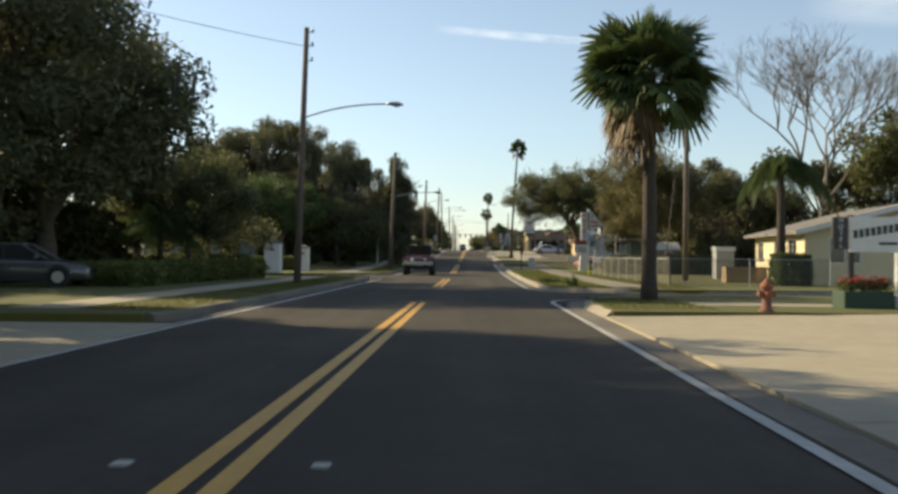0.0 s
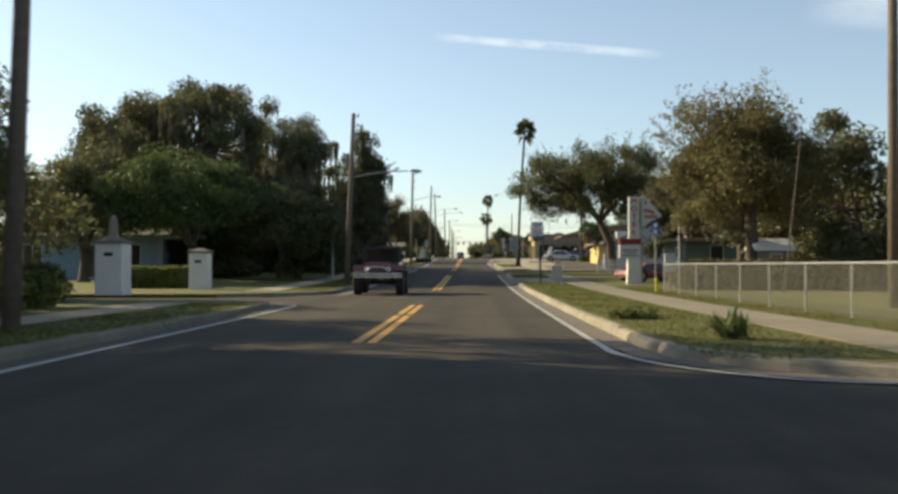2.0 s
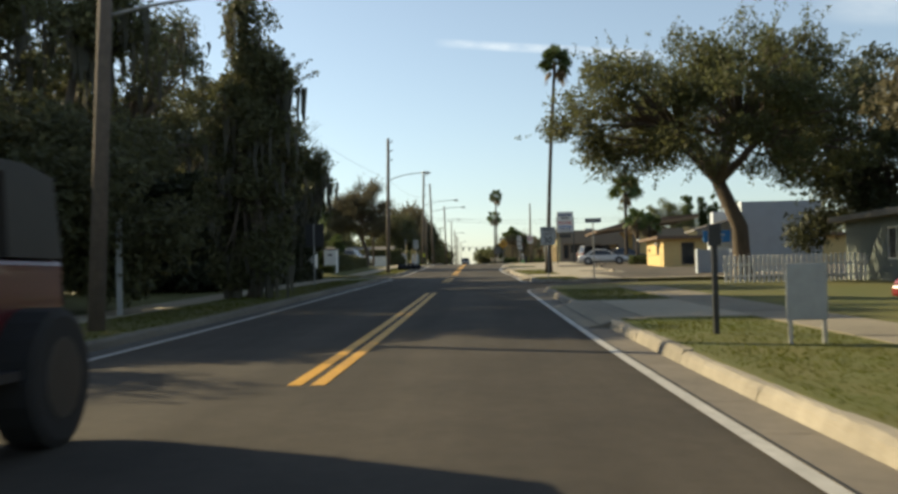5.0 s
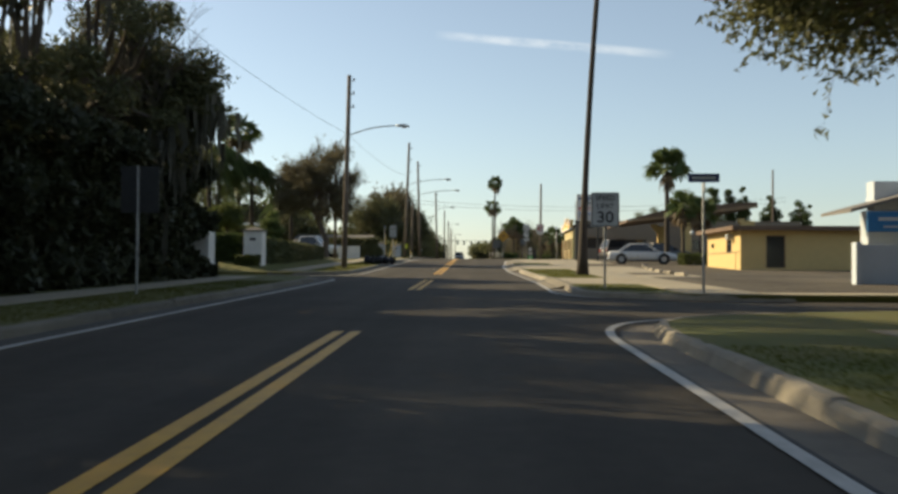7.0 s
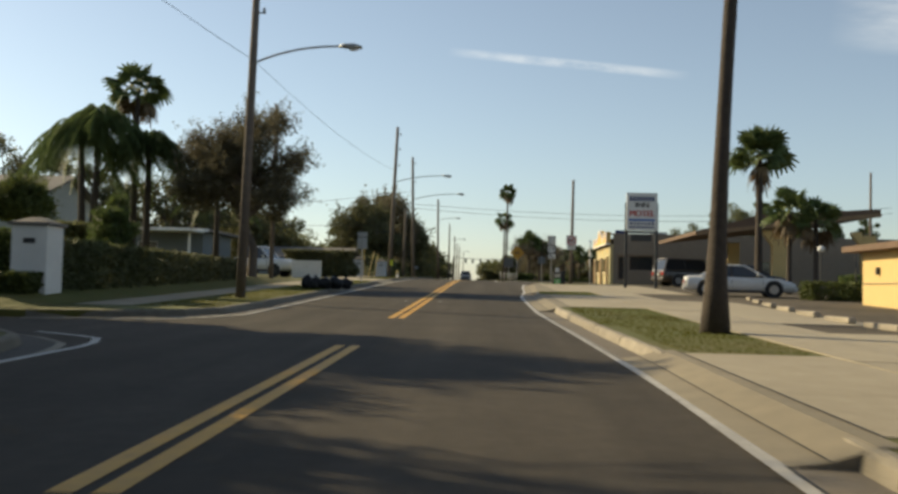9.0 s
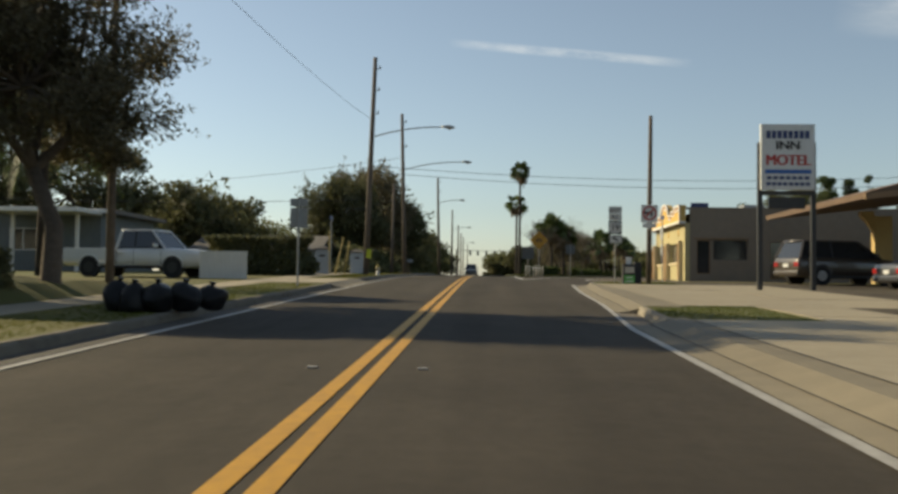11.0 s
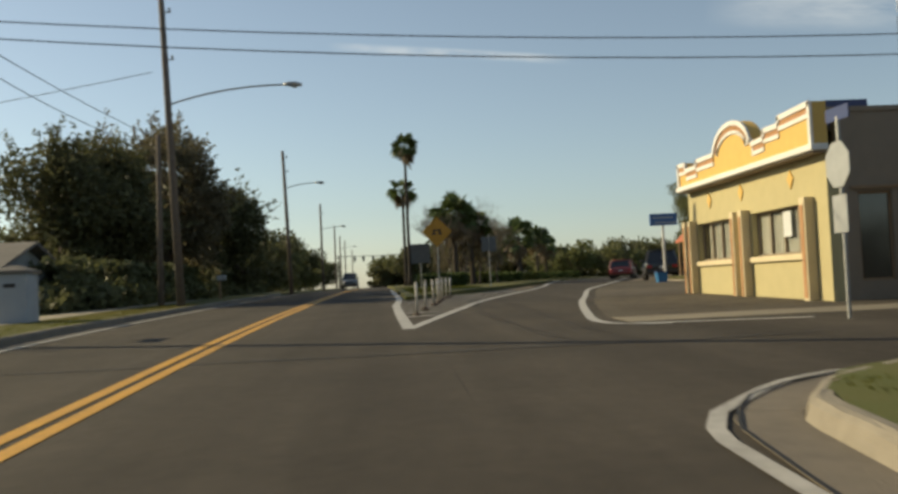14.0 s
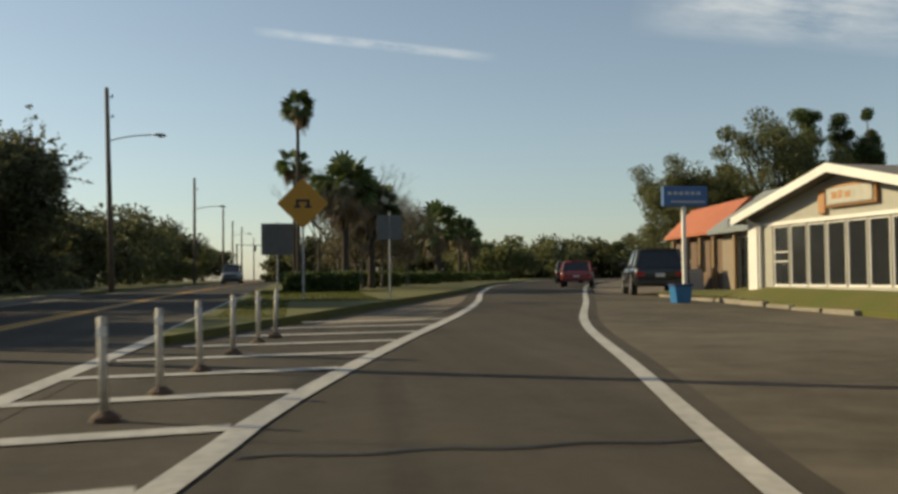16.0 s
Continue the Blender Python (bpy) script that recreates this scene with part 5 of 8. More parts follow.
def house(name, x, y, rz, label, W, D, H, wall, roof_mat, rise=1.2, over=0.45, ridge="x", front=(), left=(), right=(), base=None, fascia=None, category="house", frame_mat=None):
    """A gabled house: local x across the front (front at local y = 0 facing -y), depth along +y. Holes: (u0, u1, z0, z1, mullions)."""
    z0 = verge(y) if base is None else base
    h = thing(name, x, y, z0, label, category, rz=rz)
    T = 0.18
    walls = (("front_wall", lambda u, d, z: (u, d, z), W, front), ("back_wall", lambda u, d, z: (u, D - d, z), W, ()),
             ("left_wall", lambda u, d, z: (d, u, z), D, left), ("right_wall", lambda u, d, z: (W - d, u, z), D, right))
    for nm, place, length, holes in walls:
        a, b = (T, length - T) if nm in ("left_wall", "right_wall") else (0, length)
        wl = part(nm, wall_panel(bmesh.new(), a, b, -0.4, H, T, [q[:4] for q in holes], place), wall, h)
        for q in holes:
            kind = "door" if q[2] <= 0.06 else "window"
            window(wl, q[0], q[1], q[2], q[3], place, frame_mat or M_WHITE, q[4], name=kind)
    part("floor_slab", boxes((0.2, W - 0.2, 0.2, D - 0.2, -0.4, 0.02)), M_INTERIOR, h)
    part("ceiling_slab", boxes((0.2, W - 0.2, 0.2, D - 0.2, H - 0.06, H - 0.01)), M_INTERIOR, h)
    o = over
    if rise <= 0.05:
        part("roof", boxes((-o, W + o, -o, D + o, H + 0.004, H + 0.22), bev=0.02), roof_mat, h)
        part("fascia", boxes((-o - 0.02, W + o + 0.02, -o - 0.02, -o + 0.02, H - 0.02, H + 0.2)), fascia or M_WHITE, h)
    else:
        bm = bmesh.new()
        t = 0.12
        if ridge == "x":
            prism(bm, [(-o, H - rise * o / (D / 2)), (D / 2, H + rise), (D + o, H - rise * o / (D / 2)), (D + o, H + t - rise * o / (D / 2)), (D / 2, H + rise + t), (-o, H + t - rise * o / (D / 2))], -o, W + o, axis="x")
            gab = [prism(bmesh.new(), [(0.02, H + 0.003), (D - 0.02, H + 0.003), (D / 2, H + rise - 0.02)], q0, q1, axis="x") for q0, q1 in ((0.0, T), (W - T, W))]
        else:
            prism(bm, [(-o, H - rise * o / (W / 2)), (W / 2, H + rise), (W + o, H - rise * o / (W / 2)), (W + o, H + t - rise * o / (W / 2)), (W / 2, H + rise + t), (-o, H + t - rise * o / (W / 2))], -o, D + o)
            gab = [prism(bmesh.new(), [(0.02, H + 0.003), (W - 0.02, H + 0.003), (W / 2, H + rise - 0.02)], q0, q1) for q0, q1 in ((0.0, T), (D - T, D))]
            s = H - rise * o / (W / 2)
            part("barge_board", prism(bmesh.new(), [(-o - 0.01, s - 0.06), (W / 2, H + rise - 0.06), (W + o + 0.01, s - 0.06), (W + o + 0.01, s + 0.15), (W / 2, H + rise + 0.15), (-o - 0.01, s + 0.15)], -o - 0.04, -o - 0.005), fascia or M_WHITE, h)
        part("roof", bm, roof_mat, h)
        for g in gab:
            part("gable", g, wall, h)
    return h


def jeep(x, y, rz, label):
    """Lifted open-top off-road car: tub, bonnet, flat wings, folding screen, soft top, chrome bumper with a hoop."""
    c = thing("red_jeep", x, y, prof(y), label, "car", rz=rz)
    P_J = car_paint("dark_maroon_paint", (0.085, 0.010, 0.014))
    part("tub", boxes((-0.72, 0.72, -1.8, 0.12, 0.62, 1.27), bev=0.04), P_J, c)
    bm = bmesh.new()
    prism(bm, [(0.12, 0.72), (1.5, 0.72), (1.5, 1.16), (1.42, 1.23), (0.12, 1.29)], -0.52, 0.52, axis="x")
    bmesh.ops.bevel(bm, geom=bm.edges[:], offset=0.04, segments=2, affect="EDGES")
    part("bonnet", bm, P_J, c)
    g = part("grille", boxes((-0.56, 0.56, 1.5, 1.56, 0.66, 1.18), bev=0.02), P_J, c)
    for k in range(7):
        part("slot", boxes((-0.235 + 0.07 * k, -0.2 + 0.07 * k, 1.558, 1.566, 0.78, 1.08)), M_BLACK, g)
    for sx in (-1, 1):
        part("headlight", tubes(([(sx * 0.41, 1.55, 1.0), (sx * 0.41, 1.6, 1.0)], [0.115, 0.1]), n=16), M_HEAD, c)
        part("wing", prism(bmesh.new(), [(0.35, 1.06), (0.55, 1.16), (1.45, 1.16), (1.62, 1.0), (1.62, 0.94), (1.42, 1.11), (0.57, 1.11), (0.4, 1.02)], sx * 0.525, sx * 0.98, axis="x"), P_J, c)
        part("step", boxes((sx * 0.74, sx * 0.92, -0.75, 0.3, 0.5, 0.56)), M_PLASTIC, c)
        part("door_mirror", boxes((sx * 0.78, sx * 0.94, 0.05, 0.1, 1.42, 1.6), bev=0.02), M_PLASTIC, c)
        part("screen_pillar", boxes((sx * 0.68, sx * 0.74, 0.06, 0.12, 1.275, 1.84)), M_BLACK, c)
        for sy in (-1, 1):
            wheel(c, sx * 0.83, 1.08 if sy > 0 else -1.2, 0.47, 0.3, M_DARKSTEEL)
    for z0, z1 in ((1.276, 1.32), (1.8, 1.86)):
        part("screen_rail", boxes((-0.675, 0.675, 0.06, 0.12, z0, z1)), M_BLACK, c)
    part("windscreen", boxes((-0.675, 0.675, 0.085, 0.095, 1.325, 1.795)), M_PANE, c)
    part("soft_top", prism(bmesh.new(), [(-1.75, 1.28), (-1.62, 1.86), (-1.2, 1.92), (0.05, 1.9), (0.05, 1.84), (-0.9, 1.84), (-0.95, 1.28)], -0.73, 0.73, axis="x"), M_BLACK, c, "black canvas soft top")
    for z in (0.66, 0.77):
        part("bumper_bar", boxes((-0.95, 0.95, 1.72, 1.82, z, z + 0.085), bev=0.02), M_CHROME, c)
    part("bull_bar", tubes(([(-0.42, 1.8, 0.8), (-0.36, 1.8, 1.0), (-0.22, 1.8, 1.08), (0.22, 1.8, 1.08), (0.36, 1.8, 1.0), (0.42, 1.8, 0.8)], 0.035), n=9), M_CHROME, c, smooth=True)
    for yy in (1.08, -1.2):
        part("axle", tubes(([(-0.7, yy, 0.47), (0.7, yy, 0.47)], 0.07), n=9), M_PLASTIC, c)
    for xx in (-0.35, 0.35):
        part("chassis_rail", boxes((xx - 0.05, xx + 0.05, -1.75, 1.72, 0.5, 0.62)), M_PLASTIC, c)


# ---- things along the road, east side ----
PLACE_POLES = ((-5.67, 38.1, 10.25, (0.3, 0), (6.6, 3.4, 0.58), (8.9, 9.5, 10.05)), (-4.95, 73.0, 8.9, (0.35, 0), (5.5, 3.1, 0.35), (7.6, 8.2, 8.7)), (-5.1, 127.8, 10.1, (0.2, 0), (6.9, 2.6, 0.55), (8.4, 9.1, 9.8)),
               (-5.0, 170.0, 11.1, (0.35, 0), (7.0, 3.6, 0.55), (8.2, 9.4, 10.5)), (-4.5, 187.1, 11.0, (-0.33, 0), (7.1, 4.1, 0.6), (8.7, 10.4)), (-3.9, 221.6, 10.1, (-0.25, 0), (7.4, 2.2, 0.35), (8.6, 9.6)),
               (-4.1, 262.0, 9.7, (0, 0), (6.8, 2.2, 0.3), (8.6,)), (-4.4, 300, 9.6, (0, 0), None, (8.8,)), (-4.4, 318, 9.0, (0, 0), (6.8, 2.2, 0.3), (8.8,)), (-4.6, 345, 9.6, (0, 0), None, (8.8,)), (-4.6, 392, 9.6, (0, 0), None, (8.8,)))
for i, (x, y, h, lean, arm, pins) in enumerate(PLACE_POLES):
    utility_pole(x, y, h, "weathered wooden pole with a curved street light arm" if arm else "weathered wooden utility pole", lean, arm, pins, transformer=i == 3)
utility_pole(11.6, 46.0, 10.5, "plain weathered wooden utility pole behind the fence", (0.05, 0), r=0.145)
utility_pole(7.2, 157.8, 6.3, "weathered wooden pole carrying a round traffic sign", (0.05, 0), r=0.105, base=verge(157.8))
utility_pole(-8.1, 145.0, 8.5, "wooden utility pole behind the pavement", (0.0, 0), r=0.11)
utility_pole(31.8, 175.0, 9.0, "distant wooden utility pole behind the motel", (0, 0), r=0.12)
utility_pole(-5.6, 188.9, 6.35, "old wooden pole before dark trees", (0.1, 0), r=0.12)

fan_palm("sabal_palm", 5.86, 24.3, "tall cabbage palm with a dense rounded crown", 5.72, 1.45, 92, 0.19, 3, skirt=26, petiole=0.64, low=-0.62, blades=27, fan=0.62, skirt_az=(2.3, 4.3))
hydrant(7.15, 18.85, "faded red fire hydrant on the verge", mat("faded_red", (0.20, 0.075, 0.06), (0.14, 0.055, 0.045), rough=0.8, scale=9), mat("faded_orange", (0.28, 0.10, 0.055), rough=0.8))


def planter_sign():
    s = thing("planter_sign", 9.9, 20.8, verge(20.8), "white motel name board on a post in a planter", "sign")
    part("planter", boxes((-0.62, 0.45, -0.35, 0.35, -0.05, 0.36), bev=0.02), mat("dark_green_planter", (0.03, 0.06, 0.035), rough=0.7), s)
    part("post", boxes((-0.42, -0.30, -0.06, 0.06, 0.2, 2.0)), M_DARKSTEEL, s)
    part("far_post", boxes((0.62, 0.74, -0.06, 0.06, -0.05, 2.0)), M_SIGNWHITE, s)
    b = part("name_board", boxes((-0.42, 0.78, -0.12, -0.06, 1.2, 1.96), bev=0.01), M_SIGNWHITE, s)
    bars(b, M_BLACK, [(-0.34 + 0.125 * k, -0.25 + 0.125 * k, 1.5 + 0.02 * k, 1.68 + 0.02 * k) for k in range(8)] + [(0.2, 0.6, 1.36, 1.42)], -0.122)
    d = part("side_board", boxes((-0.78, -0.44, -0.12, -0.06, 1.26, 1.96), bev=0.01), M_BLACK, s)
    for k, ch in enumerate("MOTEL"):
        text_part("letter", ch, 0.13, M_SIGNWHITE, d, pose(-0.61, -0.128, 1.88 - 0.135 * k) @ FACE)
    rng = np.random.default_rng(5)
    C = [(x, y, 0.5) for x in (-0.45, -0.2, 0.05, 0.3) for y in (-0.2, 0.1)]
    tagged(quads("leaves", leaf_quads(rng, C, np.full(8, 0.2), 120, 0.04), M_HEDGE, s), kind="stuff")
    tagged(quads("flowers", leaf_quads(rng, [(c[0], c[1], 0.58) for c in C], np.full(8, 0.16), 45, 0.035), M_RED, s), kind="stuff")


planter_sign()
house("cream_house", 15.2, 40.0, -3, "cream stucco cottage with a low pale roof", 8.5, 8.3, 2.25, M_CREAM, M_ROOF, 1.1, 0.5, "y", front=((1.0, 2.3, 0.9, 2.0, 2), (4.6, 5.5, 0.05, 2.0, 1), (6.3, 7.6, 0.9, 2.0, 2)), left=((1.2, 2.6, 0.75, 1.95, 2), (3.6, 4.9, 0.75, 1.95, 2), (6.8, 8.0, 0.9, 1.9, 2)))
feather_palm("young_palm", 14.0, 39.3, "slim young palm before the cottage", 4.9, 2.3, 24, 0.17, 9, droop=1.15, low=0.3)
leaf_block("shrub", 14.2, 38.6, "rounded dark green shrub beside the cottage", 1.3, 1.2, 1.25, 2600, 0.05, M_HEDGE, 3, "shrub")
bare_tree("bare_tree", 22.0, 57, "tall leafless spreading tree with pale branches", 15.7, 0.85, 4, trunk_r=0.2, depth=7, split=3)
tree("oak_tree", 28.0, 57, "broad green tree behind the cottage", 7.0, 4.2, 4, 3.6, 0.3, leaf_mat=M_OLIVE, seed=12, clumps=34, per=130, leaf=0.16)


def chain_fence(name, pts, h, label, gate=None, step=2.6):
    """Posts, top rail and crossing wires between plan points."""
    s = thing(name, pts[0][0], pts[0][1], verge(pts[0][1]), label, "fence")
    ox, oy, oz = pts[0][0], pts[0][1], verge(pts[0][1])
    V = []
    for (x0, y0), (x1, y1) in zip(pts, pts[1:]):
        L = math.hypot(x1 - x0, y1 - y0)
        n = max(1, round(L / step))
        g = lambda q: (x0 + (x1 - x0) * q - ox, y0 + (y1 - y0) * q - oy, verge(y0 + (y1 - y0) * q) - oz)
        for k in range(n + 1):
            p = g(k / n)
            r = 0.035 if k in (0, n) else 0.024
            part("fence_post", tubes(([(p[0], p[1], p[2] - 0.1), (p[0], p[1], p[2] + h + 0.03)], r), n=7), M_STEEL, s)
        a, b = g(0), g(1)
        part("top_rail", tubes(([(a[0], a[1], a[2] + h), (b[0], b[1], b[2] + h)], 0.02), n=6), M_STEEL, s)
        d = np.array([(x1 - x0) / L, (y1 - y0) / L, 0])
        sp = 0.085
        for sg in (-1, 1):
            for k in range(int((L + h) / sp)):
                u = k * sp - (h if sg > 0 else 0)
                u0, u1 = u, u + sg * h
                za, zb_ = 0.0, h
                if sg < 0:
                    u0, u1 = u + 0.0, u - h
                c0, c1 = max(0, min(L, u0)), max(0, min(L, u1))
                if abs(c1 - c0) < 0.02:
                    continue
                za, zb_ = abs(c0 - u0), h - abs(u1 - c1)
                p = np.array(g(c0 / L)) + np.array([0, 0, za])
                q = np.array(g(c1 / L)) + np.array([0, 0, zb_])
                w = np.array([0, 0, 0.0065])
                V.append([p - w, q - w, q + w, p + w])
    tagged(quads("wire_mesh", np.array(V), M_DULLWIRE, s), kind="stuff")
    return s


chain_fence("chain_link_fence", [(15.0, 36.6), (8.9, 36.6), (8.9, 59.5)], 1.05, "galvanised chain-link fence beside the pavement")


def yucca(x, y, h, label, n=46, seed=8):
    """Stiff pointed leaves fanning up from the ground."""
    rng = np.random.default_rng(seed)
    s = thing("yucca", x, y, verge(y), label, "plant")
    part("stem", tubes(([(0, 0, -0.05), (0, 0, 0.12)], [0.07, 0.05]), n=8), M_BARK, s)
    V = []
    for k in range(n):
        a, e = k * 2.39996, math.asin(min(0.35 + 0.6 * k / n + rng.uniform(-0.1, 0.1), 0.97))
        d = np.array([math.cos(a) * math.cos(e), math.sin(a) * math.cos(e), math.sin(e)])
        side = np.array([-math.sin(a), math.cos(a), 0.0]) * 0.03
        b0 = np.array([rng.uniform(-0.2, 0.2), rng.uniform(-0.12, 0.12), 0.02])
        L = h * rng.uniform(0.75, 1.2)
        m = b0 + d * L * 0.55
        V += [[b0 - side * 0.7, b0 + side * 0.7, m + side, m - side], [m - side, m + side, b0 + d * L + (0, 0, -0.03), b0 + d * L + (0, 0, -0.03)]]
    tagged(quads("leaves", np.array(V), M_HEDGE, s), kind="stuff")


yucca(5.2, 36.4, 0.5, "spiky green yucca clump on the verge")
leaf_block("weed", 4.7, 41.5, "low green weeds on the verge", 0.7, 0.4, 0.14, 160, 0.05, M_SHRUB, 8, "plant")
wood = thing("wooden_crate", 13.6, 43.2, verge(43.2), "low box of weathered planks beside the fence", "crate")
for k in range(5):
    part("plank", boxes((-0.9, 0.9, -0.42, -0.39, 0.02 + 0.14 * k, 0.15 + 0.14 * k)), M_WOOD, wood)
for sx in (-0.9, 0.86):
    part("end_board", boxes((sx, sx + 0.04, -0.38, 0.4, 0.0, 0.72)), M_WOOD, wood)
house("utility_shed", 14.45, 51.4, 0, "small pale metal shed beside the cottage", 0.95, 0.8, 1.5, M_SIGNBACK, M_SIGNBACK, 0.0, 0.04, category="shed")
lp = thing("leaning_post", 13.0, 58.3, verge(58), "thin leaning weathered pole behind the fence", "post")
part("post", tubes(([(0, 0, -0.1), (0.7, 0, 6.1)], [0.036, 0.026]), n=8), M_POLE, lp)

tree("olive_tree", 13.4, 63.8, "big rounded olive-brown tree beside the motel sign", 5.4, 2.7, 2.8, 3.0, 0.3, leaf_mat=M_GOLDLEAF, seed=35, clumps=130, clump_r=0.95, per=130, leaf=0.075, hollow=0.3, flat_bottom=-0.8, sprigs=4.0)
leaf_block("hedge", 13.6, 62.1, "dark leafy hedge behind the fence", 6.4, 1.0, 1.15, 8000, 0.075, M_OAK, 26, "hedge", lumpy=0.25)
tree("dark_tree", 19.5, 66, "dense dark tree behind the fence", 3.8, 4.5, 4, 3.6, 0.3, leaf_mat=M_OAK, seed=22, clumps=46, per=170, leaf=0.13, flat_bottom=-0.9)
tree("dark_tree", 25.5, 62, "dense dark tree behind the fence", 4.2, 5.0, 4, 4.0, 0.3, leaf_mat=M_OAK, seed=23, clumps=46, per=160, leaf=0.14, flat_bottom=-0.9)
leaf_block("tall_hedge", 22.5, 69.5, "dark undergrowth behind the fence", 15, 3, 2.5, 9000, 0.12, M_OAK, 27, "hedge", lumpy=0.3)
tree("dark_tree", 19.5, 96, "dense dark tree behind the motel wing", 5.2, 4.6, 3.5, 4.6, 0.3, leaf_mat=M_SHADELEAF, seed=28, clumps=80, clump_r=1.15, per=120, leaf=0.13, flat_bottom=-0.6)
tree("dark_tree", 27.5, 97, "dense dark tree behind the motel wing", 5.6, 5.2, 3.5, 5.0, 0.3, leaf_mat=M_SHADELEAF, seed=29, clumps=80, clump_r=1.2, per=120, leaf=0.14, flat_bottom=-0.6)
tree("brown_tree", 17.5, 80, "brownish leafy tree behind the motel", 5.4, 5, 4, 4.0, 0.28, leaf_mat=M_BROWNLEAF, seed=24, clumps=44, per=150, leaf=0.12)
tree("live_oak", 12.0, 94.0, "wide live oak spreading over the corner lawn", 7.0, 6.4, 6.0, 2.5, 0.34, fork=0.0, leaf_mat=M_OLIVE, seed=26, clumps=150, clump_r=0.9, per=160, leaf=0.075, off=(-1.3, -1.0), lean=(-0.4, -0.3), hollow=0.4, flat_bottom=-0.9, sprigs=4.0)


def motel_sign():
    y = 70.5
    s = thing("motel_sign", 9.6, y, verge(y) - 0.08, "tall white motel sign with red letters on a pedestal", "sign")
    part("pedestal", prism(bmesh.new(), [(-0.36, 0), (0.36, 0), (0.30, 1.35), (-0.30, 1.35)], -0.2, 0.2), M_WHITE, s)
    b = part("letter_board", boxes((-0.72, 0.3, -0.16, 0.16, 1.36, 2.0), bev=0.01), M_SIGNWHITE, s)
    bars(b, M_NAVY, [(-0.6, 0.18, 1.72, 1.78), (-0.5, 0.1, 1.58, 1.64), (-0.6, 0.18, 1.45, 1.5)], -0.166)
    # band in a darker red than the letters
    part("red_band", boxes((-0.72, 0.34, -0.18, 0.18, 2.03, 2.3), bev=0.01), mat("dark_red_paint", (0.22, 0.03, 0.025), (0.17, 0.025, 0.02), rough=0.6), s)
    v = part("word_board", boxes((-0.24, 0.26, -0.14, 0.14, 2.33, 4.38), bev=0.01), M_SIGNWHITE, s)
    for k, ch in enumerate("MOTEL"):
        text_part("letter", ch, 0.38, M_RED, v, pose(0.01, -0.148, 4.15 - 0.38 * k) @ FACE, squeeze=1.0, bold=0.03)
    f = part("sail_board", prism(bmesh.new(), [(0.42, 2.9), (0.44, 4.42), (0.52, 4.46), (1.36, 3.5), (1.38, 3.42), (0.9, 3.2), (0.6, 2.98)], -0.05, 0.05), M_SIGNWHITE, s)
    bars(f, M_RED, [(0.52 + 0.13 * k, 0.61 + 0.13 * k, 3.62 - 0.03 * k, 3.8 - 0.03 * k) for k in range(4)] + [(0.54 + 0.13 * k, 0.63 + 0.13 * k, 3.32, 3.48) for k in range(5)], -0.052)
    bars(f, M_DARKSTEEL, [(0.56, 0.63, 4.0, 4.22)], -0.052)
    part("side_post", boxes((0.34, 0.42, -0.06, 0.06, 0, 4.4)), M_SIGNBACK, s)


motel_sign()
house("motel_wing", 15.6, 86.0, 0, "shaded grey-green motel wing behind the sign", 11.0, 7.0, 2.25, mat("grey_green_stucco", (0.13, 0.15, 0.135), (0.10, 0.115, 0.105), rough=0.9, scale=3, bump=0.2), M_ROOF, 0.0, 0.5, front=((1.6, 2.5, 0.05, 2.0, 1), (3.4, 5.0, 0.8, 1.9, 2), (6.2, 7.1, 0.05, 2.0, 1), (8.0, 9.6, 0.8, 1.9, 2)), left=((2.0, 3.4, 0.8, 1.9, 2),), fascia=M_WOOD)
# tan walls stand for the gloom below the sunlit white roof
house("garden_shed", 13.6, 63.4, 0, "little garden shed with shade-dark walls and a white sloping roof", 1.3, 1.1, 1.7, M_TAN, M_WHITE, 0.3, 0.2, "x", front=((0.5, 1.0, 0.05, 1.5, 1),), category="shed")
vehicle("red_sports_car", 11.16, 74.0, -68, "low red sports car parked behind the motel sign", P_DEEPRED, 3.75, 1.62, 0.98, "sedan", 0.31, z=verge(74.0))
fl = thing("flag_pole", 12.1, 71.75, verge(71.75), "white pole with a hanging striped flag", "flag")
part("pole", tubes(([(0, 0, -0.1), (0, 0, 3.62)], 0.03), n=8), M_WHITE, fl)
bm = bmesh.new()
NI, NJ = 13, 14
rows = [[bm.verts.new((0.03 + 0.36 * (i / NI) ** 0.8 + 0.02 * math.sin(j * 0.6), -0.03 + 0.06 * math.sin(i * 1.3 + j * 0.35), 3.5 - 0.8 * j / NJ - 0.6 * (i / NI) ** 1.1)) for i in range(NI + 1)] for j in range(NJ + 1)]
for j in range(NJ):
    for i in range(NI):
        bm.faces.new((rows[j][i], rows[j][i + 1], rows[j + 1][i + 1], rows[j + 1][i]))
flag = part("cloth", bm, M_SIGNWHITE, fl)
flag.data.materials.append(M_RED)
flag.data.materials.append(M_NAVY)
for p in flag.data.polygons:
    j, i = divmod(p.index, NI)
    p.material_index = 2 if (j < 7 and i < 5) else (1 if j % 2 == 0 else 0)
hs = thing("blue_service_sign", 8.66, 60.0, verge(60), "two small blue service signs on a thin post", "road sign")
post(hs, 2.6, 0.025)
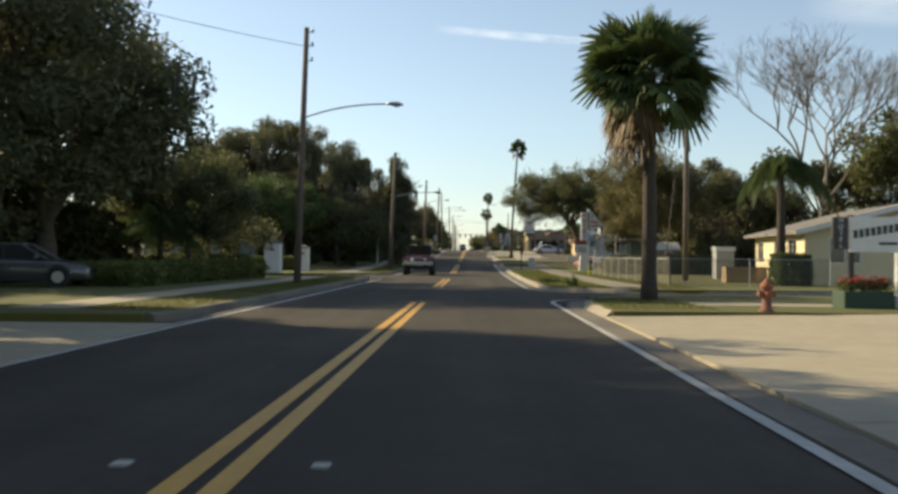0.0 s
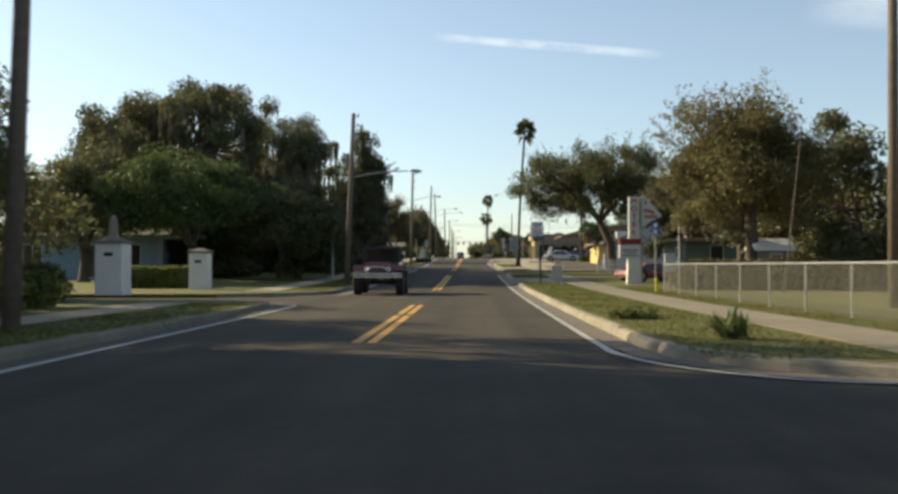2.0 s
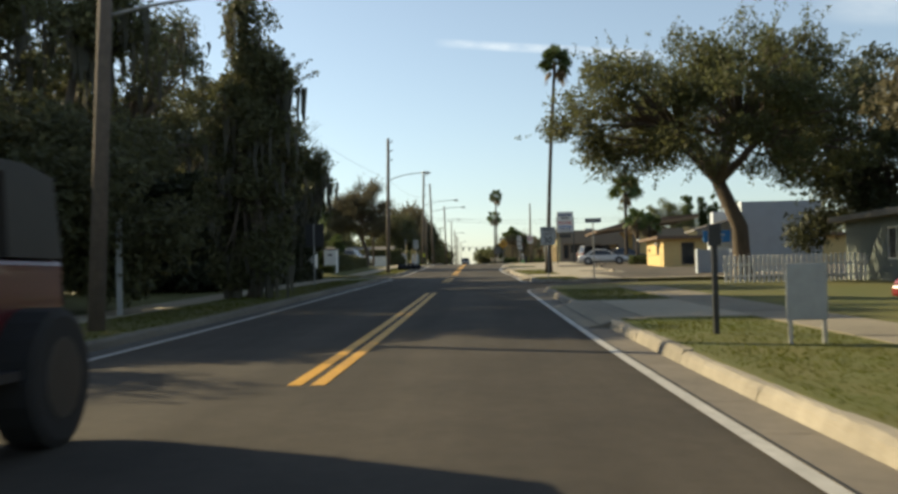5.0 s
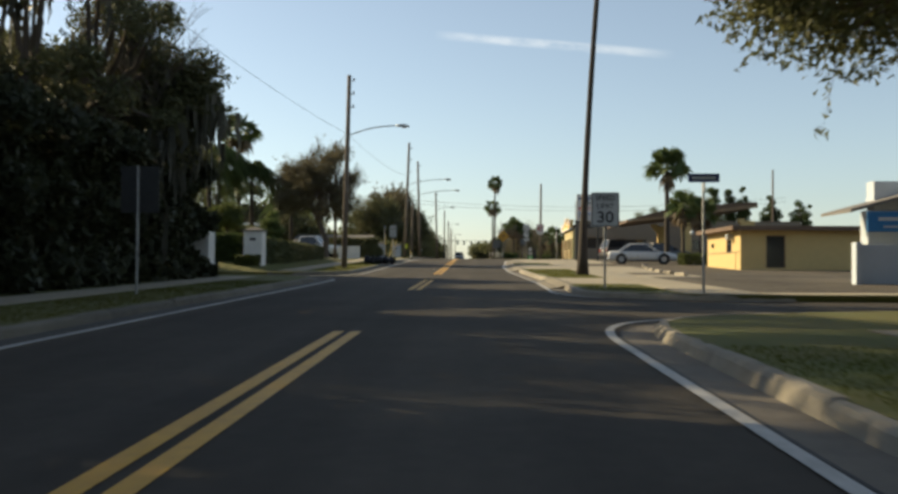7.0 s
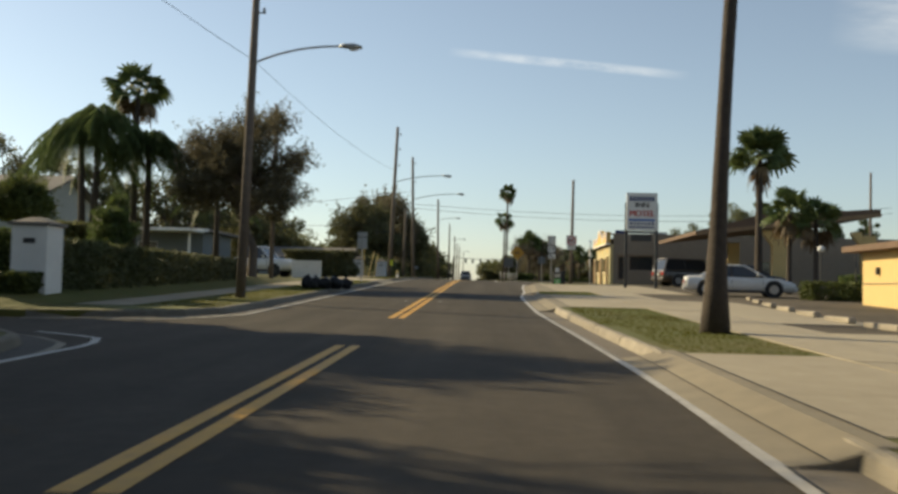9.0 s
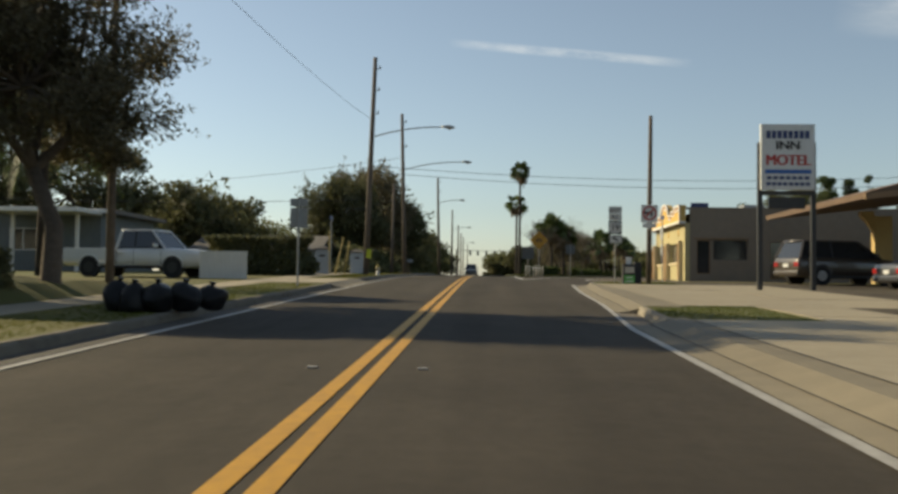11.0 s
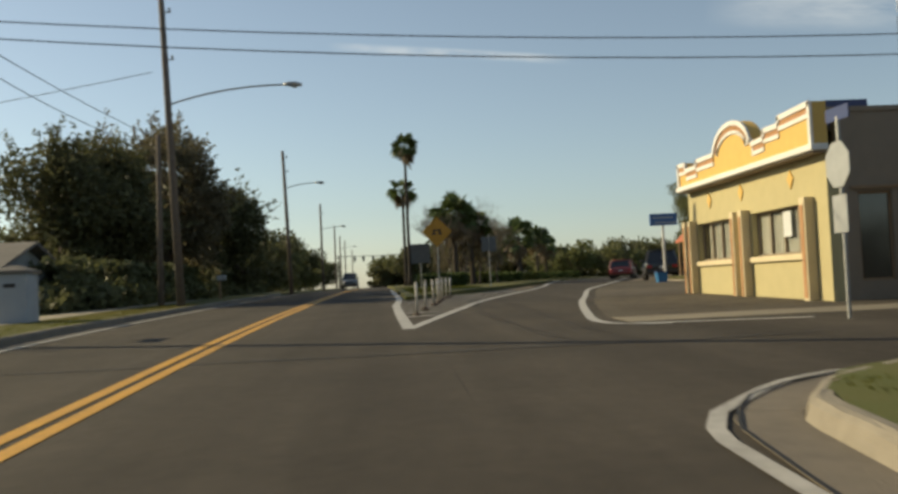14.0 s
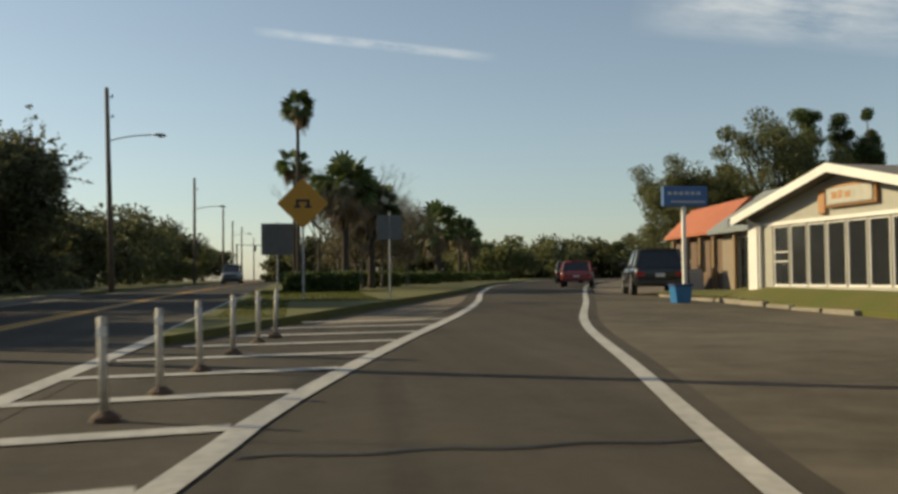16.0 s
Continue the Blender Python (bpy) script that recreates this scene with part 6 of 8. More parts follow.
for z in (2.55, 2.3):
    b = sign_plate("sign_board", 0.2, 0.22, M_BLUE, hs, 0, -0.03, z, rad=0.01)
    bars(b, M_SIGNWHITE, [(-0.06, 0.06, -0.06, 0.06)], -0.011)
part("yellow_marker", tubes(([(0.0, -0.12, -0.05), (0.0, -0.12, 0.55)], 0.045), n=8), M_HIVIS, hs)
mb = thing("meter_box", 9.3, 60.4, verge(60.4), "grey metal box on a post beside the fence", "box")
part("post", boxes((-0.04, 0.04, -0.04, 0.04, -0.1, 0.8)), M_WOOD, mb)
part("cabinet", boxes((-0.22, 0.22, -0.1, 0.1, 0.75, 1.45), bev=0.015), M_SIGNBACK, mb)


def picket_fence(x0, x1, y, label):
    s = thing("picket_fence", x0, y, verge(y), label, "fence")
    n = int((x1 - x0) / 0.17)
    for k in range(n):
        part("picket", prism(bmesh.new(), [(k * 0.17, 0), (k * 0.17 + 0.09, 0), (k * 0.17 + 0.09, 0.92), (k * 0.17 + 0.045, 1.0), (k * 0.17, 0.92)], -0.012, 0.012), M_WHITE, s)
    for z in (0.2, 0.6):
        part("rail", boxes((0, x1 - x0, 0.016, 0.05, z, z + 0.07)), M_WHITE, s)


picket_fence(10.5, 16.2, 91.0, "white picket fence on the motel lawn")
sb = thing("yard_sign", 5.6, 68.0, verge(68.0), "weathered grey board hung between two short legs", "sign")
part("board", boxes((-0.24, 0.24, -0.02, 0.02, 0.28, 0.95), bev=0.008), M_SIGNBACK, sb)
for sx in (-0.2, 0.2):
    part("leg", boxes((sx - 0.02, sx + 0.02, -0.02, 0.02, -0.1, 0.28)), M_STEEL, sb)
st_ = thing("dark_stake", 4.95, 69.7, verge(69.7), "thin dark post on the verge", "post")
part("post", boxes((-0.035, 0.035, -0.035, 0.035, -0.1, 1.45)), M_DARKSTEEL, st_)
part("marker_plate", boxes((-0.09, 0.09, -0.05, -0.037, 1.2, 1.5), bev=0.005), M_DARKSTEEL, st_)

# speed sign stretch
speed_sign()
street_name_sign(6.98, 100.3, 2.62, "dark blue street name sign on a steel post")
fan_palm("tall_palm", 6.15, 117.5, "very tall thin palm with a small crown", 13.5, 1.1, 30, 0.135, 31, skirt=4, lean=(0.75, 0.2), petiole=0.55, flare=2.1, low=-0.3)


def white_shop():
    y0 = 107.5
    h = house("white_shop", 15.7, y0 + 1.4, 0, "white stucco shop tinted by skylight, with a blue sign board", 4.2, 3.6, 3.0, M_SKYWHITE, M_SKYWHITE, 0.0, 0.05, front=((2.4, 3.4, 0.05, 2.1, 1),), base=0.8)
    part("tower", boxes((0.0, 4.2, -1.4, -0.02, -0.3, 3.95), bev=0.015), M_SKYWHITE, h)
    part("side_wall_block", boxes((-1.25, -0.02, 0.5, 1.1, -0.3, 2.6)), M_SKYWHITE, h)
    part("chimney_block", boxes((-1.05, -0.1, 0.5, 1.1, 2.605, 3.55), bev=0.015), M_SKYWHITE, h)
    part("canopy", prism(bmesh.new(), [(-2.5, 2.42), (-0.01, 3.1), (-0.01, 3.2), (-2.5, 2.52)], -1.3, 1.2), M_ROOF, h)
    b = part("sign_board", boxes((-2.08, -0.65, -1.5, -1.43, 1.82, 2.44), bev=0.01), mat("sky_blue_paint", (0.04, 0.22, 0.50), (0.035, 0.19, 0.44), rough=0.5), h, "blue sign board with white bars")
    bars(b, M_SIGNWHITE, [(-1.75, -0.95, 2.16, 2.26), (-1.6, -1.05, 1.95, 2.0)], -1.502)
    part("low_wall", boxes((-2.3, -0.5, -1.36, -1.22, -0.3, 1.44), bev=0.01), M_SKYWHITE, h)
    for x in (-2.37, -0.59):
        part("gate_pier", boxes((x - 0.08, x + 0.1, -1.56, -1.2, -0.3, 1.5), bev=0.015), M_SKYWHITE, h)


white_shop()


def yellow_motel():
    y0 = 127.6
    h = house("yellow_motel", 15.4, y0, 0, "low yellow motel wing with a brown flat roof", 15, 6.9, 2.0, M_YELLOWWALL, M_ROOFBROWN, 0.0, 0.55, left=((1.7, 2.75, 0.85, 1.85, 1),), front=((1.3, 2.3, 0.05, 1.75, 1),), base=verge(y0) + 0.05, fascia=M_ROOFBROWN, frame_mat=M_WOOD)
    part("air_conditioner", boxes((-0.35, -0.01, 1.25, 1.65, 1.55, 1.85), bev=0.02), M_SIGNBACK, h)
    part("conduit", tubes(([(-0.03, 6.8, 0.9), (-0.03, 0.1, 0.9)], 0.015), ([(-0.03, 0.8, 0.0), (-0.03, 0.8, 0.9)], 0.015), n=6), M_TAN, h)
    part("wall_lamp", boxes((-0.12, -0.01, 5.4, 5.55, 1.2, 1.45), bev=0.02), M_DARKSTEEL, h)


yellow_motel()
fan_palm("fan_palm", 16.15, 150, "bushy green fan palm at the motel", 7.1, 1.22, 40, 0.2, 41, skirt=5, petiole=0.75, base=verge(150), low=-0.4, fan=0.7)
fan_palm("fan_palm", 17.7, 146, "shorter fan palm at the motel", 3.6, 1.0, 34, 0.13, 42, skirt=8, petiole=0.7, base=verge(146), low=-0.4)
fan_palm("fan_palm", 16.6, 146.5, "shorter fan palm at the motel", 4.0, 1.05, 34, 0.13, 46, skirt=8, petiole=0.7, base=verge(146), low=-0.4)
leaf_block("shrub", 16.2, 138.2, "low leafy shrubs in the motel bed", 3.0, 1.0, 0.7, 1400, 0.06, M_SHRUB, 44, "shrub", base=verge(138.5))
leaf_block("shrub", 18.6, 141.0, "low leafy shrubs in the motel bed", 3.0, 1.2, 1.0, 1400, 0.07, M_HEDGE, 45, "shrub", base=verge(140.5))
for x, y in ((15.5, 139.0), (16.7, 138.5)):
    gl = thing("globe_lamp", x, y, prof(y) + 0.12, "white globe garden lamp on a thin post", "lamp", "globe lamps at the motel")
    part("post", tubes(([(0, 0, -0.1), (0, 0, 1.95)], 0.03), n=8), M_DARKSTEEL, gl)
    bm = bmesh.new()
    bmesh.ops.create_icosphere(bm, subdivisions=2, radius=0.14, matrix=Matrix.Translation((0, 0, 2.07)))
    part("globe", bm, M_SIGNWHITE, gl, smooth=True)
vehicle("silver_sedan", 12.75, 141.0, -100, "pale silver sedan parked beside the motel drive", car_paint("pale_silver_paint", (0.62, 0.62, 0.60)), 4.5, 1.75, 1.35, "sedan", z=prof(141.0) + 0.13)


def wheel_stops():
    first = None
    for k in range(8):
        y = 117.2 + 2.75 * k
        x = 10.1 + 0.005 * (y - 117) ** 2
        if first is None:
            first = thing("wheel_stop", x, y, prof(y) + 0.13, "low concrete wheel stop along the car park", "wheel stop", "wheel stops", rz=0)
            part("bar", boxes((-0.09, 0.09, -0.9, 0.9, 0, 0.14), bev=0.03), M_KERB, first)
        else:
            copy_thing(first, pose(x, y, prof(y) + 0.13, 0, 0, -0.57 * (y - 117)))


wheel_stops()


def inn_sign():
    y = 151.6
    s = thing("inn_sign", 10.35, y, prof(y) + 0.1, "white motel sign board with red and black words", "sign")
    for x in (-0.8, 0.82):
        part("post", boxes((x - 0.07, x + 0.07, -0.07, 0.07, -0.2, 4.6)), M_DARKSTEEL, s)
    b = part("sign_board", boxes((-0.82, 0.82, -0.2, -0.05, 3.12, 5.15), bev=0.02), M_SIGNWHITE, s)
    bars(b, M_NAVY, [(-0.66 + 0.168 * k, -0.53 + 0.168 * k, 4.70, 4.94) for k in range(8)], -0.203)
    text_part("word_inn", "INN", 0.36, M_BLACK, b, pose(0, -0.207, 4.48) @ FACE, squeeze=1.15, bold=0.03)
    text_part("word_motel", "MOTEL", 0.46, M_RED, b, pose(0, -0.207, 4.02) @ FACE, squeeze=0.92, bold=0.045)
    part("blue_band", boxes((-0.7, 0.7, -0.21, -0.2, 3.62, 3.74)), M_BLUE, b)
    bars(b, M_NAVY, [(-0.64 + 0.19 * k, -0.5 + 0.19 * k, 3.44, 3.54) for k in range(7)] + [(-0.66 + 0.17 * k, -0.53 + 0.17 * k, 3.25, 3.35) for k in range(8)], -0.203)
    part("lower_board", boxes((-0.55, 0.55, -0.12, 0.0, 2.55, 2.9), bev=0.01), M_DARKSTEEL, s)
    part("crossbar", boxes((-0.73, 0.75, -0.05, 0.05, 2.98, 3.1)), M_DARKSTEEL, s)


inn_sign()


def drive_canopy():
    y = 158.0
    s = thing("motel_canopy", 18.2, y, prof(y) + 0.35, "broad brown canopy over the motel drive", "canopy")
    part("roof", prism(bmesh.new(), [(-4.3, 2.75), (6, 4.0), (6, 4.4), (-0.4, 4.0), (-4.3, 2.95)], -3.5, 8.0), M_ROOFBROWN, s)
    part("fascia", prism(bmesh.new(), [(-4.35, 2.7), (6, 3.95), (6, 4.2), (-4.35, 2.9)], -3.6, -3.51), M_WOOD, s)
    for x, yy in ((0.5, -3.0), (0.5, 7), (5.5, -3.0)):
        part("column", boxes((x - 0.4, x + 0.4, yy - 0.2, yy + 0.2, -0.45, 2.9), bev=0.03), M_YELLOWWALL, s)
        part("arch_shoulder", prism(bmesh.new(), [(x - 0.95, 2.9), (x - 0.7, 2.65), (x - 0.4, 2.2), (x - 0.4, 3.1), (x - 0.95, 3.1)], yy - 0.18, yy + 0.18), M_YELLOWWALL, s)


drive_canopy()
vehicle("bronze_suv", 14.8, 159.3, -75, "bronze estate car parked before the motel", P_BRONZE, 4.7, 1.85, 1.7, "suv", 0.34, z=prof(159.3) + 0.13)
vehicle("black_sedan", 16.6, 154.2, -80, "black sedan parked before the motel", P_DARK, 4.7, 1.8, 1.4, "sedan", z=prof(154) + 0.13)
tr = thing("round_sign", 7.18, 157.65, verge(157.8), "white square no-left-turn sign on a pole", "road sign")
b = sign_plate("sign_board", 0.62, 0.66, M_SIGNWHITE, tr, 0.0, -0.06, 2.6, rad=0.04)
bm = bmesh.new()
for k in range(28):
    a0, a1 = 2 * math.pi * k / 28, 2 * math.pi * (k + 1) / 28
    vs = [bm.verts.new((r * math.cos(a), -0.016, r * math.sin(a) + 0.02)) for a in (a0, a1) for r in (0.21, 0.265)]
    bm.faces.new((vs[0], vs[1], vs[3], vs[2]))
part("red_ring", bm, M_RED, b)
part("arrow", boxes((-0.15, 0.1, -0.019, -0.013, 0.0, 0.07), (0.04, 0.11, -0.019, -0.013, -0.1, 0.07), (-0.19, -0.13, -0.019, -0.013, -0.03, 0.1)), M_BLACK, b)
sl = part("slash", boxes((-0.24, 0.24, -0.022, -0.016, -0.028, 0.028)), M_RED, b)
sl.matrix_basis = pose(0, 0, 0.02, 0, -45, 0)
part("plate", boxes((-0.25, 0.25, -0.07, -0.05, 2.08, 2.24)), M_SIGNWHITE, tr)
part("mount", boxes((-0.03, 0.03, -0.05, 0.03, 2.0, 2.9)), M_STEEL, tr)
alt_route_sign()


def news_rack(x, y, label):
    s = thing("news_rack", x, y, verge(y), label, "newspaper rack")
    part("cabinet", boxes((-0.23, 0.23, -0.18, 0.18, 0.0, 0.72), bev=0.02), M_PLASTIC, s)
    part("window", boxes((-0.16, 0.17, -0.195, -0.18, 0.4, 0.62)), M_CURTAIN, s)
    part("green_card", boxes((-0.18, 0.19, -0.198, -0.18, 0.03, 0.32)), M_GREEN, s, "bright green advertising card")
    bars(s, M_SIGNWHITE, [(-0.12, 0.12, 0.22, 0.26), (-0.14, 0.14, 0.08, 0.12)], -0.199)
    part("top_card", boxes((-0.1, 0.1, -0.02, 0.0, 0.72, 0.98)), M_SIGNWHITE, s)


news_rack(6.3, 156.75, "black newspaper rack with a bright green card")
cab2 = thing("utility_cabinet", 6.66, 157.1, verge(157.0), "dark utility cabinet beside the pole", "cabinet")
part("cabinet", boxes((-0.13, 0.13, -0.2, 0.2, 0, 0.8), bev=0.02), M_PLASTIC, cab2)


# ---- corner shop with the shaped parapet ----
def corner_shop():
    X0, Y0, Y1, Z = 11.25, 171.05, 179.4, 2.56
    D = 22.0
    s = thing("corner_shop", X0, Y0, Z, "butter yellow shop with a curved orange parapet and tan side", "shop")
    L = Y1 - Y0
    fr = lambda u, d, z: (d, u, z)
    sd = lambda u, d, z: (u, d, z)
    z_sill, z_head, z_band = 0.91, 1.93, 2.93
    holes = [(0.92, 3.85, z_sill, z_head), (4.8, 7.65, z_sill, z_head)]
    w = part("front_wall", wall_panel(bmesh.new(), 0, L, -0.3, z_band, 0.25, holes, fr), M_BUTTER, s)
    for a, b, c, d in holes:
        window(w, a, b, c, d, fr, M_TAN, 4, depth=0.16, glass=M_PANE)
        part("sill", boxes((-0.08, 0.1, a - 0.1, b + 0.1, c - 0.13, c - 0.005), bev=0.01), M_CREAM, s)
    side_holes = [(0.6, 1.3, 0.3, 2.05), (1.42, 3.2, 1.0, 2.08), (4.3, 5.1, 0.05, 2.0), (5.6, 7.2, 0.9, 1.95), (11, 12.5, 0.9, 1.9)]
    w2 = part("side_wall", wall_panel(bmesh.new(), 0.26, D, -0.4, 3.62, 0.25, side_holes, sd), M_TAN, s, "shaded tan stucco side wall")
    for k, (a, b, c, d) in enumerate(side_holes):
        window(w2, a, b, c, d, sd, M_TAN if c > 0.5 else M_WOOD, 1 if c < 0.5 or b < 4 else 2, depth=0.1, name="door" if c < 0.5 else "window")
    part("window_surround", boxes((0.45, 3.25, -0.05, -0.003, 2.1, 2.16)), M_WOOD, s)
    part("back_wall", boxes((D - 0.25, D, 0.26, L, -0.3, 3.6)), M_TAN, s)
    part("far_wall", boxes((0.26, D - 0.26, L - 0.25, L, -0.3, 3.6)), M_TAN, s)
    part("floor_slab", boxes((0.26, D - 0.3, 0.26, L - 0.26, -0.3, 0.02)), M_INTERIOR, s)
    part("roof", boxes((0.3, D - 0.1, 0.26, L - 0.26, 3.3, 3.42)), M_ROOF, s)
    part("room_divider", boxes((2.2, 2.3, 0.3, L - 0.3, 0.03, 3.25)), M_INTERIOR, s)
    for a, b in ((0.98, 1.62), (1.7, 2.36), (2.44, 3.1), (3.2, 3.8), (4.86, 5.5), (5.58, 6.2), (6.3, 6.9), (7.1, 7.3)):
        part("blind", boxes((0.20, 0.215, a, b, z_sill, z_head)), M_BLIND, s)
    part("window_poster", boxes((0.1, 0.12, 1.95, 2.35, 1.3, 1.85)), M_SIGNWHITE, s)
    # parapet: stepped, with a round-headed centre
    c = 4.15
    base, off = z_band - 0.02, -0.28
    out = [(-0.1, base), (L - 0.15, base), (L - 0.15, base + 0.72), (L - 0.85, base + 0.70), (L - 0.85, base + 0.52), (L - 1.7, base + 0.52), (L - 1.7, base + 0.66), (c + 1.28, base + 0.66)]
    out += [(c + 1.2 * math.cos(radians(a)), base + 0.56 + 0.68 * math.sin(radians(a))) for a in range(8, 180, 8)]
    out += [(c - 1.28, base + 0.64), (c - 1.28, base + 0.56), (2.2, base + 0.58), (2.2, base + 0.74), (1.4, base + 0.74), (1.4, base + 0.88), (-0.1, base + 0.92)]
    part("parapet", prism(bmesh.new(), out, off, 0.02, axis="x"), M_GOLD, s, "gold painted stepped parapet")
    trim = []
    for (a0, z0), (a1, z1) in zip(out[1:], out[2:] + out[:1]):
        n = Vector((a1 - a0, z1 - z0))
        if n.length < 0.02:
            continue
        d = n.normalized()
        m = Vector((-d.y, d.x))
        for name_, o0, o1, mt, fwd in (("white_trim", -0.02, 0.09, M_WHITE, 0.05), ("rust_band", 0.09, 0.21, M_RUST, 0.02), ("inner_trim", 0.21, 0.30, M_WHITE, 0.03)):
            pts = [(a0 + m.x * o0 - d.x * 0.0, z0 + m.y * o0), (a1 + m.x * o0, z1 + m.y * o0), (a1 + m.x * o1, z1 + m.y * o1), (a0 + m.x * o1, z0 + m.y * o1)]
            if name_ != "white_trim" and (abs(d.x) < 0.3 and abs(a0 - c) > 1.4):
                continue
            trim.append((name_, pts, mt, fwd))
    joined = {}
    for name_, pts, mt, fwd in trim:
        bm = joined.setdefault(name_, (bmesh.new(), mt))[0]
        prism(bm, pts, off - fwd, off + 0.01, axis="x")
    for name_, (bm, mt) in joined.items():
        part(name_, bm, mt, s)
    part("cornice", boxes((off - 0.08, 0.0, -0.18, L - 0.05, base - 0.04, base + 0.09), bev=0.02), M_WHITE, s)
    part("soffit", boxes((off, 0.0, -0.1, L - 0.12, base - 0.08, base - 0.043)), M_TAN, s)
    for y0, y1 in ((0.58, 0.84), (3.95, 4.17), (4.5, 4.72), (L - 0.62, L - 0.4), (L - 0.2, L + 0.02)):
        p = part("pilaster", boxes((-0.22, -0.002, y0, y1, -0.25, z_head + 0.1), bev=0.015), M_CREAM, s)
        part("inlay", boxes((-0.235, -0.22, y0 + 0.06, y1 - 0.06, 0.0, z_head - 0.05)), M_RUST, p, "rust orange inlay")
    for y in (1.6, 4.4, 6.6):
        part("diamond_badge", prism(bmesh.new(), [(y - 0.15, 2.5), (y, 2.28), (y + 0.15, 2.5), (y, 2.68)], -0.03, -0.004, axis="x"), M_GOLD, s)
    part("side_coping", boxes((0.0, D, -0.03, 0.3, 3.62, 3.72)), M_TAN, s)
    for x in (3.4, 8.5):
        part("roof_unit", boxes((x, x + 1.1, 1.6, 2.8, 3.42, 4.0), bev=0.03), M_SIGNBACK, s)
    part("blue_roof_sign", boxes((0.5, 1.4, 0.9, 1.05, 3.5, 4.02)), M_NAVY, s)


corner_shop()


def stop_sign(x, y, rz, label):
    s = thing("stop_sign", x, y, prof(y) + 0.05, label, "road sign", rz=rz)
    post(s, 2.9)
    oct_ = [(0.36 * math.cos(radians(22.5 + 45 * k)), 2.2 + 0.36 * math.sin(radians(22.5 + 45 * k))) for k in range(8)]
    part("octagon", prism(bmesh.new(), oct_, 0.03, 0.045), M_SIGNBACK, s)
    part("plate", boxes((-0.2, 0.2, 0.03, 0.045, 1.2, 1.75)), M_SIGNBACK, s)
    b = sign_plate("name_blade", 0.65, 0.2, M_NAVY, s, 0, 0, 2.95, rad=0.02)
    bars(b, M_SIGNWHITE, [(-0.22, 0.22, -0.03, 0.03)], -0.011)


stop_sign(9.3, 166.6, 92, "back of a stop sign under a blue street name")


def gable_shop():
    step, first = 0.78, 0.95
    h = house("gable_shop", 17.45, 196.4, -87, "white gabled shop with a row of tall dark windows", 8.2, 9, 1.98, M_SHADECREAM, M_ROOF, 0.92, 0.45, "y", front=tuple((first + step * k + 0.02, first + step * (k + 1) - 0.02, 0.2, 1.76, 1) for k in range(8)), base=3.05)
    part("window_head", boxes((0.5, 7.7, -0.03, -0.003, 1.77, 1.86)), M_WHITE, h)
    for k in range(2):
        part("crossbar", boxes((first + 0.06, first + step - 0.06, 0.0, 0.03, 0.82 + 0.24 * k, 0.85 + 0.24 * k)), M_WHITE, h)
    part("corner_post", boxes((-0.04, 0.42, -0.14, -0.004, -0.2, 1.9), bev=0.015), M_WHITE, h, "white boxed corner post")
    b = part("sign_board", boxes((3.5, 5.35, -0.12, -0.02, 2.05, 2.56), bev=0.04), M_RUST, h, "tan shop sign with a rusty rim")
    part("sign_face", boxes((3.58, 5.27, -0.15, -0.12, 2.11, 2.5), bev=0.03), M_CURTAIN, b)
    bars(b, M_RUST, [(3.8, 4.0, 2.24, 2.4), (4.05, 4.2, 2.24, 2.42), (4.3, 4.5, 2.24, 2.38)], -0.152)
    part("side_badge", boxes((3.15, 3.45, -0.1, -0.02, 1.92, 2.5), bev=0.04), M_RUST, h)
    part("downpipe", tubes(([(0.5, -0.08, -0.05), (0.5, -0.08, 1.8), (0.3, -0.35, 1.95)], 0.04), n=8), M_WHITE, h)


gable_shop()
house("grey_roof_shop", 19.5, 197.7, -4, "shaded shop with a grey sloping roof", 3.4, 5.9, 2.3, M_TAN, mat("grey_slate_roof", (0.22, 0.24, 0.24), (0.17, 0.185, 0.185), rough=0.85, scale=6, bump=0.4), 1.15, 0.4, "y", left=((1.0, 2.4, 0.6, 1.7, 1), (3.6, 4.6, 0.05, 1.9, 1)), front=((1.0, 2.4, 0.6, 1.7, 1),), base=prof(200) + 0.1, fascia=M_ROOFBROWN)
# walls in dark brown, the shadow under the roof put into their colour
house("orange_roof_shop", 20.35, 204.3, -7, "low shop with a steep orange tiled roof", 1.6, 6.4, 2.42, M_ROOFBROWN, M_ROOFRED, 0.78, 0.38, "y", left=((0.8, 1.7, 0.05, 2.0, 1), (2.3, 3.4, 0.6, 1.9, 1), (4.2, 5.3, 0.6, 1.9, 1)), base=prof(207) + 0.1, fascia=M_ROOFRED, frame_mat=M_WOOD)
for y in (202.0, 204.2, 205.8, 207.6, 209.4):
    p = thing("porch_post", 20.0 + (y - 205.0) * 0.12, y, prof(y) + 0.05, "rough wooden post under the orange roof", "post", "posts under the orange roof")
    part("post", boxes((-0.07, 0.07, -0.07, 0.07, -0.05, 2.0), bev=0.01), M_WOOD, p)
bsg = thing("blue_shop_sign", 15.98, 197.6, prof(197.6), "blue lettered board on a single white post", "sign")
part("post", boxes((-0.05, 0.05, -0.05, 0.05, -0.1, 2.7)), M_WHITE, bsg)
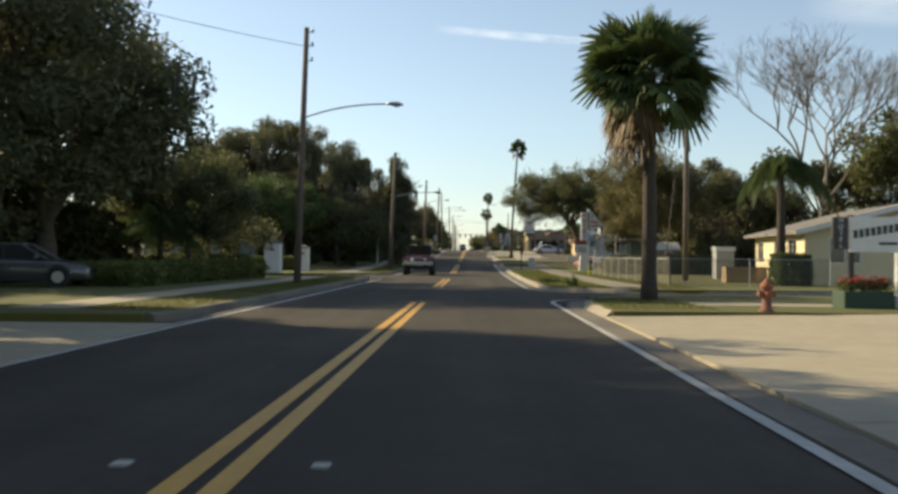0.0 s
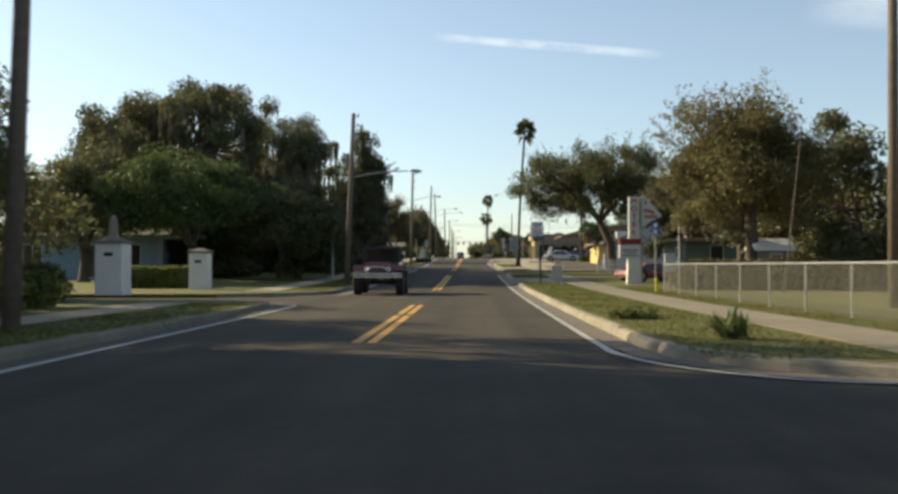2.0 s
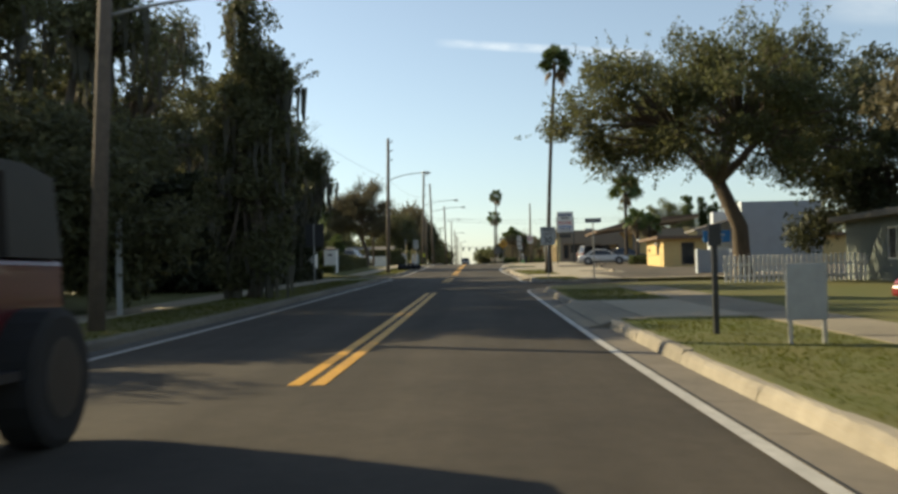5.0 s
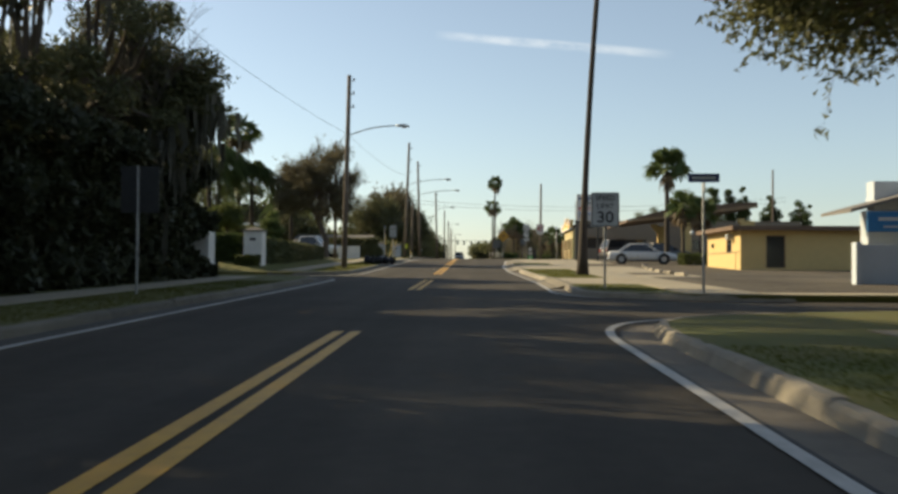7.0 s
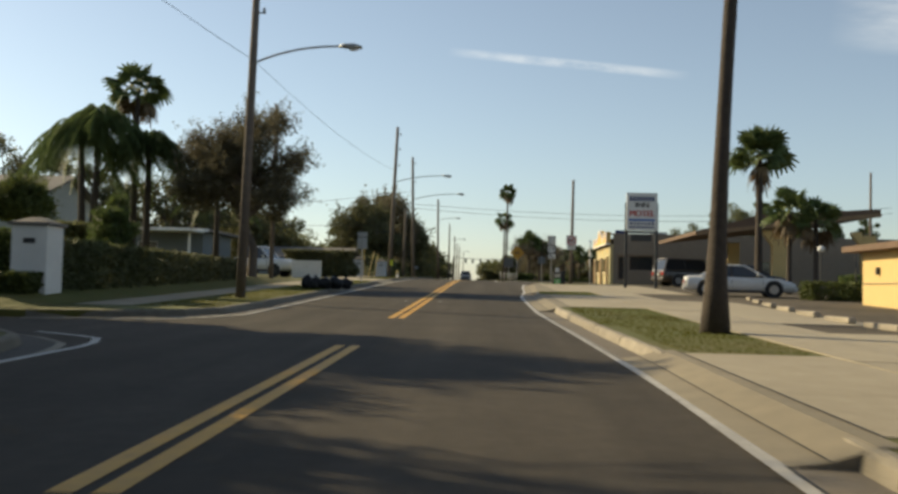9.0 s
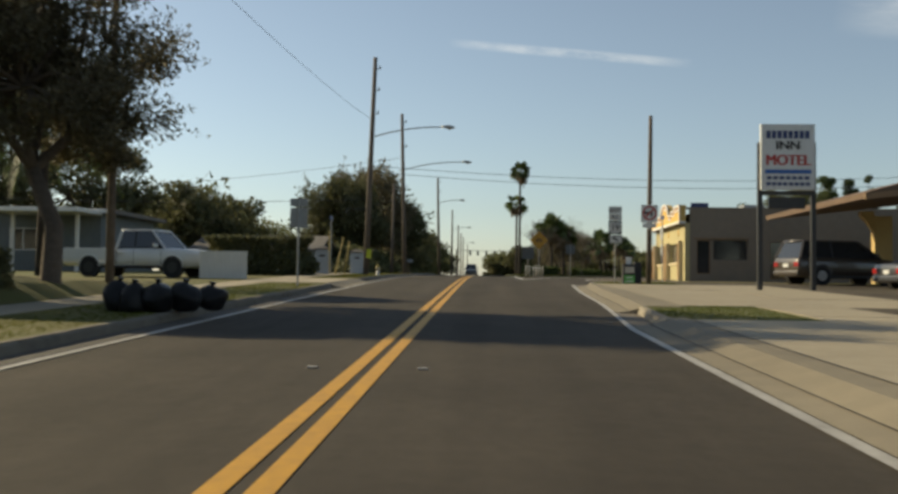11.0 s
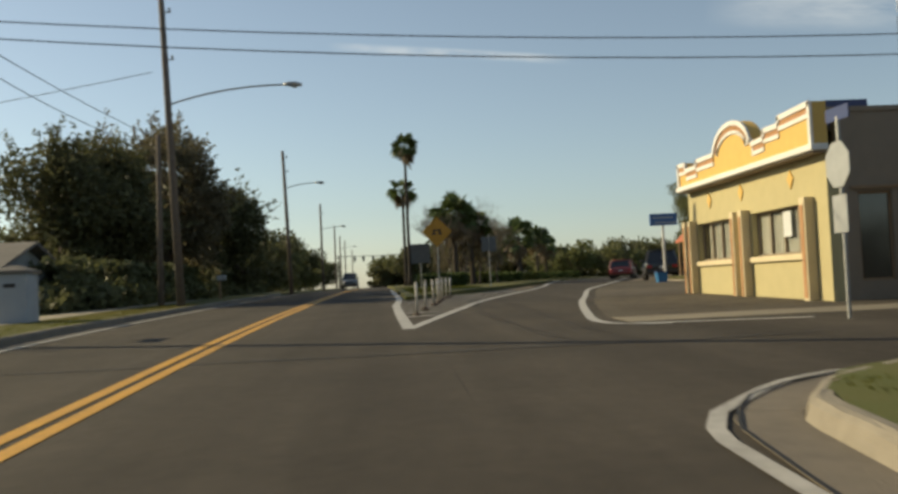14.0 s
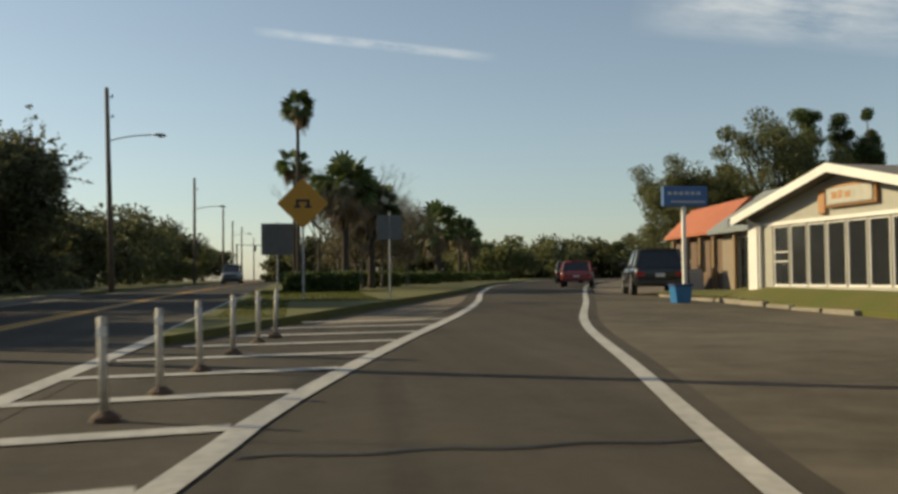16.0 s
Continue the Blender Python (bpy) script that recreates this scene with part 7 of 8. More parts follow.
# board and letter bars coloured dim, as on a side turned from the sun
b = part("sign_board", boxes((-0.62, 0.68, -0.1, 0.1, 2.68, 3.24), bev=0.02), mat("shade_blue_paint", (0.045, 0.12, 0.30), (0.035, 0.095, 0.24), rough=0.6), bsg)
bars(b, M_SIGNBACK, [(-0.5 + 0.17 * k, -0.38 + 0.17 * k, 3.0, 3.09) for k in range(6)] + [(-0.4, 0.6, 2.78, 2.83)], -0.104)
bn = thing("blue_bin", 15.6, 197.0, prof(197), "bright blue recycling bin on the forecourt", "bin")
part("tub", prism(bmesh.new(), [(-0.2, 0), (0.2, 0), (0.25, 0.45), (-0.25, 0.45)], -0.22, 0.22), mat("bright_blue_plastic", (0.025, 0.17, 0.40), rough=0.5), bn)
part("rim", boxes((-0.28, 0.28, -0.25, 0.25, 0.45, 0.51), bev=0.015), M_NAVY, bn)
vehicle("dark_pickup", 18.3, 206.2, -14, "black pickup truck with a high cap on the forecourt", car_paint("black_paint", (0.008, 0.008, 0.009)), 5.0, 1.85, 1.62, "suv", 0.36)
wb_ = thing("white_board", 19.6, 205.2, prof(205), "white sandwich board beside the forecourt", "sign")
part("front_leaf", prism(bmesh.new(), [(-0.18, 0), (-0.15, 0), (0.0, 0.9), (-0.03, 0.9)], -0.25, 0.25, axis="x"), M_SIGNWHITE, wb_)
part("back_leaf", prism(bmesh.new(), [(0.15, 0), (0.18, 0), (0.04, 0.9), (0.01, 0.9)], -0.25, 0.25, axis="x"), M_SIGNWHITE, wb_)


def bank(name, ys, cols, rise, material, label):
    """Ground that swells up from an edge: cols give places across and heights, rise(y) fades it out along the street."""
    n = len(cols)
    vs = [(x(y) if callable(x) else x, y, verge(y) + 0.012 + dz * rise(y)) for y in ys for x, dz in cols]
    fs = [(i * n + k, i * n + k + 1, (i + 1) * n + k + 1, (i + 1) * n + k) for i in range(len(ys) - 1) for k in range(n - 1)]
    me = bpy.data.meshes.new(name)
    me.from_pydata(vs, [], fs)
    return tagged(link(name, me, None, material), label, "grass", kind="structure")


bed_edge = lambda off: (lambda y: 16.1 + (y - 189) * 0.09 + off)
bank("shop_bed", yrange(187.5, 203.2, 0.8), ((bed_edge(0.0), -0.3), (bed_edge(0.02), -0.05), (bed_edge(0.35), 0.1), (bed_edge(0.75), 0.27), (40.0, 0.27)), lambda y: 1.0 if y < 197 else max(0.15, 1 - (y - 197) / 2.5), M_GRASS, "weedy strip of grass before the gabled shop")
kb = structure_root("shop_kerb", "broken white kerb blocks along the weedy strip")
for k in range(9):
    y = 189.4 + k * 1.5
    x = 16.05 + (y - 189) * 0.09
    part("kerb_block", boxes((x - 0.09, x + 0.09, y, y + 1.15 + 0.2 * math.sin(k * 3), prof(y) - 0.05, prof(y) + 0.10 + 0.03 * math.sin(k * 5)), bev=0.02), M_KERB, kb)

vehicle("red_hatchback", 20.2, 222.0, -19, "red car driving along the fork", P_DEEPRED, 4.0, 1.7, 1.35, "suv", 0.3)
vehicle("dark_suv", 25.0, 240, -20, "dark estate car ahead on the fork", P_DARK, 4.6, 1.85, 1.6, "suv", 0.34)
vehicle("grey_van", -1.4, 272, 180, "grey van coming along the main road", car_paint("blue_grey_paint", (0.07, 0.085, 0.10)), 5.0, 1.95, 2.0, "suv", 0.34)
jeep(-2.05, 61.75, 180, "open-top dark red off-road car with chrome bumper")

# ---- median ----
gore_posts()
dm = thing("diamond_sign", 5.4, 201.0, verge(201), "yellow diamond warning sign above a board", "road sign")
post(dm, 3.4, 0.035)
d1 = part("diamond_board", round_plate(1.08, 1.08, 0.02, 0.06), M_ORANGE, dm)
d1.matrix_basis = pose(0, -0.05, 2.85, 0, 45, 0)
part("two_arrow_mark", boxes((-0.2, 0.2, -0.075, -0.065, 2.9, 2.97), (-0.2, -0.12, -0.075, -0.065, 2.75, 2.97), (0.12, 0.2, -0.075, -0.065, 2.75, 2.97), (-0.26, -0.06, -0.075, -0.065, 2.72, 2.78), (0.06, 0.26, -0.075, -0.065, 2.72, 2.78)), M_BLACK, dm)
bb = thing("back_of_sign", 4.6, 203.0, verge(203), "grey back of a square road sign", "road sign")
post(bb, 2.4, 0.03)
part("sign_board", boxes((-0.5, 0.5, -0.04, -0.02, 1.35, 2.35)), M_SIGNGREY, bb)
b2 = thing("back_of_sign", 8.0, 201.0, verge(201), "grey back of two upright road signs", "road sign")
post(b2, 2.6, 0.03)
part("sign_board", boxes((-0.38, -0.02, -0.04, -0.02, 1.75, 2.5)), M_SIGNGREY, b2)
part("sign_board", boxes((0.02, 0.38, -0.04, -0.02, 1.75, 2.5)), M_SIGNGREY, b2)
fan_palm("tall_palm", 5.3, 246, "very tall slim palm on the median", 13.6, 1.35, 30, 0.17, 51, skirt=9, petiole=0.6, base=verge(246), flare=1.4)
fan_palm("tall_palm", 5.0, 250, "tall slim palm standing behind another", 9.6, 1.35, 30, 0.17, 52, skirt=9, petiole=0.6, base=verge(250), flare=1.4)
fan_palm("median_palm", 7.3, 214, "broad fan palm among median shrubs", 4.5, 1.15, 44, 0.17, 53, skirt=26, petiole=0.75, base=verge(214), fan=0.65)
fan_palm("median_palm", 8.7, 217.5, "fan palm with a shaggy skirt among median shrubs", 4.0, 1.1, 40, 0.17, 58, skirt=30, petiole=0.75, base=verge(217), fan=0.65)
for k, (x, y, hh) in enumerate(((6.1, 213.5, 4.8), (7.0, 215.5, 5.4), (8.2, 216.5, 5.8), (9.3, 219.0, 5.6), (10.2, 222.5, 5.2), (11.4, 226.0, 5.0))):
    bare_tree("bare_tree", x, y, "thin leafless brushy tree on the median", hh, 0.8, 55 + k, trunk_r=0.07, depth=6, split=3)
tree("median_tree", 8.0, 218.5, "leafless brushy tree among the median palms", 5.6, 2.2, 2.2, 2.0, 0.12, leaf_mat=M_BROWNLEAF, seed=54, clumps=30, per=110, leaf=0.07, base=verge(218))
tree("median_tree", 9.6, 227, "brushy brown tree among the median palms", 5.4, 2.5, 2.5, 2.0, 0.12, leaf_mat=M_BROWNLEAF, seed=55, clumps=30, per=100, leaf=0.08, base=verge(227))
for k, (x, y, hh) in enumerate(((10.2, 240, 3.9), (12.0, 243, 4.1), (13.8, 246, 3.6), (16.8, 250, 4.4), (19.5, 256, 4.6), (14.6, 236, 3.8), (21.5, 262, 4.0))):
    fan_palm("median_palm", x, y, "fan palm in a row on the median", hh, 1.5, 24, 0.16, 60 + k, skirt=6, petiole=0.65, base=verge(y), group="palms on the median", blades=11)
for k, (x, y, sx, n) in enumerate(((6.2, 212, 3.0, 2400), (8.6, 222, 3.6, 2400), (11.5, 233, 5, 2400), (15, 246, 6, 2400), (20, 258, 8, 2400))):
    leaf_block("shrub", x, y, "low green shrubs under the median palms", sx, 2.4, 0.7, n, 0.09, M_SHRUB if k % 2 else M_HEDGE, 70 + k, "shrub", base=verge(y))
for k, (x, y, r, hh) in enumerate(((30, 285, 7, 4.6), (40, 300, 8, 4.6), (52, 300, 9, 5), (64, 310, 9, 5), (24, 300, 6, 5), (16, 320, 7, 6), (8, 340, 6, 6), (9, 300, 4, 5.5))):
    tree("far_tree", x, y, "distant dark green tree along the fork", verge(y) + hh * 0.55, r, r * 0.7, hh * 0.55, 0.2, leaf_mat=M_OAK if k % 2 else M_OLIVE, seed=80 + k, clumps=30, clump_r=1.6, per=90, leaf=0.28, base=verge(y), group="distant trees")

leaf_block("undergrowth", 34, 304, "dark low scrub closing the end of the fork", 64, 5, 2.6, 9000, 0.3, M_OAK, 88, "shrub", base=verge(304), lumpy=0.05)

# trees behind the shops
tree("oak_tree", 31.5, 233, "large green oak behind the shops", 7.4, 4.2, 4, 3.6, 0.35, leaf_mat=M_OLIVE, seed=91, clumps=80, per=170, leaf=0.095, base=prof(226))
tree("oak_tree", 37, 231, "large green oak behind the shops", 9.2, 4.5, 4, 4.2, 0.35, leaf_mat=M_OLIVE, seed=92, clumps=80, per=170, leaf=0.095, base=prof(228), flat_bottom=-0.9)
for k, (x, y, hh, rr) in enumerate(((40.4, 234, 12.5, 1.4), (43.3, 234, 11.8, 0.95), (45.4, 234, 12.4, 1.1), (50, 234, 10.6, 1.5), (54, 232, 10, 1.5))):
    tree("pine_tree", x, y, "tall dark pine behind the shops", prof(y) + hh * 0.62, rr, rr, hh * 0.36, 0.22, leaf_mat=M_HEDGE, seed=95 + k, clumps=54, clump_r=0.62, per=130, leaf=0.09, base=prof(y), hollow=0.15, flat_bottom=-1, group="pines")

# traffic lights far along the main road
sgn = thing("traffic_signals", 1.2, 370, verge(370), "row of dark traffic signals on a span wire", "traffic light")
for x in (-8.2, 8.6):
    part("pole", tubes(([(x, 0, -0.2), (x, 0, 7.4)], [0.2, 0.14]), n=8), M_DARKSTEEL, sgn)
part("span_wire", tubes(([(-8.2, 0, 7.3), (-4, 0, 7.15), (0, 0, 7.05), (4, 0, 7.15), (8.6, 0, 7.3)], 0.07), n=5), M_WIRE, sgn)
for x in (-4.6, -2.6, -0.4, 1.8, 4.0, 5.6):
    part("signal_head", boxes((x - 0.25, x + 0.25, -0.2, 0.2, 5.9, 7.1), bev=0.04), M_BLACK, sgn)

# ---- west side ----
tree("live_oak", -16.2, 38.5, "huge dark live oak with hanging moss", 7.2, 6.8, 7.4, 5.2, 0.55, fork=0.1, seed=121, clumps=120, clump_r=1.5, per=190, leaf=0.14, moss=24, hollow=0.45, flat_bottom=-0.75)
tree("live_oak", -15.0, 17.5, "dark live oak spreading over the drive", 5.9, 6.4, 5.2, 3.9, 0.5, fork=0.1, seed=122, clumps=90, clump_r=1.3, per=190, leaf=0.13, moss=14, hollow=0.45, flat_bottom=-0.75)
# these two oaks stand out of view, added for the shade they cast
tree("live_oak", -10.5, 9.5, "dark live oak, unseen, added to shade the road", 6.9, 5.4, 5.2, 3.4, 0.5, seed=119, clumps=110, clump_r=1.5, per=100, leaf=0.22, off=(-0.5, 0.5), hollow=0.3)
tree("live_oak", -11.5, -7.0, "dark live oak, unseen, added to shade the road", 7.0, 5.4, 6.5, 4.8, 0.5, seed=118, clumps=60, clump_r=1.6, per=100, leaf=0.2)
tree("live_oak", -23, 14, "dark live oak beside the drive", 7.5, 8, 8, 6, 0.5, seed=123, clumps=70, clump_r=1.6, per=150, leaf=0.17)
tree("live_oak", -30, 34, "dark live oak behind the garden", 7.0, 8, 8, 6, 0.5, seed=124, clumps=64, clump_r=1.7, per=140, leaf=0.18, flat_bottom=-0.9)
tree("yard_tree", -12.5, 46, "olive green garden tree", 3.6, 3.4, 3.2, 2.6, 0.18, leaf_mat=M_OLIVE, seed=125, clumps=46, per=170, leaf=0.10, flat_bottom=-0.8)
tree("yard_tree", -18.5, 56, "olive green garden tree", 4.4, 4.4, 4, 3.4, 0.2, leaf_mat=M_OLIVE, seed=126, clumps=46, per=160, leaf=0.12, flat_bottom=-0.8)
feather_palm("garden_palm", -13.0, 43.5, "arching green feather palm in the garden", 2.6, 2.4, 18, 0.13, 127)
vehicle("parked_car", -13.2, 30.4, -80, "dark saloon parked in the shade", car_paint("shadow_grey_paint", (0.07, 0.07, 0.068)), 4.5, 1.8, 1.4, "sedan", z=verge(30.4))
for k, (x, y, sx, sy, h_) in enumerate(((-10.6, 34, 2.4, 7, 0.75), (-10.2, 43, 2.2, 8, 0.85), (-15.5, 26, 3, 4, 1.0), (-12.6, 66, 3.2, 2.4, 0.9), (-13.5, 50.5, 5, 2.0, 1.1))):
    leaf_block("shrub", x, y, "loose yellow-green shrubs along the garden edge", sx, sy, h_, 5200, 0.06, M_SHRUB, 130 + k, "shrub", lumpy=0.3)


def gate_pillar(x, y, w, h, label, cap=True, finial=False, base=None, shaft=None):
    s = thing("gate_pillar", x, y, verge(y) if base is None else base, label, "pillar")
    part("shaft", boxes((-w / 2, w / 2, -w / 2, w / 2, -0.2, h), bev=0.02), shaft or M_WHITE, s)
    part("cap", prism(bmesh.new(), [(-w / 2 - 0.07, h + 0.003), (w / 2 + 0.07, h + 0.003), (w / 2 + 0.07, h + 0.07), (-w / 2 - 0.07, h + 0.07)], -w / 2 - 0.07, w / 2 + 0.07), M_ROOF if cap else M_WHITE, s)
    c = part("cap_top", tubes(([(0, 0, h + 0.073), (0, 0, h + 0.2)], [w * 0.72, 0.18]), n=4), M_ROOF if cap else M_WHITE, s)
    c.matrix_basis = pose(0, 0, 0, 0, 0, 45)
    part("letter_slot", boxes((-0.14, 0.14, -w / 2 - 0.012, -w / 2 - 0.002, h * 0.72, h * 0.8)), M_BLACK, s)
    if finial:
        part("finial", tubes(([(0, 0, h + 0.15), (0, 0, h + 0.22), (0, 0, h + 0.25), (0, 0, h + 0.8), (0, 0, h + 0.92)], [0.24, 0.22, 0.17, 0.11, 0.02]), n=6), M_TAN, s, "tapered tan stone finial")
    return s


gate_pillar(-9.85, 53.4, 0.86, 1.45, "white stucco gate pillar with a stone finial on its cap", finial=True, base=verge(53.4) + 0.3)
gate_pillar(-10.0, 63.7, 0.78, 1.55, "white stucco gate pillar with a letter slot")
house("blue_house", -26.5, 80, 0, "pale blue house with white porch columns", 9.5, 8, 2.7, mat("pale_blue_siding", (0.24, 0.36, 0.46), (0.19, 0.29, 0.38), rough=0.8), M_ROOF, 1.3, 0.5, "x", front=((1, 2.2, 0.8, 2.1, 2), (4.5, 5.5, 0.05, 2.1, 1), (6.8, 8.2, 0.8, 2.1, 2)))
for k, x in enumerate((-16.9, -15.1)):
    p = thing("porch_column", x, 79.5, verge(79.5), "white porch column beside the blue house", "column", "porch columns")
    part("shaft", boxes((-0.13, 0.13, -0.13, 0.13, -0.1, 2.4), bev=0.01), M_SHADEWHITE, p)
pr = thing("porch_roof", -16.0, 80.0, verge(79.5) + 2.4, "white flat porch roof on columns", "porch")
part("roof", boxes((-1.4, 1.4, -0.7, 1.2, 0, 0.25), bev=0.02), M_SHADEWHITE, pr)
tree("ficus_tree", -14.0, 76.0, "broad dense dark green tree beside the street", 4.3, 4.8, 4.6, 3.0, 0.3, leaf_mat=M_HEDGE, seed=141, clumps=80, clump_r=1.1, per=190, leaf=0.10, flat_bottom=-0.3)
tree("ficus_tree", -8.6, 79.0, "dense dark tree beside the pavement", 3.2, 2.6, 3.5, 2.7, 0.25, leaf_mat=M_OAK, seed=142, clumps=56, clump_r=1.0, per=190, leaf=0.10, flat_bottom=-0.95)
tree("cedar_tree", -5.5, 87.0, "tall narrow mossy cedar leaning over the verge", 5.7, 2.1, 2.0, 4.9, 0.2, seed=143, clumps=90, clump_r=0.62, per=130, leaf=0.085, moss=40, hollow=0.2, flat_bottom=-1.0, lean=(0.1, 0), taper=0.75, sprigs=2.0)
tree("live_oak", -19.2, 88, "tall live oak hung with grey moss", 9.4, 6.6, 6.0, 4.5, 0.5, fork=0.1, seed=144, clumps=96, clump_r=1.15, per=170, leaf=0.12, moss=60, hollow=0.45, flat_bottom=-0.6)
tree("live_oak", -10.8, 84.5, "slender oak bough trailing long grey moss", 8.7, 1.5, 1.2, 1.3, 0.16, fork=0.2, seed=136, clumps=26, clump_r=0.85, per=110, leaf=0.09, moss=16, off=(1.6, -0.8), hollow=0.1, flat_bottom=-1)
# unseen tree, put here to throw shade over the corner and the road
tree("live_oak", -19.5, 121.5, "dark live oak, unseen, added to shade the side street", 8.6, 4.8, 4.6, 3.6, 0.45, seed=117, clumps=80, clump_r=1.3, per=110, leaf=0.16, hollow=0.3)
tree("live_oak", -14.8, 96.5, "mossy live oak reaching over the pavement", 8.4, 4.4, 6.0, 5.2, 0.4, fork=0.1, seed=145, clumps=110, clump_r=0.95, per=170, leaf=0.085, moss=50, hollow=0.4, flat_bottom=-0.75, off=(0.2, 1))
tree("live_oak", -12.6, 107.0, "dark mossy live oak at the corner", 7.2, 5.6, 4.6, 4.4, 0.45, seed=146, clumps=104, clump_r=0.78, per=170, leaf=0.085, moss=70, flat_bottom=-0.85, off=(1.3, 0.4))
leaf_block("tall_hedge", -11.5, 102.3, "tall dark overgrown hedge beside the pavement", 7.6, 20.0, 4.4, 33000, 0.13, M_SHADELEAF, 147, "hedge", lumpy=0.2)
leaf_block("tall_hedge", -19.0, 84, "dark undergrowth beneath the oaks", 12, 6, 3.4, 12000, 0.16, M_OAK, 148, "hedge", lumpy=0.25)
leaf_block("tall_hedge", -17.5, 30, "dark undergrowth beneath the oaks", 5, 12, 2.6, 9000, 0.14, M_OAK, 150, "hedge", lumpy=0.3)
leaf_block("tall_hedge", -25.0, 40, "dark undergrowth beneath the oaks", 14, 5, 4.6, 9000, 0.2, M_OAK, 137, "hedge", lumpy=0.3)
leaf_block("tall_hedge", -27.0, 24, "dark undergrowth beneath the oaks", 8, 18, 3.6, 9000, 0.2, M_OAK, 140, "hedge", lumpy=0.3)
tree("ficus_tree", -19.5, 74.5, "broad dense dark green tree beside the blue house", 4.0, 3.6, 3.6, 2.9, 0.28, leaf_mat=M_OAK, seed=139, clumps=60, clump_r=1.1, per=150, leaf=0.12, flat_bottom=-0.25)
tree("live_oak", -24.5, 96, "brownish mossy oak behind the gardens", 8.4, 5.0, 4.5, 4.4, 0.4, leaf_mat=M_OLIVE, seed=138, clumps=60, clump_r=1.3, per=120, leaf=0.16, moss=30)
leaf_block("tall_hedge", -21.0, 44, "dark undergrowth behind the garden", 12, 5, 3.2, 12000, 0.16, M_OAK, 149, "hedge", lumpy=0.25)
tree("live_oak", -9.6, 108.6, "dark oak bough hung with long grey moss", 6.75, 1.5, 1.2, 1.0, 0.16, fork=0.2, seed=135, clumps=30, clump_r=0.6, per=90, leaf=0.085, moss=22, off=(1.9, -0.5), hollow=0.1, flat_bottom=-1, sprigs=3.0)
tree("yard_tree", -10.2, 113.0, "leafy olive green tree behind the gate pillar", 4.9, 1.7, 1.4, 1.3, 0.14, leaf_mat=M_OLIVE, seed=134, clumps=40, clump_r=0.55, per=110, leaf=0.085, off=(0.9, -0.2), hollow=0.3, flat_bottom=-1, sprigs=4.0)
bare_tree("bare_tree", -9.4, 109.5, "half bare tree with fine twigs above the hedge", 8.8, 0.75, 77, trunk_r=0.1, depth=6, split=3)
ls = thing("back_of_sign", -5.55, 98.5, verge(98.5), "dark back of a road sign on a steel post", "road sign")
post(ls, 2.75)
part("sign_board", boxes((-0.38, 0.45, 0.03, 0.05, 1.75, 2.75)), M_DARKSTEEL, ls)
lp2 = thing("marker_post", -6.4, 77.9, verge(78), "thin marker post at the verge", "post")
part("post", boxes((-0.06, 0.06, -0.03, 0.03, -0.1, 2.2)), M_SIGNBACK, lp2)

# beyond the second west street
leaf_block("hedge", -10.3, 122.8, "clipped dark green hedge beside the pillar", 1.9, 1.4, 1.35, 6400, 0.055, M_HEDGE, 151, base=verge(122.8) + 0.3, lumpy=0.07)
leaf_block("hedge", -8.7, 131.6, "long clipped dark green hedge along the pavement", 1.1, 17.0, 1.2, 19000, 0.055, M_OAK, 152, base=verge(125) + 0.25, lumpy=0.05)
gate_pillar(-8.5, 122.2, 0.85, 1.5, "white stucco letterbox pillar in the hedge", base=verge(122) + 0.3)
gate_pillar(-8.35, 112.9, 0.85, 1.65, "white stucco gate pillar at the end of the overgrown hedge", base=verge(113) + 0.1)
leaf_block("shrub", -8.7, 121.4, "small yellow-green shrub at the pillar foot", 0.75, 0.45, 0.38, 1000, 0.05, M_SHRUB, 164, "shrub", base=verge(121.4) + 0.28, lumpy=0.4)


bank("bank_west", yrange(119.8, 152, 0.8), ((-60.0, 0.49), (-14.0, 0.45), (-9.6, 0.39), (-8.3, 0.29), (-7.9, 0.15), (-7.52, 0.0)), lambda y: min(1.0, max(0.0, (y - 119.8) / 1.8), max(0.0, (152 - y) / 8)), M_GRASS, "grass bank rising to the hedges")
feather_palm("queen_palm", -16.2, 143, "drooping queen palm behind the hedge", 7.5, 2.9, 34, 0.16, 153, stems=2, droop=1.05, base=verge(142))
feather_palm("queen_palm", -13.8, 144, "drooping queen palm behind the hedge", 6.5, 2.7, 36, 0.15, 156, droop=1.05, base=verge(144))
fan_palm("fan_palm", -15.2, 146, "tall fan palm above the queen palms", 9.3, 1.25, 30, 0.17, 154, skirt=6, petiole=0.7, base=verge(146))
feather_palm("queen_palm", -12.2, 150, "smaller drooping queen palm", 5.2, 2.6, 22, 0.14, 155, droop=0.9, base=verge(150))
tree("topiary", -9.05, 128, "tall clipped dome of dark topiary", verge(128) + 1.7, 0.55, 0.55, 1.1, 0.08, leaf_mat=M_HEDGE, seed=157, clumps=70, clump_r=0.3, per=70, leaf=0.05, base=verge(128), hollow=0.5, flat_bottom=-1, category="shrub")
tree("young_tree", -10.8, 126, "small leafy yellow-green garden tree", 3.85, 0.7, 0.7, 0.75, 0.06, leaf_mat=M_SHRUB, seed=159, clumps=34, clump_r=0.36, per=100, leaf=0.06, base=verge(126), sprigs=2.0)
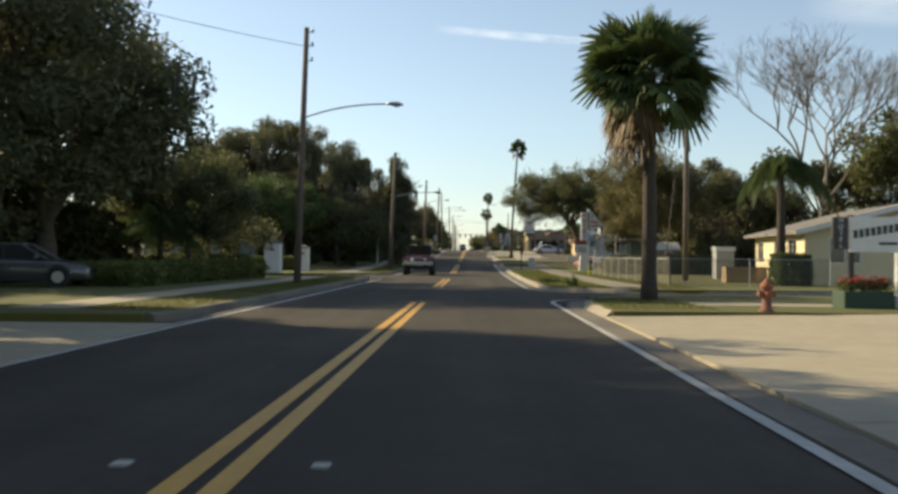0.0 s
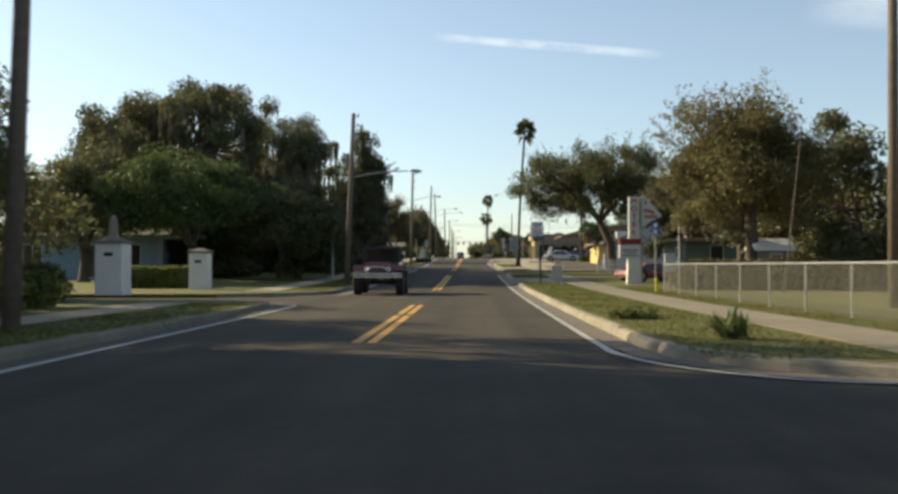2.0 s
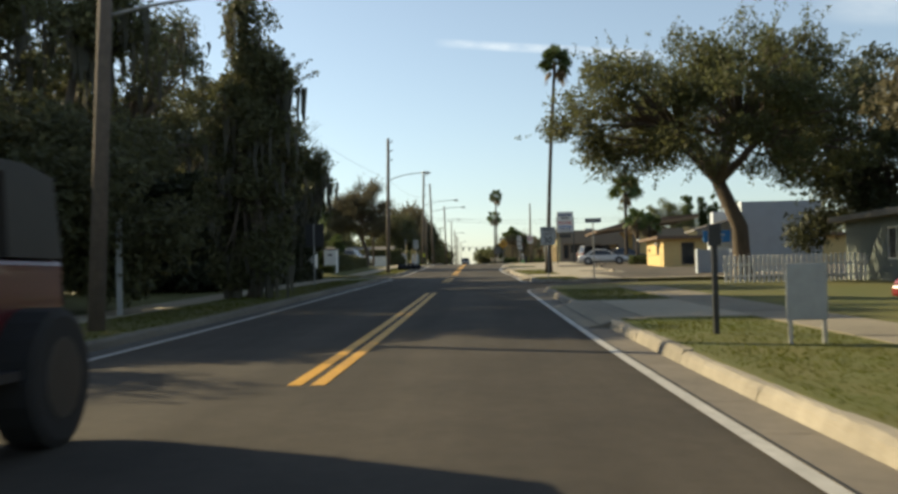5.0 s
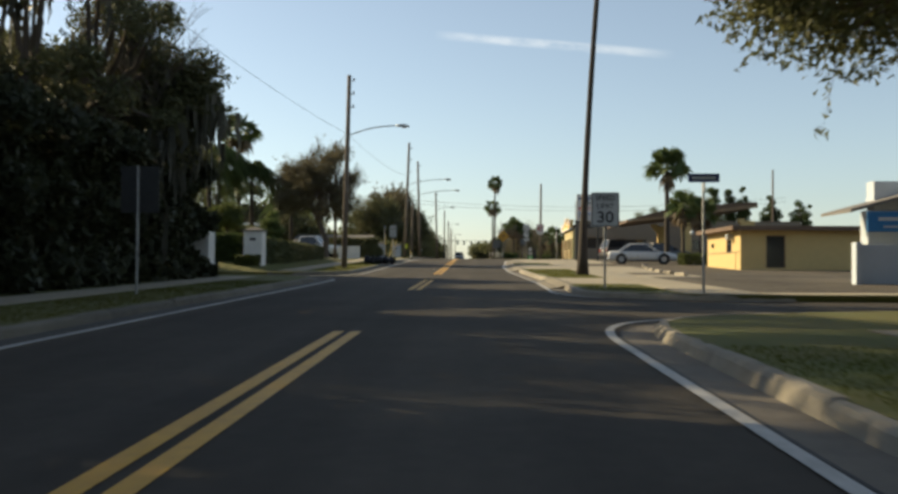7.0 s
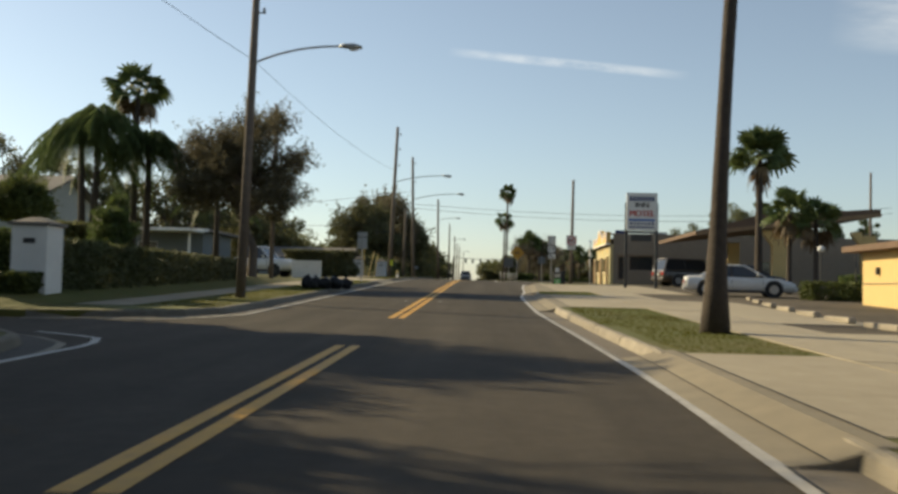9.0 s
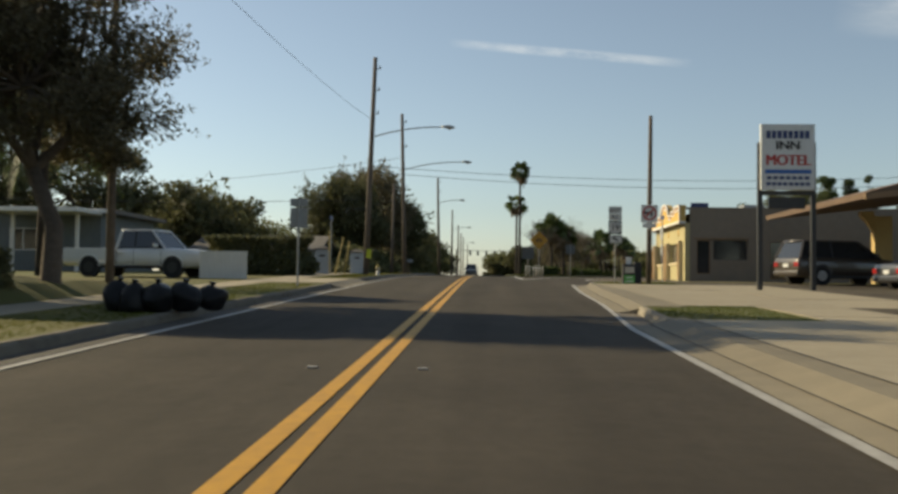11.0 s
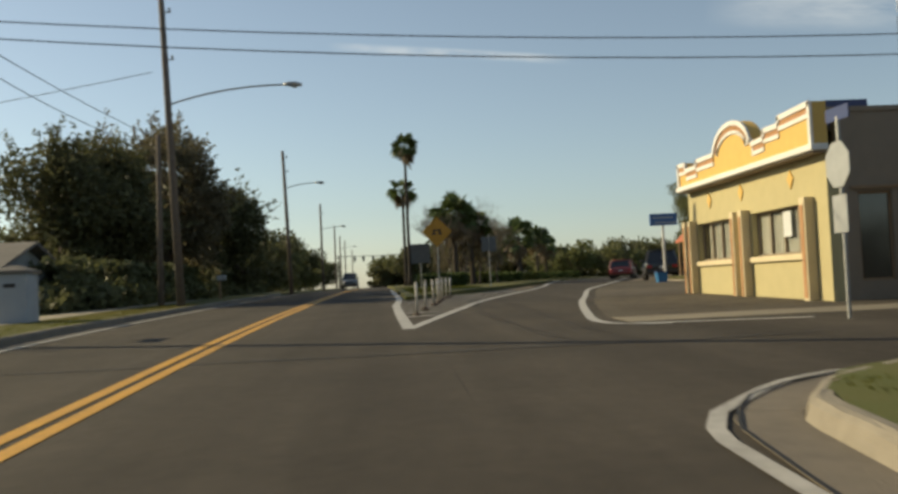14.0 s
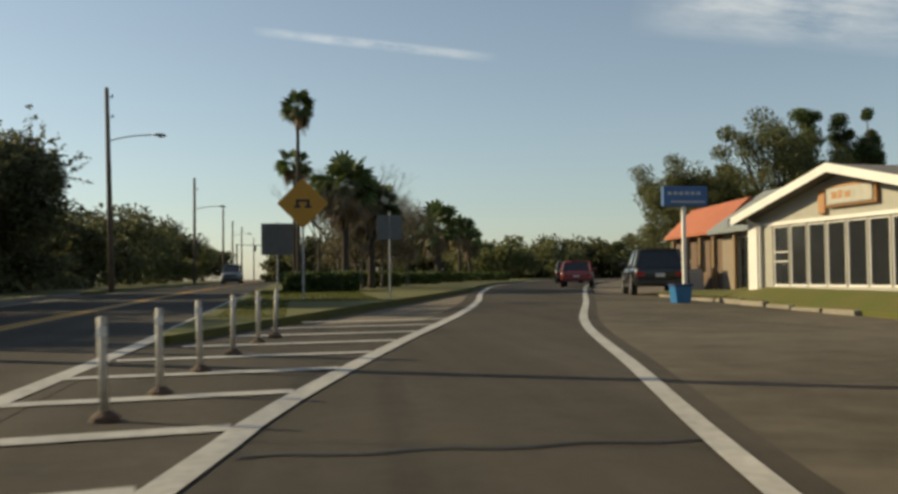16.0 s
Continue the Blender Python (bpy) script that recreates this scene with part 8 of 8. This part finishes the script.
leaf_block("shrub", -12.6, 134, "loose leafy green garden shrub", 2.2, 1.8, 1.9, 3600, 0.08, M_OLIVE, 158, "shrub", base=verge(134) + 0.3)
house("grey_house", -34.4, 150, 0, "shaded pale grey house with a shingle roof", 12, 9, 3.4, mat("pale_grey_siding", (0.42, 0.43, 0.40), (0.34, 0.35, 0.32), rough=0.85), M_ROOF, 1.6, 0.6, "x", front=((1, 2.4, 0.9, 2.1, 2), (8.5, 10.0, 0.9, 2.1, 2)), base=verge(150) + 0.65)
for x, y, hh in ((-40, 181, 10.5), (-33, 183, 9.5), (-26, 186, 8.5), (-20, 192, 6.5), (-50, 184, 11.0)):
    tree("far_tree", x, y, "dark tree rising behind the grey-green house", verge(y) + hh * 0.6, 5, 4, hh * 0.42, 0.3, leaf_mat=M_OAK, seed=int(-x), clumps=36, clump_r=1.3, per=80, leaf=0.2, base=verge(y), flat_bottom=-0.9)
# darker copy of the grey-blue siding, with the yard's shade in it
house("carport_house", -33, 172, 0, "low grey-blue house with a flat carport roof", 13.5, 8, 2.9, mat("dim_blue_siding", (0.16, 0.18, 0.185), (0.125, 0.14, 0.145), rough=0.85, scale=3), M_ROOF, 0.0, 0.6, front=((1, 2.4, 0.9, 2.1, 2), (4.5, 5.5, 0.05, 2.1, 1), (8.5, 10.0, 0.9, 2.1, 2)), base=verge(172) + 0.2)
for x in (-23.4, -20.0):
    p = thing("carport_post", x, 170.2, verge(170), "white square carport post by the house", "post", "carport posts")
    part("post", boxes((-0.08, 0.08, -0.08, 0.08, -0.1, 3.0)), M_WHITE, p)
cp = thing("carport_roof", -21.7, 169.8, verge(170) + 3.0, "flat white-edged carport roof", "carport")
part("roof", boxes((-2.4, 2.4, -1.2, 1.9, 0, 0.22), bev=0.02), M_WHITE, cp)
house("low_house", -18.5, 186, 0, "distant low grey-blue house", 8, 6, 1.6, M_GREYBLUE, M_ROOF, 0.9, 0.5, "x", front=((1, 2, 0.5, 1.3, 2),), base=verge(186))
vehicle("white_pickup", -12.4, 159.0, -100, "white pickup truck parked across the drive", P_WHITE, 5.9, 1.95, 1.85, "pickup", 0.37, z=verge(159), rim=M_DARKSTEEL)
wf = thing("white_fence", -8.7, 157.2, verge(157.2), "low white panel fence beside the drive", "fence")
for k in range(6):
    part("panel", boxes((-0.9 + 0.3 * k, -0.61 + 0.3 * k, -0.02, 0.02, 0.02, 1.0)), M_WHITE, wf)
part("top_rail", boxes((-0.9, 0.9, -0.035, 0.035, 1.003, 1.05)), M_WHITE, wf)
leaf_block("hedge", -9.7, 166, "dense rounded dark hedge before the houses", 4.8, 2.0, 1.75, 8000, 0.07, M_OAK, 161, base=verge(166), lumpy=0.3)
tree("street_tree", -8.4, 142.5, "rounded street tree with a thin brownish crown", 6.7, 2.7, 2.8, 3.1, 0.22, leaf_mat=M_BROWNLEAF, seed=163, clumps=110, clump_r=0.75, per=190, leaf=0.06, base=verge(142.5), hollow=0.35, lean=(-0.1, 0), off=(-0.75, 0), sprigs=4.0)



def bin_bags():
    for k, (x, y, r, st) in enumerate(((-4.60, 137.6, 0.27, 1.2), (-4.28, 137.4, 0.25, 1.25), (-3.92, 137.5, 0.31, 0.85), (-3.52, 137.7, 0.32, 0.8), (-3.16, 138.0, 0.28, 0.85))):
        s = thing("bin_bag", x - 0.35, y, verge(y), "shiny black tied bin bag on the grass", "bin bag", "bags on the verge")
        bm = bmesh.new()
        bmesh.ops.create_icosphere(bm, subdivisions=3, radius=r)
        for v in bm.verts:
            n = noise.noise(v.co * 4 + Vector((k * 7, 0, 0)))
            v.co *= 1 + 0.25 * n
            v.co.z = max(v.co.z * st + r * 0.72, 0.0)
        part("sack", bm, M_BAG, s, smooth=True)
        part("knot", tubes(([(0, 0, r * st + r * 0.6), (0.02, 0, r * st + r * 0.9)], [0.03, 0.06]), n=7), M_BAG, s)


bin_bags()
l2 = thing("back_of_sign", -4.45, 150.0, verge(150), "grey back of a two-part road sign", "road sign")
post(l2, 2.65)
part("sign_board", boxes((-0.26, 0.26, 0.03, 0.045, 2.38, 2.62)), M_SIGNBACK, l2)
part("sign_board", boxes((-0.26, 0.26, 0.03, 0.045, 1.75, 2.34)), M_SIGNBACK, l2)
gate_pillar(-7.35, 171.0, 0.66, 1.25, "small white letterbox pillar with a grey cap", base=verge(171), shaft=M_SHADEWHITE)
gate_pillar(-6.35, 177.0, 0.8, 1.2, "stucco pillar in shade-grey white with a pale cap", base=verge(177), shaft=M_SHADEWHITE)
for k, (x0, x1, h_) in enumerate(((-6.5, -6.1, 1.9), (-6.1, -5.85, 1.7), (-6.9, -6.95, 2.3))):
    sp = thing("leaning_stake", x0, 169.6 + 0.4 * k, verge(169.6), "leaning yellow guy-wire guard", "stake", "stakes by the pole")
    part("stake", tubes(([(0, 0, -0.1), (x1 - x0, 0.1, h_)], 0.035), n=7), mat("dull_yellow_%s" % "abc"[k], (0.45, 0.33, 0.08), rough=0.6), sp)
hw_ = thing("pole_wrap", -4.93, 170.0, verge(170) + 0.85, "fluorescent yellow wrap round the pole", "marker")
part("wrap", tubes(([(0.03, 0, 0), (0.05, 0, 0.45)], 0.158), n=12), M_HIVIS, hw_)
hydrant(-4.42, 170.4, "small white and yellow fire hydrant by the pole", M_WHITE, mat("dull_yellow_cap", (0.5, 0.38, 0.1), rough=0.6), 0.82)
mbx = thing("mailbox", -5.3, 200, verge(200), "grey letterbox on a wooden post", "mailbox")
part("post", boxes((-0.05, 0.05, -0.05, 0.05, -0.1, 0.9)), M_WOOD, mbx)
part("box", boxes((-0.12, 0.3, -0.12, 0.12, 0.9, 1.15), bev=0.03), M_SIGNBACK, mbx)
for k, (x, y, r, hh) in enumerate(((-10.0, 195, 3.4, 6.5), (-8.9, 205, 4.0, 8.2), (-8.8, 217, 4.2, 7.6), (-14.5, 232, 6, 7.6), (-9.5, 244, 4.2, 5.4), (-10, 262, 5, 5.5), (-10.5, 285, 5, 5.5), (-11, 310, 5, 5.5), (-11, 340, 6, 5.5), (-24, 206, 6, 6.6), (-31, 215, 7, 7.0))):
    # odd trees take the paler olive leaf, lifting the mass as haze would
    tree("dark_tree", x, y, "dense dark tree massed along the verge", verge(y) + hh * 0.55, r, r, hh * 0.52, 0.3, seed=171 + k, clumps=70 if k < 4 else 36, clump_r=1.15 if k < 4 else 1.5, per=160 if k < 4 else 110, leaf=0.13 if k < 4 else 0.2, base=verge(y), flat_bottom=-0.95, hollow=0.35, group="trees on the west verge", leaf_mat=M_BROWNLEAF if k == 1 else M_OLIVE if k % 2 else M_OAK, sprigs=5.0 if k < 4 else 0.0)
leaf_block("undergrowth", -9.5, 209, "dark low undergrowth beneath the verge trees", 5, 40, 1.7, 9000, 0.16, M_OAK, 169, "shrub", base=verge(206) - 0.1, lumpy=0.3)
nm_ = thing("street_name_sign", -7.2, 172.5, verge(172), "street name sign seen edge-on beside the pole", "road sign")
post(nm_, 3.0, 0.03)
part("name_blade", boxes((-0.02, 0.02, -0.45, 0.45, 2.9, 3.12)), M_NAVY, nm_)

def far_wood(name, x, y0, y1, depth, h, n, seed, label):
    """A belt of distant trees as one leafy mass with an uneven top."""
    rng = np.random.default_rng(seed)
    m = int((y1 - y0) / 2.2) * 4
    C = np.stack([x + rng.uniform(-depth, depth, m), rng.uniform(y0, y1, m), np.zeros(m)], 1)
    top = h * (0.62 + 0.2 * np.sin(C[:, 1] * 0.21 + seed) + 0.18 * np.sin(C[:, 1] * 0.53))
    C[:, 2] = np.array([verge(v) for v in C[:, 1]]) + rng.uniform(0.3, 1.0, m) * top
    return tagged(quads(name, leaf_quads(rng, C, np.full(m, 1.9), n, 0.3), M_OAK), label, "trees", kind="stuff")


far_wood("far_woods", -48, -30, 190, 5, 9, 66, 201, "dark belt of distant trees behind the houses")
far_wood("far_woods", 52, 5, 200, 5, 8, 75, 202, "dark belt of distant trees behind the shops")
far_wood("far_woods", -27, 190, 330, 5, 8, 62, 203, "dark belt of trees beyond the houses")

# overhead wires
wire("overhead_cable", [(-16, 20, 9.3), (-5.4, 38.1, verge(38) + 9.5)], 0.3, "thin overhead service cable to the pole")
wire("overhead_cable", [(-9.5, 100, 10.5), (-4.95, 127.8, verge(127.8) + 7.0), (-4.85, 170, verge(170) + 7.95)], 0.4, "thin overhead cable between poles", r=0.009)
wire("cross_cable", [(-4.75, 170, verge(170) + 5.55), (32, 171.5, 8.65)], 0.8, "thin black cable crossing the road")
wire("cross_cable", [(-4.75, 170, verge(170) + 5.25), (32, 171.5, 8.25)], 0.85, "thin black cable crossing the road")
wire("guy_cable", [(-4.75, 170, verge(170) + 5.45), (-5.5, 188.9, verge(188.9) + 6.2)], 0.12, "cable running down to an old pole")
wire("guy_cable", [(-4.75, 170, verge(170) + 5.05), (-5.5, 188.9, verge(188.9) + 5.9)], 0.3, "sagging cable to an old pole")
wire("guy_cable", [(-4.75, 170, verge(170) + 3.85), (-30, 170, verge(170) + 4.0)], 0.3, "thin cable running to the houses")
wire("guy_cable", [(-4.5, 184, verge(184) + 7.6), (-30, 190, verge(184) + 5.8)], 0.3, "thin cable running to the houses")


# ---- high thin cloud ----
def cloud_material(name, strength, scale, stretch):
    m = bpy.data.materials.new(name)
    m.use_nodes = True
    nt = m.node_tree
    nt.nodes.remove(nt.nodes["Principled BSDF"])
    tc = nt.nodes.new("ShaderNodeTexCoord")
    mp = nt.nodes.new("ShaderNodeMapping")
    mp.inputs["Scale"].default_value = stretch
    n = nt.nodes.new("ShaderNodeTexNoise")
    n.inputs["Scale"].default_value, n.inputs["Detail"].default_value, n.inputs["Roughness"].default_value = scale, 7, 0.62
    nt.links.new(tc.outputs["Generated"], mp.inputs["Vector"])
    nt.links.new(mp.outputs[0], n.inputs["Vector"])
    # fade towards the sheet's rim
    sx = nt.nodes.new("ShaderNodeSeparateXYZ")
    nt.links.new(tc.outputs["Generated"], sx.inputs[0])

    def hump(sock):
        a = nt.nodes.new("ShaderNodeMath")
        a.operation = "SUBTRACT"
        a.inputs[0].default_value = 1.0
        nt.links.new(sock, a.inputs[1])
        b = nt.nodes.new("ShaderNodeMath")
        b.operation = "MULTIPLY"
        nt.links.new(sock, b.inputs[0])
        nt.links.new(a.outputs[0], b.inputs[1])
        return b.outputs[0]
    mu = nt.nodes.new("ShaderNodeMath")
    mu.operation = "MULTIPLY"
    nt.links.new(hump(sx.outputs["X"]), mu.inputs[0])
    nt.links.new(hump(sx.outputs["Z"]), mu.inputs[1])
    m2 = nt.nodes.new("ShaderNodeMapRange")
    m2.inputs[1].default_value, m2.inputs[2].default_value = 0.34, 0.78
    nt.links.new(n.outputs["Fac"], m2.inputs[0])
    m3 = nt.nodes.new("ShaderNodeMath")
    m3.operation = "MULTIPLY"
    nt.links.new(m2.outputs[0], m3.inputs[0])
    nt.links.new(mu.outputs[0], m3.inputs[1])
    m4 = nt.nodes.new("ShaderNodeMath")
    m4.operation = "MULTIPLY"
    m4.use_clamp = True
    m4.inputs[1].default_value = strength
    nt.links.new(m3.outputs[0], m4.inputs[0])
    em = nt.nodes.new("ShaderNodeEmission")
    em.inputs["Color"].default_value, em.inputs["Strength"].default_value = (1.0, 0.97, 0.94, 1), 0.85
    tr_ = nt.nodes.new("ShaderNodeBsdfTransparent")
    mx = nt.nodes.new("ShaderNodeMixShader")
    nt.links.new(m4.outputs[0], mx.inputs[0])
    nt.links.new(tr_.outputs[0], mx.inputs[1])
    nt.links.new(em.outputs[0], mx.inputs[2])
    nt.links.new(mx.outputs[0], nt.nodes["Material Output"].inputs["Surface"])
    return m


def cloud(name, az0, el0, az1, el1, width, material, label, dist=2600.0):
    """A thin sheet of cloud far off, between two bearings (degrees from +y, clockwise) and elevations."""
    a = Vector((math.sin(radians(az0)) * dist, math.cos(radians(az0)) * dist, math.tan(radians(el0)) * dist))
    b = Vector((math.sin(radians(az1)) * dist, math.cos(radians(az1)) * dist, math.tan(radians(el1)) * dist))
    u = (b - a)
    L = u.length
    mid = (a + b) / 2
    e1 = u.normalized()
    e2 = mid.normalized().cross(e1).normalized()
    w = width / 57.3 * dist
    bm = bmesh.new()
    n = 6
    g = [[bm.verts.new((L * (i / n - 0.5), 0.0, w * (j / 2 - 0.5))) for i in range(n + 1)] for j in range(3)]
    for j in range(2):
        for i in range(n):
            bm.faces.new((g[j][i], g[j][i + 1], g[j + 1][i + 1], g[j + 1][i]))
    ob = part(name, bm, material, None)
    z = e2 if e2.z > 0 else -e2
    yv = z.cross(e1)
    ob.matrix_basis = Matrix(((e1.x, yv.x, z.x, mid.x), (e1.y, yv.y, z.y, mid.y), (e1.z, yv.z, z.z, mid.z), (0, 0, 0, 1)))
    return tagged(ob, label, "cloud", kind="structure")


cloud("backdrop_cloud", -2.4, 13.6, 11.6, 12.2, 0.6, cloud_material("thin_trail", 13.0, 1.3, (3.0, 1, 0.4)), "thin white vapour trail high in the sky")
cloud("backdrop_cirrus", 19.0, 15.6, 36.5, 12.6, 5.0, cloud_material("cirrus", 13.0, 2.0, (1.3, 1, 1.8)), "wispy white cirrus cloud", 2700)


# ---- grass blades, then the many small pieces of kerbs and pavements ----
def grass_patch(name, rects, per_m2, h, seed, label, dz=0.14):
    rng = np.random.default_rng(seed)
    V = []
    for x0, x1, y0, y1 in rects:
        n = int((x1 - x0) * (y1 - y0) * per_m2)
        x, y = rng.uniform(x0, x1, n), rng.uniform(y0, y1, n)
        z = np.array([np.mean(np.interp(v + WIN, KY, KZ)) for v in np.linspace(y0, y1, 60)])
        zz = np.interp(y, np.linspace(y0, y1, 60), z) + dz - 0.005
        clump = 0.75 + 0.4 * np.clip(np.sin(x * 1.9 + seed) * np.sin(y * 1.3) + 0.4, 0, 1)
        hh = h * rng.uniform(0.5, 1.3, n) * clump
        a = rng.uniform(0, math.pi, n)
        w = 0.012
        dx, dy = np.cos(a) * w, np.sin(a) * w
        lx, ly = rng.normal(0, 0.7, n) * hh, rng.normal(0, 0.7, n) * hh
        p0 = np.stack([x - dx, y - dy, zz], 1)
        p1 = np.stack([x + dx, y + dy, zz], 1)
        V.append(np.stack([p0, p1, np.stack([x + lx, y + ly, zz + hh], 1)], 1))
    return tagged(quads(name, np.concatenate(V), M_BLADE), label, "grass", kind="stuff")


grass_patch("grass", [(4.25, 6.4, 19.2, 25), (4.2, 6.4, 33.5, 50), (4.2, 6.4, 50, 73.3), (4.2, 6.4, 80.2, 88), (8.0, 9.5, 33, 66)], 250, 0.035, 1, "patchy green grass blades on the verge")
grass_patch("grass", [(-6.1, -4.2, 17.5, 49.5), (-6.1, -4.2, 61, 108)], 200, 0.04, 2, "dry grass blades on the shaded verge")
grass_patch("grass", [(4.65, 6.5, 101.6, 106.5), (4.65, 6.5, 113.2, 119), (4.3, 6.5, 119, 127), (4.2, 6.5, 137.4, 141.3), (5.6, 8.2, 156.5, 159.7), (-6.1, -4.2, 122, 153), (-6.1, -4.2, 160.4, 190)], 250, 0.033, 3, "thin grass blades beside the drives")
grass_patch("grass", [(3.7, 5.0, 190, 215), (5.0, 7.6, 199, 220), (16.5, 17.3, 190, 202)], 200, 0.045, 4, "green grass blades on the median", 0.12)
kerbs()
pavements()
